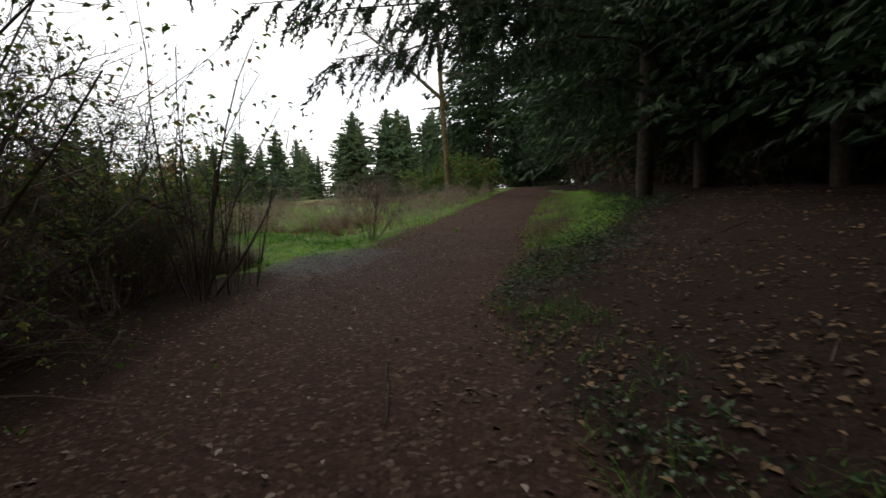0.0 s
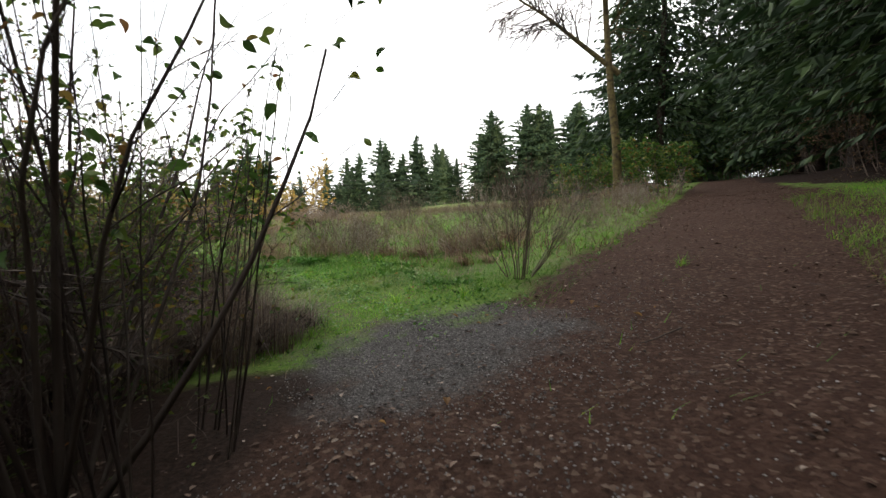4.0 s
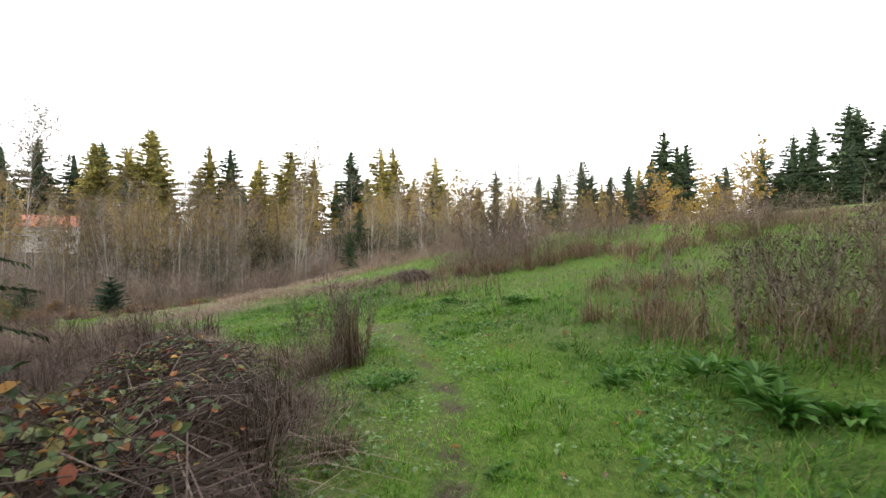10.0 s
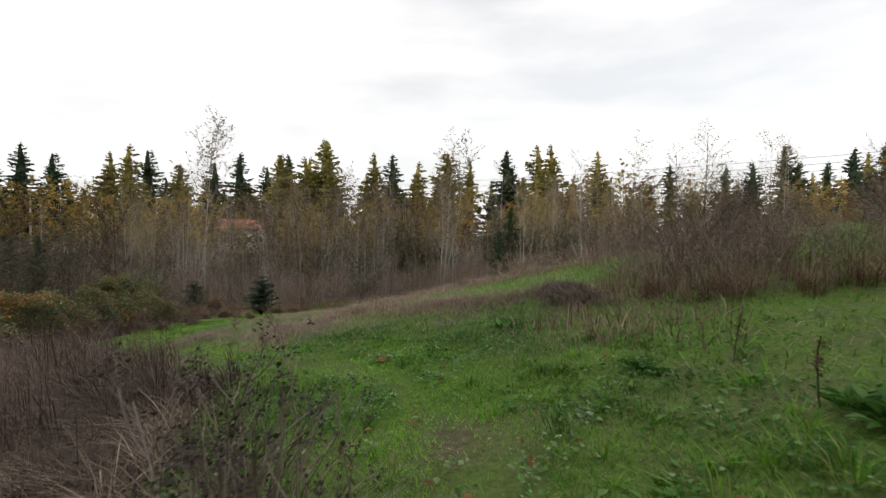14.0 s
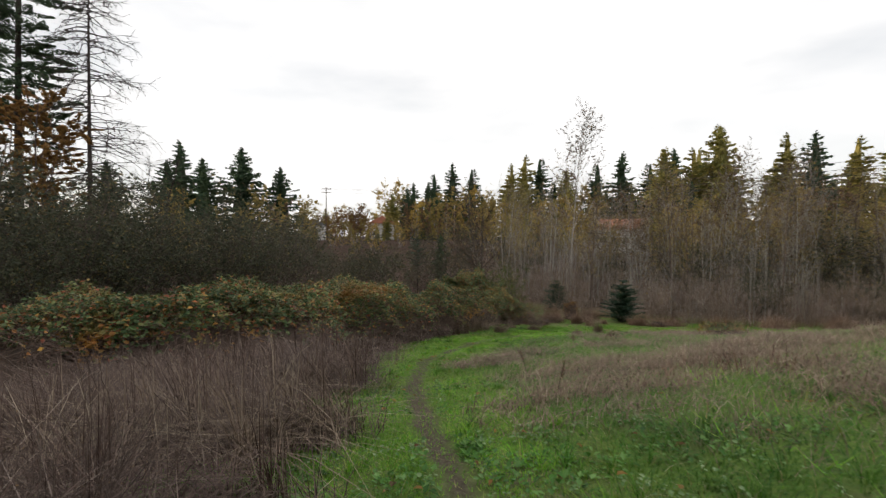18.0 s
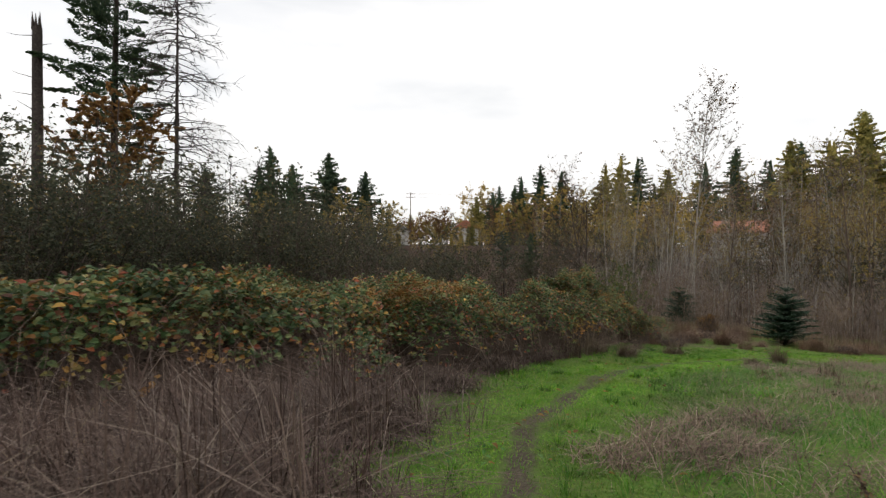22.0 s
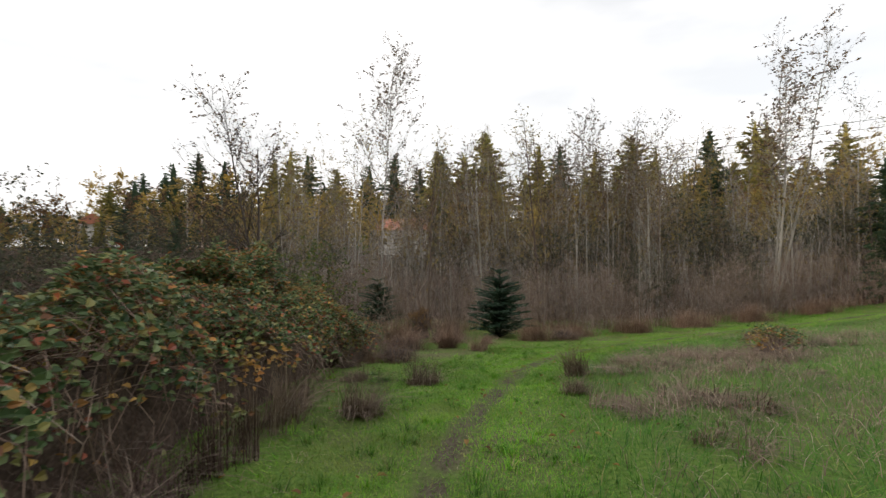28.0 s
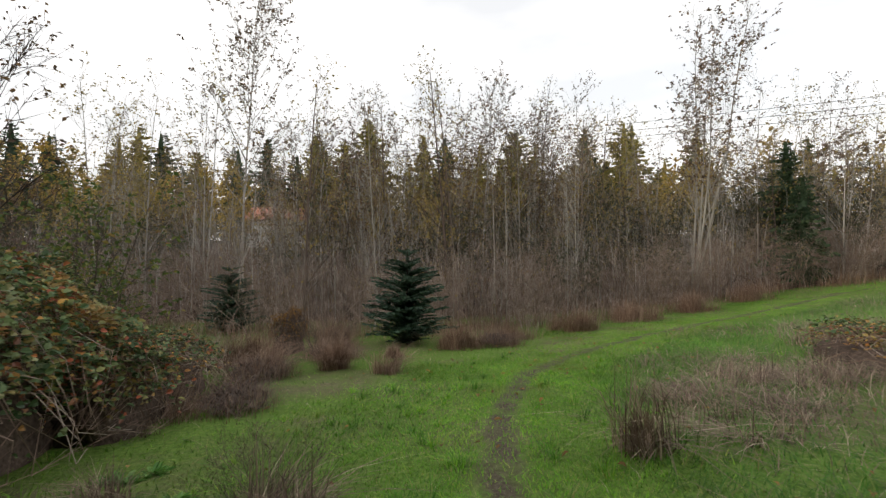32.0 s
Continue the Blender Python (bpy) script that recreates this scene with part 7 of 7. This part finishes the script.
leafless = woody("bare_tree", tl, "bare grey tree with fine drooping twigs beside the dead fir", "tree", "", 2, 17, 0.14, 20, 5.0, 8, 1.3, DEADWOOD, None, 0, spread=0.1, angle=0.8, droop=0.0, clear=0.2, sub=2, base=0.3)
put(leafless, -47.0, -44.5)

# ---------------------------------------------------------------- ground plants
gp = np.random.default_rng(101)


def dock(rng, count, size):
    ob = thing("dock_plant", "low clump of broad bright green dock leaves", "weed", "dock plants in the grass")
    for k in range(4):
        m = count // 4
        cx, cy = rng.normal(0, 0.2 * size, 2)
        b = rng.uniform(0, 6.28, m)
        r = rng.uniform(0.0, 0.12, m) * size
        pts = np.stack([cx + r * np.cos(b), cy + r * np.sin(b), 0.01 + rng.uniform(0, 0.08, m) * size], 1)
        way = np.stack([np.cos(b), np.sin(b), rng.uniform(0.1, 1.3, m)], 1)
        L = size * rng.uniform(0.07, 0.17, m)
        part("leaf_rosette", tri_mesh("leaf_rosette", *leaves(pts, way, L, L * 0.4, flip=np.stack([-np.cos(b), -np.sin(b), np.full(m, 1.2)], 1) + rng.normal(0, 0.4, (m, 3))), DOCK), ob)
    return ob


docks = [dock(gp, 120, 1.0), dock(gp, 170, 1.2), dock(gp, 70, 0.7)]
put(docks[0], -8.1, 16.9)
put(docks[1], -7.5, 16.5, 1.0, 50)
put(docks[2], -3.4, 13.2)
plant_out(docks, [(-3.0, 13.0, 0.8), (-8.9, 16.5, 0.9), (-10.6, 14.85, 0.8), (-9.6, 14.0, 0.9), (-8.2, 12.9, 1.1), (-12.7, 18.8), (-13.0, 18.4, 0.8), (-18.1, 17.8, 0.9), (-14.9, 18.0, 0.6), (-6.0, 15.0, 0.6), (-11.8, 17.4, 0.6), (-5.6, 15.8, 0.7),
                  (-20.4, 13.6, 0.6), (-18.6, 11.9, 0.5), (-38.4, 5.9, 0.6), (-28.3, 11.2, 0.6), (-16.2, 13.8, 0.5), (-21.9, 10.9, 0.5), (-7.7, 12.9, 0.7), (-10.2, 16.8, 0.5), (-15.8, 17.2, 0.5), (-4.3, 14.3, 0.6)], gp)

plant_out(docks, [(-8.2, 14.6, 0.45), (-7.4, 14.5, 0.5), (-6.7, 14.2, 0.4), (-7.9, 15.3, 0.4), (-9.3, 15.6, 0.45), (-6.2, 13.9, 0.4), (-10.9, 16.0, 0.4), (-12.9, 17.0, 0.5), (-13.8, 17.6, 0.45), (-7.2, 13.0, 0.5), (-9.0, 13.4, 0.5), (-14.4, 17.0, 0.4), (-5.3, 13.6, 0.4), (-15.2, 16.6, 0.5), (-4.9, 15.3, 0.6), (-4.4, 15.2, 0.7), (-39.3, 5.3, 0.7), (-6.3, 12.35, 0.75), (-6.9, 12.35, 0.8), (-7.3, 12.5, 0.7), (-5.9, 12.1, 0.6), (-4.9, 11.6, 0.55)], gp)
WEED = "dried brown weed with branching stems and dark seed heads"
weeds = []
for h in (1.0, 1.25, 0.8):
    ob = thing("dried_weed", WEED, "weed", "dried weeds on the slope")
    st = wander(gp, (0, 0, 0), (gp.normal(0, 0.12), gp.normal(0, 0.12), 1), h, 7, 0, 0.06)
    part("stalk", tri_mesh("stalk", *tubes(st[None], np.linspace(0.007, 0.003, 7)[None], 5), UNDERTWIG, True), ob)
    arms, heads = [], []
    for k in range(11):
        c, d = along_path(st, gp.uniform(0.35, 0.97))
        arms.append(wander(gp, c, side_way(gp, d, gp.uniform(0.4, 0.8)), gp.uniform(0.12, 0.38) * h, 4, -0.08, 0.12))
        part("side_stem", tri_mesh("side_stem", *tubes(arms[-1][None], np.linspace(0.003, 0.002, 4)[None], 3), UNDERTWIG), ob)
        heads += [arms[-1][-1] + gp.normal(0, 0.018, 3) for _ in range(9)]
    heads = np.array(heads)
    part("seed_head", tri_mesh("seed_head", *leaves(heads, scatter_dirs(gp, len(heads), 0.7), 0.022, 0.018, fine=False), HAZELBARK), ob, "dark dried seed heads")["kind"] = "stuff"
    hang = np.array([along_path(st, k)[0] for k in gp.uniform(0.1, 0.7, 16)])
    part("withered_leaf", tri_mesh("withered_leaf", *leaves(hang, scatter_dirs(gp, 16, 0.3) + np.array([0, 0, -0.8]), 0.07, 0.025), BROWNLEAF), ob)["kind"] = "stuff"
    weeds.append(ob)
put(weeds[0], -8.7, 17.7)
put(weeds[1], -7.2, 17.1)
put(weeds[2], -6.3, 16.9)
plant_out(weeds, [(-8.3 + gp.normal(0, 1.0), 17.8 + gp.normal(0, 0.5)) for _ in range(26)] + [(-6.4 + gp.normal(0, 0.4), 17.7 + gp.normal(0, 0.3), 0.8) for _ in range(3)] + [(-11.0 + gp.normal(0, 1.0), 19.7 + gp.normal(0, 0.6), 0.5) for _ in range(9)]
          + [(-12.75 + gp.normal(0, 0.4), 14.95 + gp.normal(0, 0.16), 0.9) for _ in range(22)] + [(-18.6 + gp.normal(0, 0.8), 22.2 + gp.normal(0, 0.8), 1.0) for _ in range(9)] + [(-4.6, 16.3, 0.6), (-3.9, 17.6, 0.8), (-13.5, 19.15, 0.5), (-3.2, 18.6)], gp)

# small broad-leaved herbs in the turf, too many to count
n = 42000
q = gp.integers(0, 10, n)
u = gp.uniform(0, 1, n)
bx = TRAIL[q, 0] * (1 - u) + TRAIL[q + 1, 0] * u + gp.normal(0, 2.6, n)
by = TRAIL[q, 1] * (1 - u) + TRAIL[q + 1, 1] * u + gp.normal(0, 2.6, n)
td, ts = beside(TRAIL, bx, by)
kd, ks = beside(TRACK, bx, by)
ok = (td > 0.15) & (kd > track_half(by) + 0.4) & (ripple(bx, by, 0.9, 3.0) + 0.5 * ripple(bx, by, 0.35, 1.0) > gp.uniform(0.0, 0.5, n)) & ~((bx > -9) & (by < 9))
bx, by = bx[ok], by[ok]
size = gp.uniform(0.03, 0.09, len(bx))
stuff("clover_and_herbs", leaves(np.stack([bx, by, land(bx, by) + 0.02], 1), scatter_dirs(gp, len(bx), 0.3) + np.array([0, 0, 0.35]), size, size * 0.6, fine=False), DOCK, "small broad-leaved herbs growing in the turf", "herbs")

CLOVER = material("pale_clover_leaf", [(0, (0.09, 0.19, 0.05)), (0.6, (0.17, 0.29, 0.1)), (1, (0.3, 0.4, 0.2))], 0.5, thin=0.25, scale=12)
n = 26000
q = gp.integers(0, 9, n)
u = gp.uniform(0, 1, n)
bx = TRAIL[q, 0] * (1 - u) + TRAIL[q + 1, 0] * u + gp.normal(0, 1.3, n)
by = TRAIL[q, 1] * (1 - u) + TRAIL[q + 1, 1] * u + gp.normal(0, 1.3, n)
td, ts = beside(TRAIL, bx, by)
kd, ks = beside(TRACK, bx, by)
ok = (td > 0.12) & (kd > track_half(by) + 0.4) & (ripple(bx, by, 0.45, 1.0) + 0.6 * ripple(bx, by, 0.18, 2.0) > gp.uniform(0.1, 0.7, n)) & ~((bx > -9) & (by < 9.8))
bx, by = bx[ok], by[ok]
size = gp.uniform(0.02, 0.055, len(bx))
stuff("clover_patches", leaves(np.stack([bx, by, land(bx, by) + gp.uniform(0.03, 0.07, len(bx))], 1), scatter_dirs(gp, len(bx), 0.25), size, size * 0.75, flip=gp.normal(0, 0.3, (len(bx), 3)) + np.array([0, 0, 1.0]), fold=0.1), CLOVER, "patches of pale green clover and herbs beside the trail", "herbs")
wilt = thing("withered_dock", "collapsed red-brown withered dock leaves on the grass", "weed")
for k in range(9):
    b = 0.7 * k + gp.normal(0, 0.2)
    part("leaf", tri_mesh("leaf", *leaves(np.array([[0.02 * math.cos(b), 0.02 * math.sin(b), 0.03]]), np.array([[math.cos(b), math.sin(b), gp.uniform(0.0, 0.5)]]), np.array([gp.uniform(0.12, 0.2)]), np.array([0.07]), fine=2), RUSTLEAF), wilt)
put(wilt, -17.8, 15.71)

# ivy on the bank
n = 30000
bx, by = spots_in(n, 0.2, 6.0, 1.8, 15.5, gp)
kd, ks = beside(TRACK, bx, by)
off = np.abs(bx - np.where(by > 5.2, ivy_line(by), 1.1))
ok = (kd > track_half(by) + 0.1) & (ripple(bx, by, 1.2, 5.0) + 0.4 * ripple(bx, by, 0.3) > gp.uniform(-0.9, 0.3, n) + np.clip(off - 0.45, 0, 2) * 1.5 + 1.05 * (by < 5.2))
bx, by = bx[ok], by[ok]
size = gp.uniform(0.028, 0.058, len(bx))
stuff("ivy_carpet", leaves(np.stack([bx, by, floor_at(bx, by) + gp.uniform(0.03, 0.16, len(bx))], 1), scatter_dirs(gp, len(bx), 0.3), size, size * 0.9, flip=gp.normal(0, 0.4, (len(bx), 3)) + np.array([0, 0, 1.0])), IVY, "ivy and low green leaves covering the bank", "ivy")
n = 26000
bx, by = spots_in(n, 0.2, 5.4, 4.6, 20.0, gp)
kd, ks = beside(TRACK, bx, by)
ok = (ks < 0) & (kd > track_half(by) + 0.1 * ripple(bx, by, 0.4)) & (bx < ivy_line(by) + 0.2) & (gp.uniform(0, 1, n) < np.clip((by - 7.6) / 2, 0.05, 1) * (0.55 + 0.5 * ripple(bx, by, 0.7, 1.0)))
bx, by = bx[ok], by[ok]
stuff("verge_grass", blades(np.stack([bx, by, floor_at(bx, by) - 0.01], 1), gp.uniform(0.1, 0.3, len(bx)), gp.uniform(0.003, 0.007, len(bx)), gp.uniform(0, 6.28, len(bx)), gp.uniform(0.5, 1.6, len(bx)), 3), GRASS, "longer green grass on the verge of the track", "grass")

# fallen leaves on track and wood floor
n = 26000
bx, by = spots_in(n, -8, 8, -4, 24, gp)
kd, ks = beside(TRACK, bx, by)
w = np.where(kd < track_half(by) + 0.9 * (by > 10.5), 0.55 + 0.35 * ripple(bx, by, 0.8), np.where((ks < 0) | (by < 9.3), 0.4, 0.12))
ok = gp.uniform(0, 1, n) < np.where(np.abs(kd - track_half(by)) < 0.5, 0.95, w)
bx, by = bx[ok], by[ok]
size = gp.uniform(0.02, 0.065, len(bx))
stuff("fallen_leaves", leaves(np.stack([bx, by, floor_at(bx, by) + gp.uniform(0.0, 0.02, len(bx))], 1), scatter_dirs(gp, len(bx), 0.12), size, size * 0.65, flip=gp.normal(0, 0.22, (len(bx), 3)) + np.array([0, 0, 1.0]), fold=0.1), LITTER, "brown fallen leaves strewn over the track", "fallen leaves")
n = 600
q = gp.integers(0, len(TRAIL) - 1, n)
u = gp.uniform(0, 1, n)
bx = TRAIL[q, 0] * (1 - u) + TRAIL[q + 1, 0] * u + gp.normal(0, 2.2, n)
by = TRAIL[q, 1] * (1 - u) + TRAIL[q + 1, 1] * u + gp.normal(0, 2.2, n)
size = gp.uniform(0.04, 0.1, n)
stuff("stray_leaves", leaves(np.stack([bx, by, land(bx, by) + 0.04], 1), scatter_dirs(gp, n, 0.3), size, size * 0.65), RUSTLEAF, "stray orange-brown leaves lying in the grass", "fallen leaves")

# dead leaves, twigs and thin grass on the bank under the wood
bk = np.random.default_rng(93)
n = 16000
bx, by = spots_in(n, 0.3, 7.5, -1.5, 12.0, bk)
kd, ks = beside(TRACK, bx, by)
past = kd - track_half(by)
ok = (ks < 0) & (past > -0.1) & (bk.uniform(0, 1, n) < np.clip(0.75 - past / 7 + 0.5 * ripple(bx, by, 0.7), 0.1, 1))
bx, by = bx[ok], by[ok]
size = bk.uniform(0.03, 0.085, len(bx))
stuff("bank_leaf_litter", leaves(np.stack([bx, by, floor_at(bx, by) + bk.uniform(0.005, 0.03, len(bx))], 1), scatter_dirs(bk, len(bx), 0.25), size, size * 0.6, flip=bk.normal(0, 0.4, (len(bx), 3)) + np.array([0, 0, 1.0]), fold=0.15), BROWNLEAF, "dark brown dead leaves on the bank under the conifers", "fallen leaves")
fallen = []
for _ in range(170):
    x, y = bk.uniform(1.0, 7.0), bk.uniform(-1.0, 11.0)
    b = bk.uniform(0, 6.28)
    ln = bk.uniform(0.1, 0.4)
    t2 = np.linspace(0, 1, 4)
    qx, qy = x + ln * t2 * math.cos(b), y + ln * t2 * math.sin(b)
    fallen.append(np.stack([qx, qy, floor_at(qx, qy) + 0.015 + bk.uniform(0, 0.05) * t2], 1))
stuff("fallen_twigs", tubes(np.array(fallen), np.tile(np.linspace(0.003, 0.0015, 4), (len(fallen), 1))), BRUSHWOOD, "thin fallen twigs scattered on the bank", "twigs")
n = 30000
bx, by = spots_in(n, -0.5, 3.0, -0.5, 9.5, bk)
kd, ks = beside(TRACK, bx, by)
past = kd - track_half(by)
ok = (ks < 0) & (past > 0.0) & (past < 0.9) & (bk.uniform(0, 1, n) < np.clip(0.15 + 0.9 * ripple(bx, by, 0.5, 1.3) + 0.3 * ripple(bx, by, 0.2), 0, 1))
bx, by = bx[ok], by[ok]
n = len(bx)
stuff("verge_grass", blades(np.stack([bx, by, floor_at(bx, by) - 0.01], 1), bk.uniform(0.06, 0.2, n), bk.uniform(0.004, 0.009, n), bk.uniform(0, 6.28, n), bk.uniform(0.4, 1.6, n), 2), ROUGH, "thin dark grass along the track's verge", "grass")

# gravel at the junction
n = 9000
bx, by = gp.normal(-2.2, 1.1, n), gp.normal(9.9, 1.6, n)
kd, ks = beside(TRACK, bx, by)
ok = (np.hypot((bx + 2.5) / 1.4, (by - 10.2) / 1.5) < 1.0) | (kd < track_half(by))
bx, by = bx[ok], by[ok]
m = len(bx)
oct_v = np.array([(1, 0, 0), (0, 1, 0), (-1, 0, 0), (0, -1, 0), (0, 0, 0.7), (0, 0, -0.7)])
oct_f = np.array([(0, 1, 4), (1, 2, 4), (2, 3, 4), (3, 0, 4), (1, 0, 5), (2, 1, 5), (3, 2, 5), (0, 3, 5)])
v = np.stack([bx, by, floor_at(bx, by) + 0.003], 1)[:, None] + oct_v[None] * gp.uniform(0.004, 0.013, (m, 1, 1)) * gp.uniform(0.6, 1.3, (m, 6, 1))
stuff("gravel", (v.reshape(-1, 3), (oct_f[None] + (np.arange(m) * 6)[:, None, None]).reshape(-1, 3)), STONE, "loose grey gravel where the trail leaves the track", "gravel")

# fallen sticks on the wood floor
for i in range(46):
    x, y = gp.uniform(-5.5, 7), gp.uniform(0, 13)
    if abs(x + 0.6) < 2.6 and (y < 4 or gp.uniform() < 0.75):
        continue
    a, ln = gp.uniform(0, 6.28), gp.uniform(0.3, 1.1)
    st = wander(gp, (0, 0, 0.012), (math.cos(a), math.sin(a), 0), ln, 5, 0, 0.12)
    st[:, 2] = floor_at(x + st[:, 0], y + st[:, 1]) - floor_at(x, y) + 0.008
    ob = tagged(new("fallen_stick", tri_mesh("fallen_stick", *tubes(st[None], np.linspace(0.009, 0.004, 5)[None], 5), DEADWOOD, True)), "thin fallen stick on the leaf litter", "stick", "fallen sticks")
    ob.matrix_basis = Matrix.Translation((x, y, float(floor_at(x, y))))

st = wander(gp, (0, 0, 0.02), (0.14, -1.0, 0), 1.0, 5, 0, 0.04)
st[:, 2] = land(-0.48 + st[:, 0], 4.0 + st[:, 1]) - land(-0.48, 4.0) + 0.01
ob = tagged(new("fallen_stick", tri_mesh("fallen_stick", *tubes(st[None], np.linspace(0.014, 0.008, 5)[None], 6), DARKBARK, True)), "dark fallen stick lying along the track", "stick", "fallen sticks")
ob.matrix_basis = Matrix.Translation(at(-0.48, 4.0))

# dried seed stalks
for x, y, h in ((-6.3, 19.8, 0.7), (-23.1, 13.3, 0.55), (-24.6, 12.2, 0.5), (-14.6, 18.6, 0.5), (-41.5, 14.2, 0.5), (-13.4, 18.2, 0.6)):
    ob = thing("seed_stalk", "dark dried seed stalk standing in the meadow", "weed", "dried seed stalks")
    st = wander(gp, (0, 0, 0), (gp.normal(0, 0.2), gp.normal(0, 0.2), 1), h, 7, 0, 0.06)
    part("stalk", tri_mesh("stalk", *tubes(st[None], np.linspace(0.007, 0.004, 7)[None], 5), TWIG, True), ob)
    c = np.array([along_path(st, s)[0] for s in gp.uniform(0.45, 1, 60)]) + gp.normal(0, 0.012, (60, 3))
    part("seed_head", tri_mesh("seed_head", *leaves(c, scatter_dirs(gp, 60, 0.8), 0.03, 0.02, fine=False), BROWNLEAF), ob)
    put(ob, x, y, 1.0, 0, 0.01)

# ---------------------------------------------------------------- houses, poles and wires far off
def box(x0, x1, y0, y1, z0, z1):
    v = np.array([(x, y, z) for x in (x0, x1) for y in (y0, y1) for z in (z0, z1)], float)
    q = np.array([(0, 1, 3, 2), (4, 6, 7, 5), (0, 4, 5, 1), (2, 3, 7, 6), (0, 2, 6, 4), (1, 5, 7, 3)])
    return v, np.concatenate([q[:, [0, 1, 2]], q[:, [0, 2, 3]]])


def house(x, y, turn, w, d, h, roof, label):
    ob = thing("house", label, "house", "distant houses")
    part("wall", tri_mesh("wall", *box(-w / 2, w / 2, -d / 2, d / 2, 0, h), WALLPAINT), ob)
    e, r = 0.5, d * 0.32
    v = np.array([(-w / 2 - e, -d / 2 - e, h), (w / 2 + e, -d / 2 - e, h), (w / 2 + e, d / 2 + e, h), (-w / 2 - e, d / 2 + e, h), (-w / 2 - e, 0, h + r), (w / 2 + e, 0, h + r)])
    part("roof", tri_mesh("roof", v, [(0, 1, 5), (0, 5, 4), (2, 3, 4), (2, 4, 5), (0, 4, 3), (1, 2, 5), (0, 3, 2), (0, 2, 1)], roof), ob)
    for i in range(4):
        cx = -w / 2 + w * (i + 0.5) / 4
        for s in (-1, 1):
            win = part("window", tri_mesh("window", *box(cx - 0.6, cx + 0.6, s * d / 2 - 0.06, s * d / 2 + 0.06, h * 0.45, h * 0.45 + 1.2), WALLPAINT), ob)
            part("pane", tri_mesh("pane", *box(cx - 0.5, cx + 0.5, s * d / 2 - 0.08, s * d / 2 + 0.08, h * 0.45 + 0.1, h * 0.45 + 1.1), GLASS), win)
    put(ob, x, y, 1, turn, 0.3)


house(-122, -9, 100, 9, 7, 5.0, ROOFTILE, "low house with a red roof behind the thicket")
house(-129, -79, 40, 9, 7, 5.0, ROOFTILE, "house with a red roof among distant trees")
house(-117, -94, 45, 6, 6, 4.5, GREYROOF, "white house with a grey roof among distant trees")


def pole(x, y, h, r, arms, mat, label):
    ob = thing("utility_pole", label, "utility pole")
    part("post", tri_mesh("post", *tubes(np.array([[(0, 0, 0), (0, 0, h)]], float), np.array([[r, r * 0.7]]), 8), mat, True), ob)
    for k in range(arms):
        z = h - 0.6 - 1.1 * k
        part("crossarm", tri_mesh("crossarm", *box(-1.5, 1.5, -0.08, 0.08, z, z + 0.16), mat), ob)
        for s in (-1.3, -0.5, 0.5, 1.3):
            part("insulator", tri_mesh("insulator", *tubes(np.array([[(s, 0, z + 0.16), (s, 0, z + 0.42)]], float), np.array([[0.06, 0.04]]), 6), WALLPAINT), ob)
    return put(ob, x, y, 1, 135)


pole(-128, -101, 16.5, 0.19, 2, POLEWOOD, "wooden utility pole with two crossarms")
pole(-118, -47, 9.0, 0.22, 0, PALEPOST, "short pale wooden pole")
pole(-170, 44, 20.0, 0.19, 2, POLEWOOD, "wooden utility pole with two crossarms")
for k, (dz, off) in enumerate(((16.0, -1.2), (16.0, 1.2), (14.9, 0.0))):
    a, b = np.array(at(-128, -101)) + (off, off, dz), np.array(at(-170, 44)) + (off, off, dz + 3.5)
    s = np.linspace(0, 1, 24)[:, None]
    w = a * (1 - s) + b * s
    w[:, 2] -= 3.0 * 4 * (s * (1 - s))[:, 0]
    tagged(new("power_line", tri_mesh("power_line", *tubes(w[None], np.full((1, 24), 0.02), 4), WIRE)), "thin black overhead power line", "power line", "overhead wires")

# a nearer line over the north-western thicket
pole(-84.0, 6.0, 9.6, 0.15, 1, POLEWOOD, "wooden utility pole with one crossarm")
pole(-26.5, 105.5, 10.4, 0.15, 1, POLEWOOD, "wooden utility pole with one crossarm")
for off, z0, z1 in ((-1.2, 10.1, 9.2), (0.0, 9.2, 8.4), (1.2, 8.4, 7.6)):
    a, b = np.array((-84.0 + off, 6.0 - 0.5 * off, z0 - 0.9)), np.array((-26.5 + off, 105.5 - 0.5 * off, z1 + 4.6))
    s = np.linspace(0, 1, 30)[:, None]
    w = a * (1 - s) + b * s
    w[:, 2] -= 1.4 * 4 * (s * (1 - s))[:, 0]
    tagged(new("power_line", tri_mesh("power_line", *tubes(w[None], np.full((1, 30), 0.02), 4), WIRE)), "thin black overhead power line", "power line", "overhead wires")
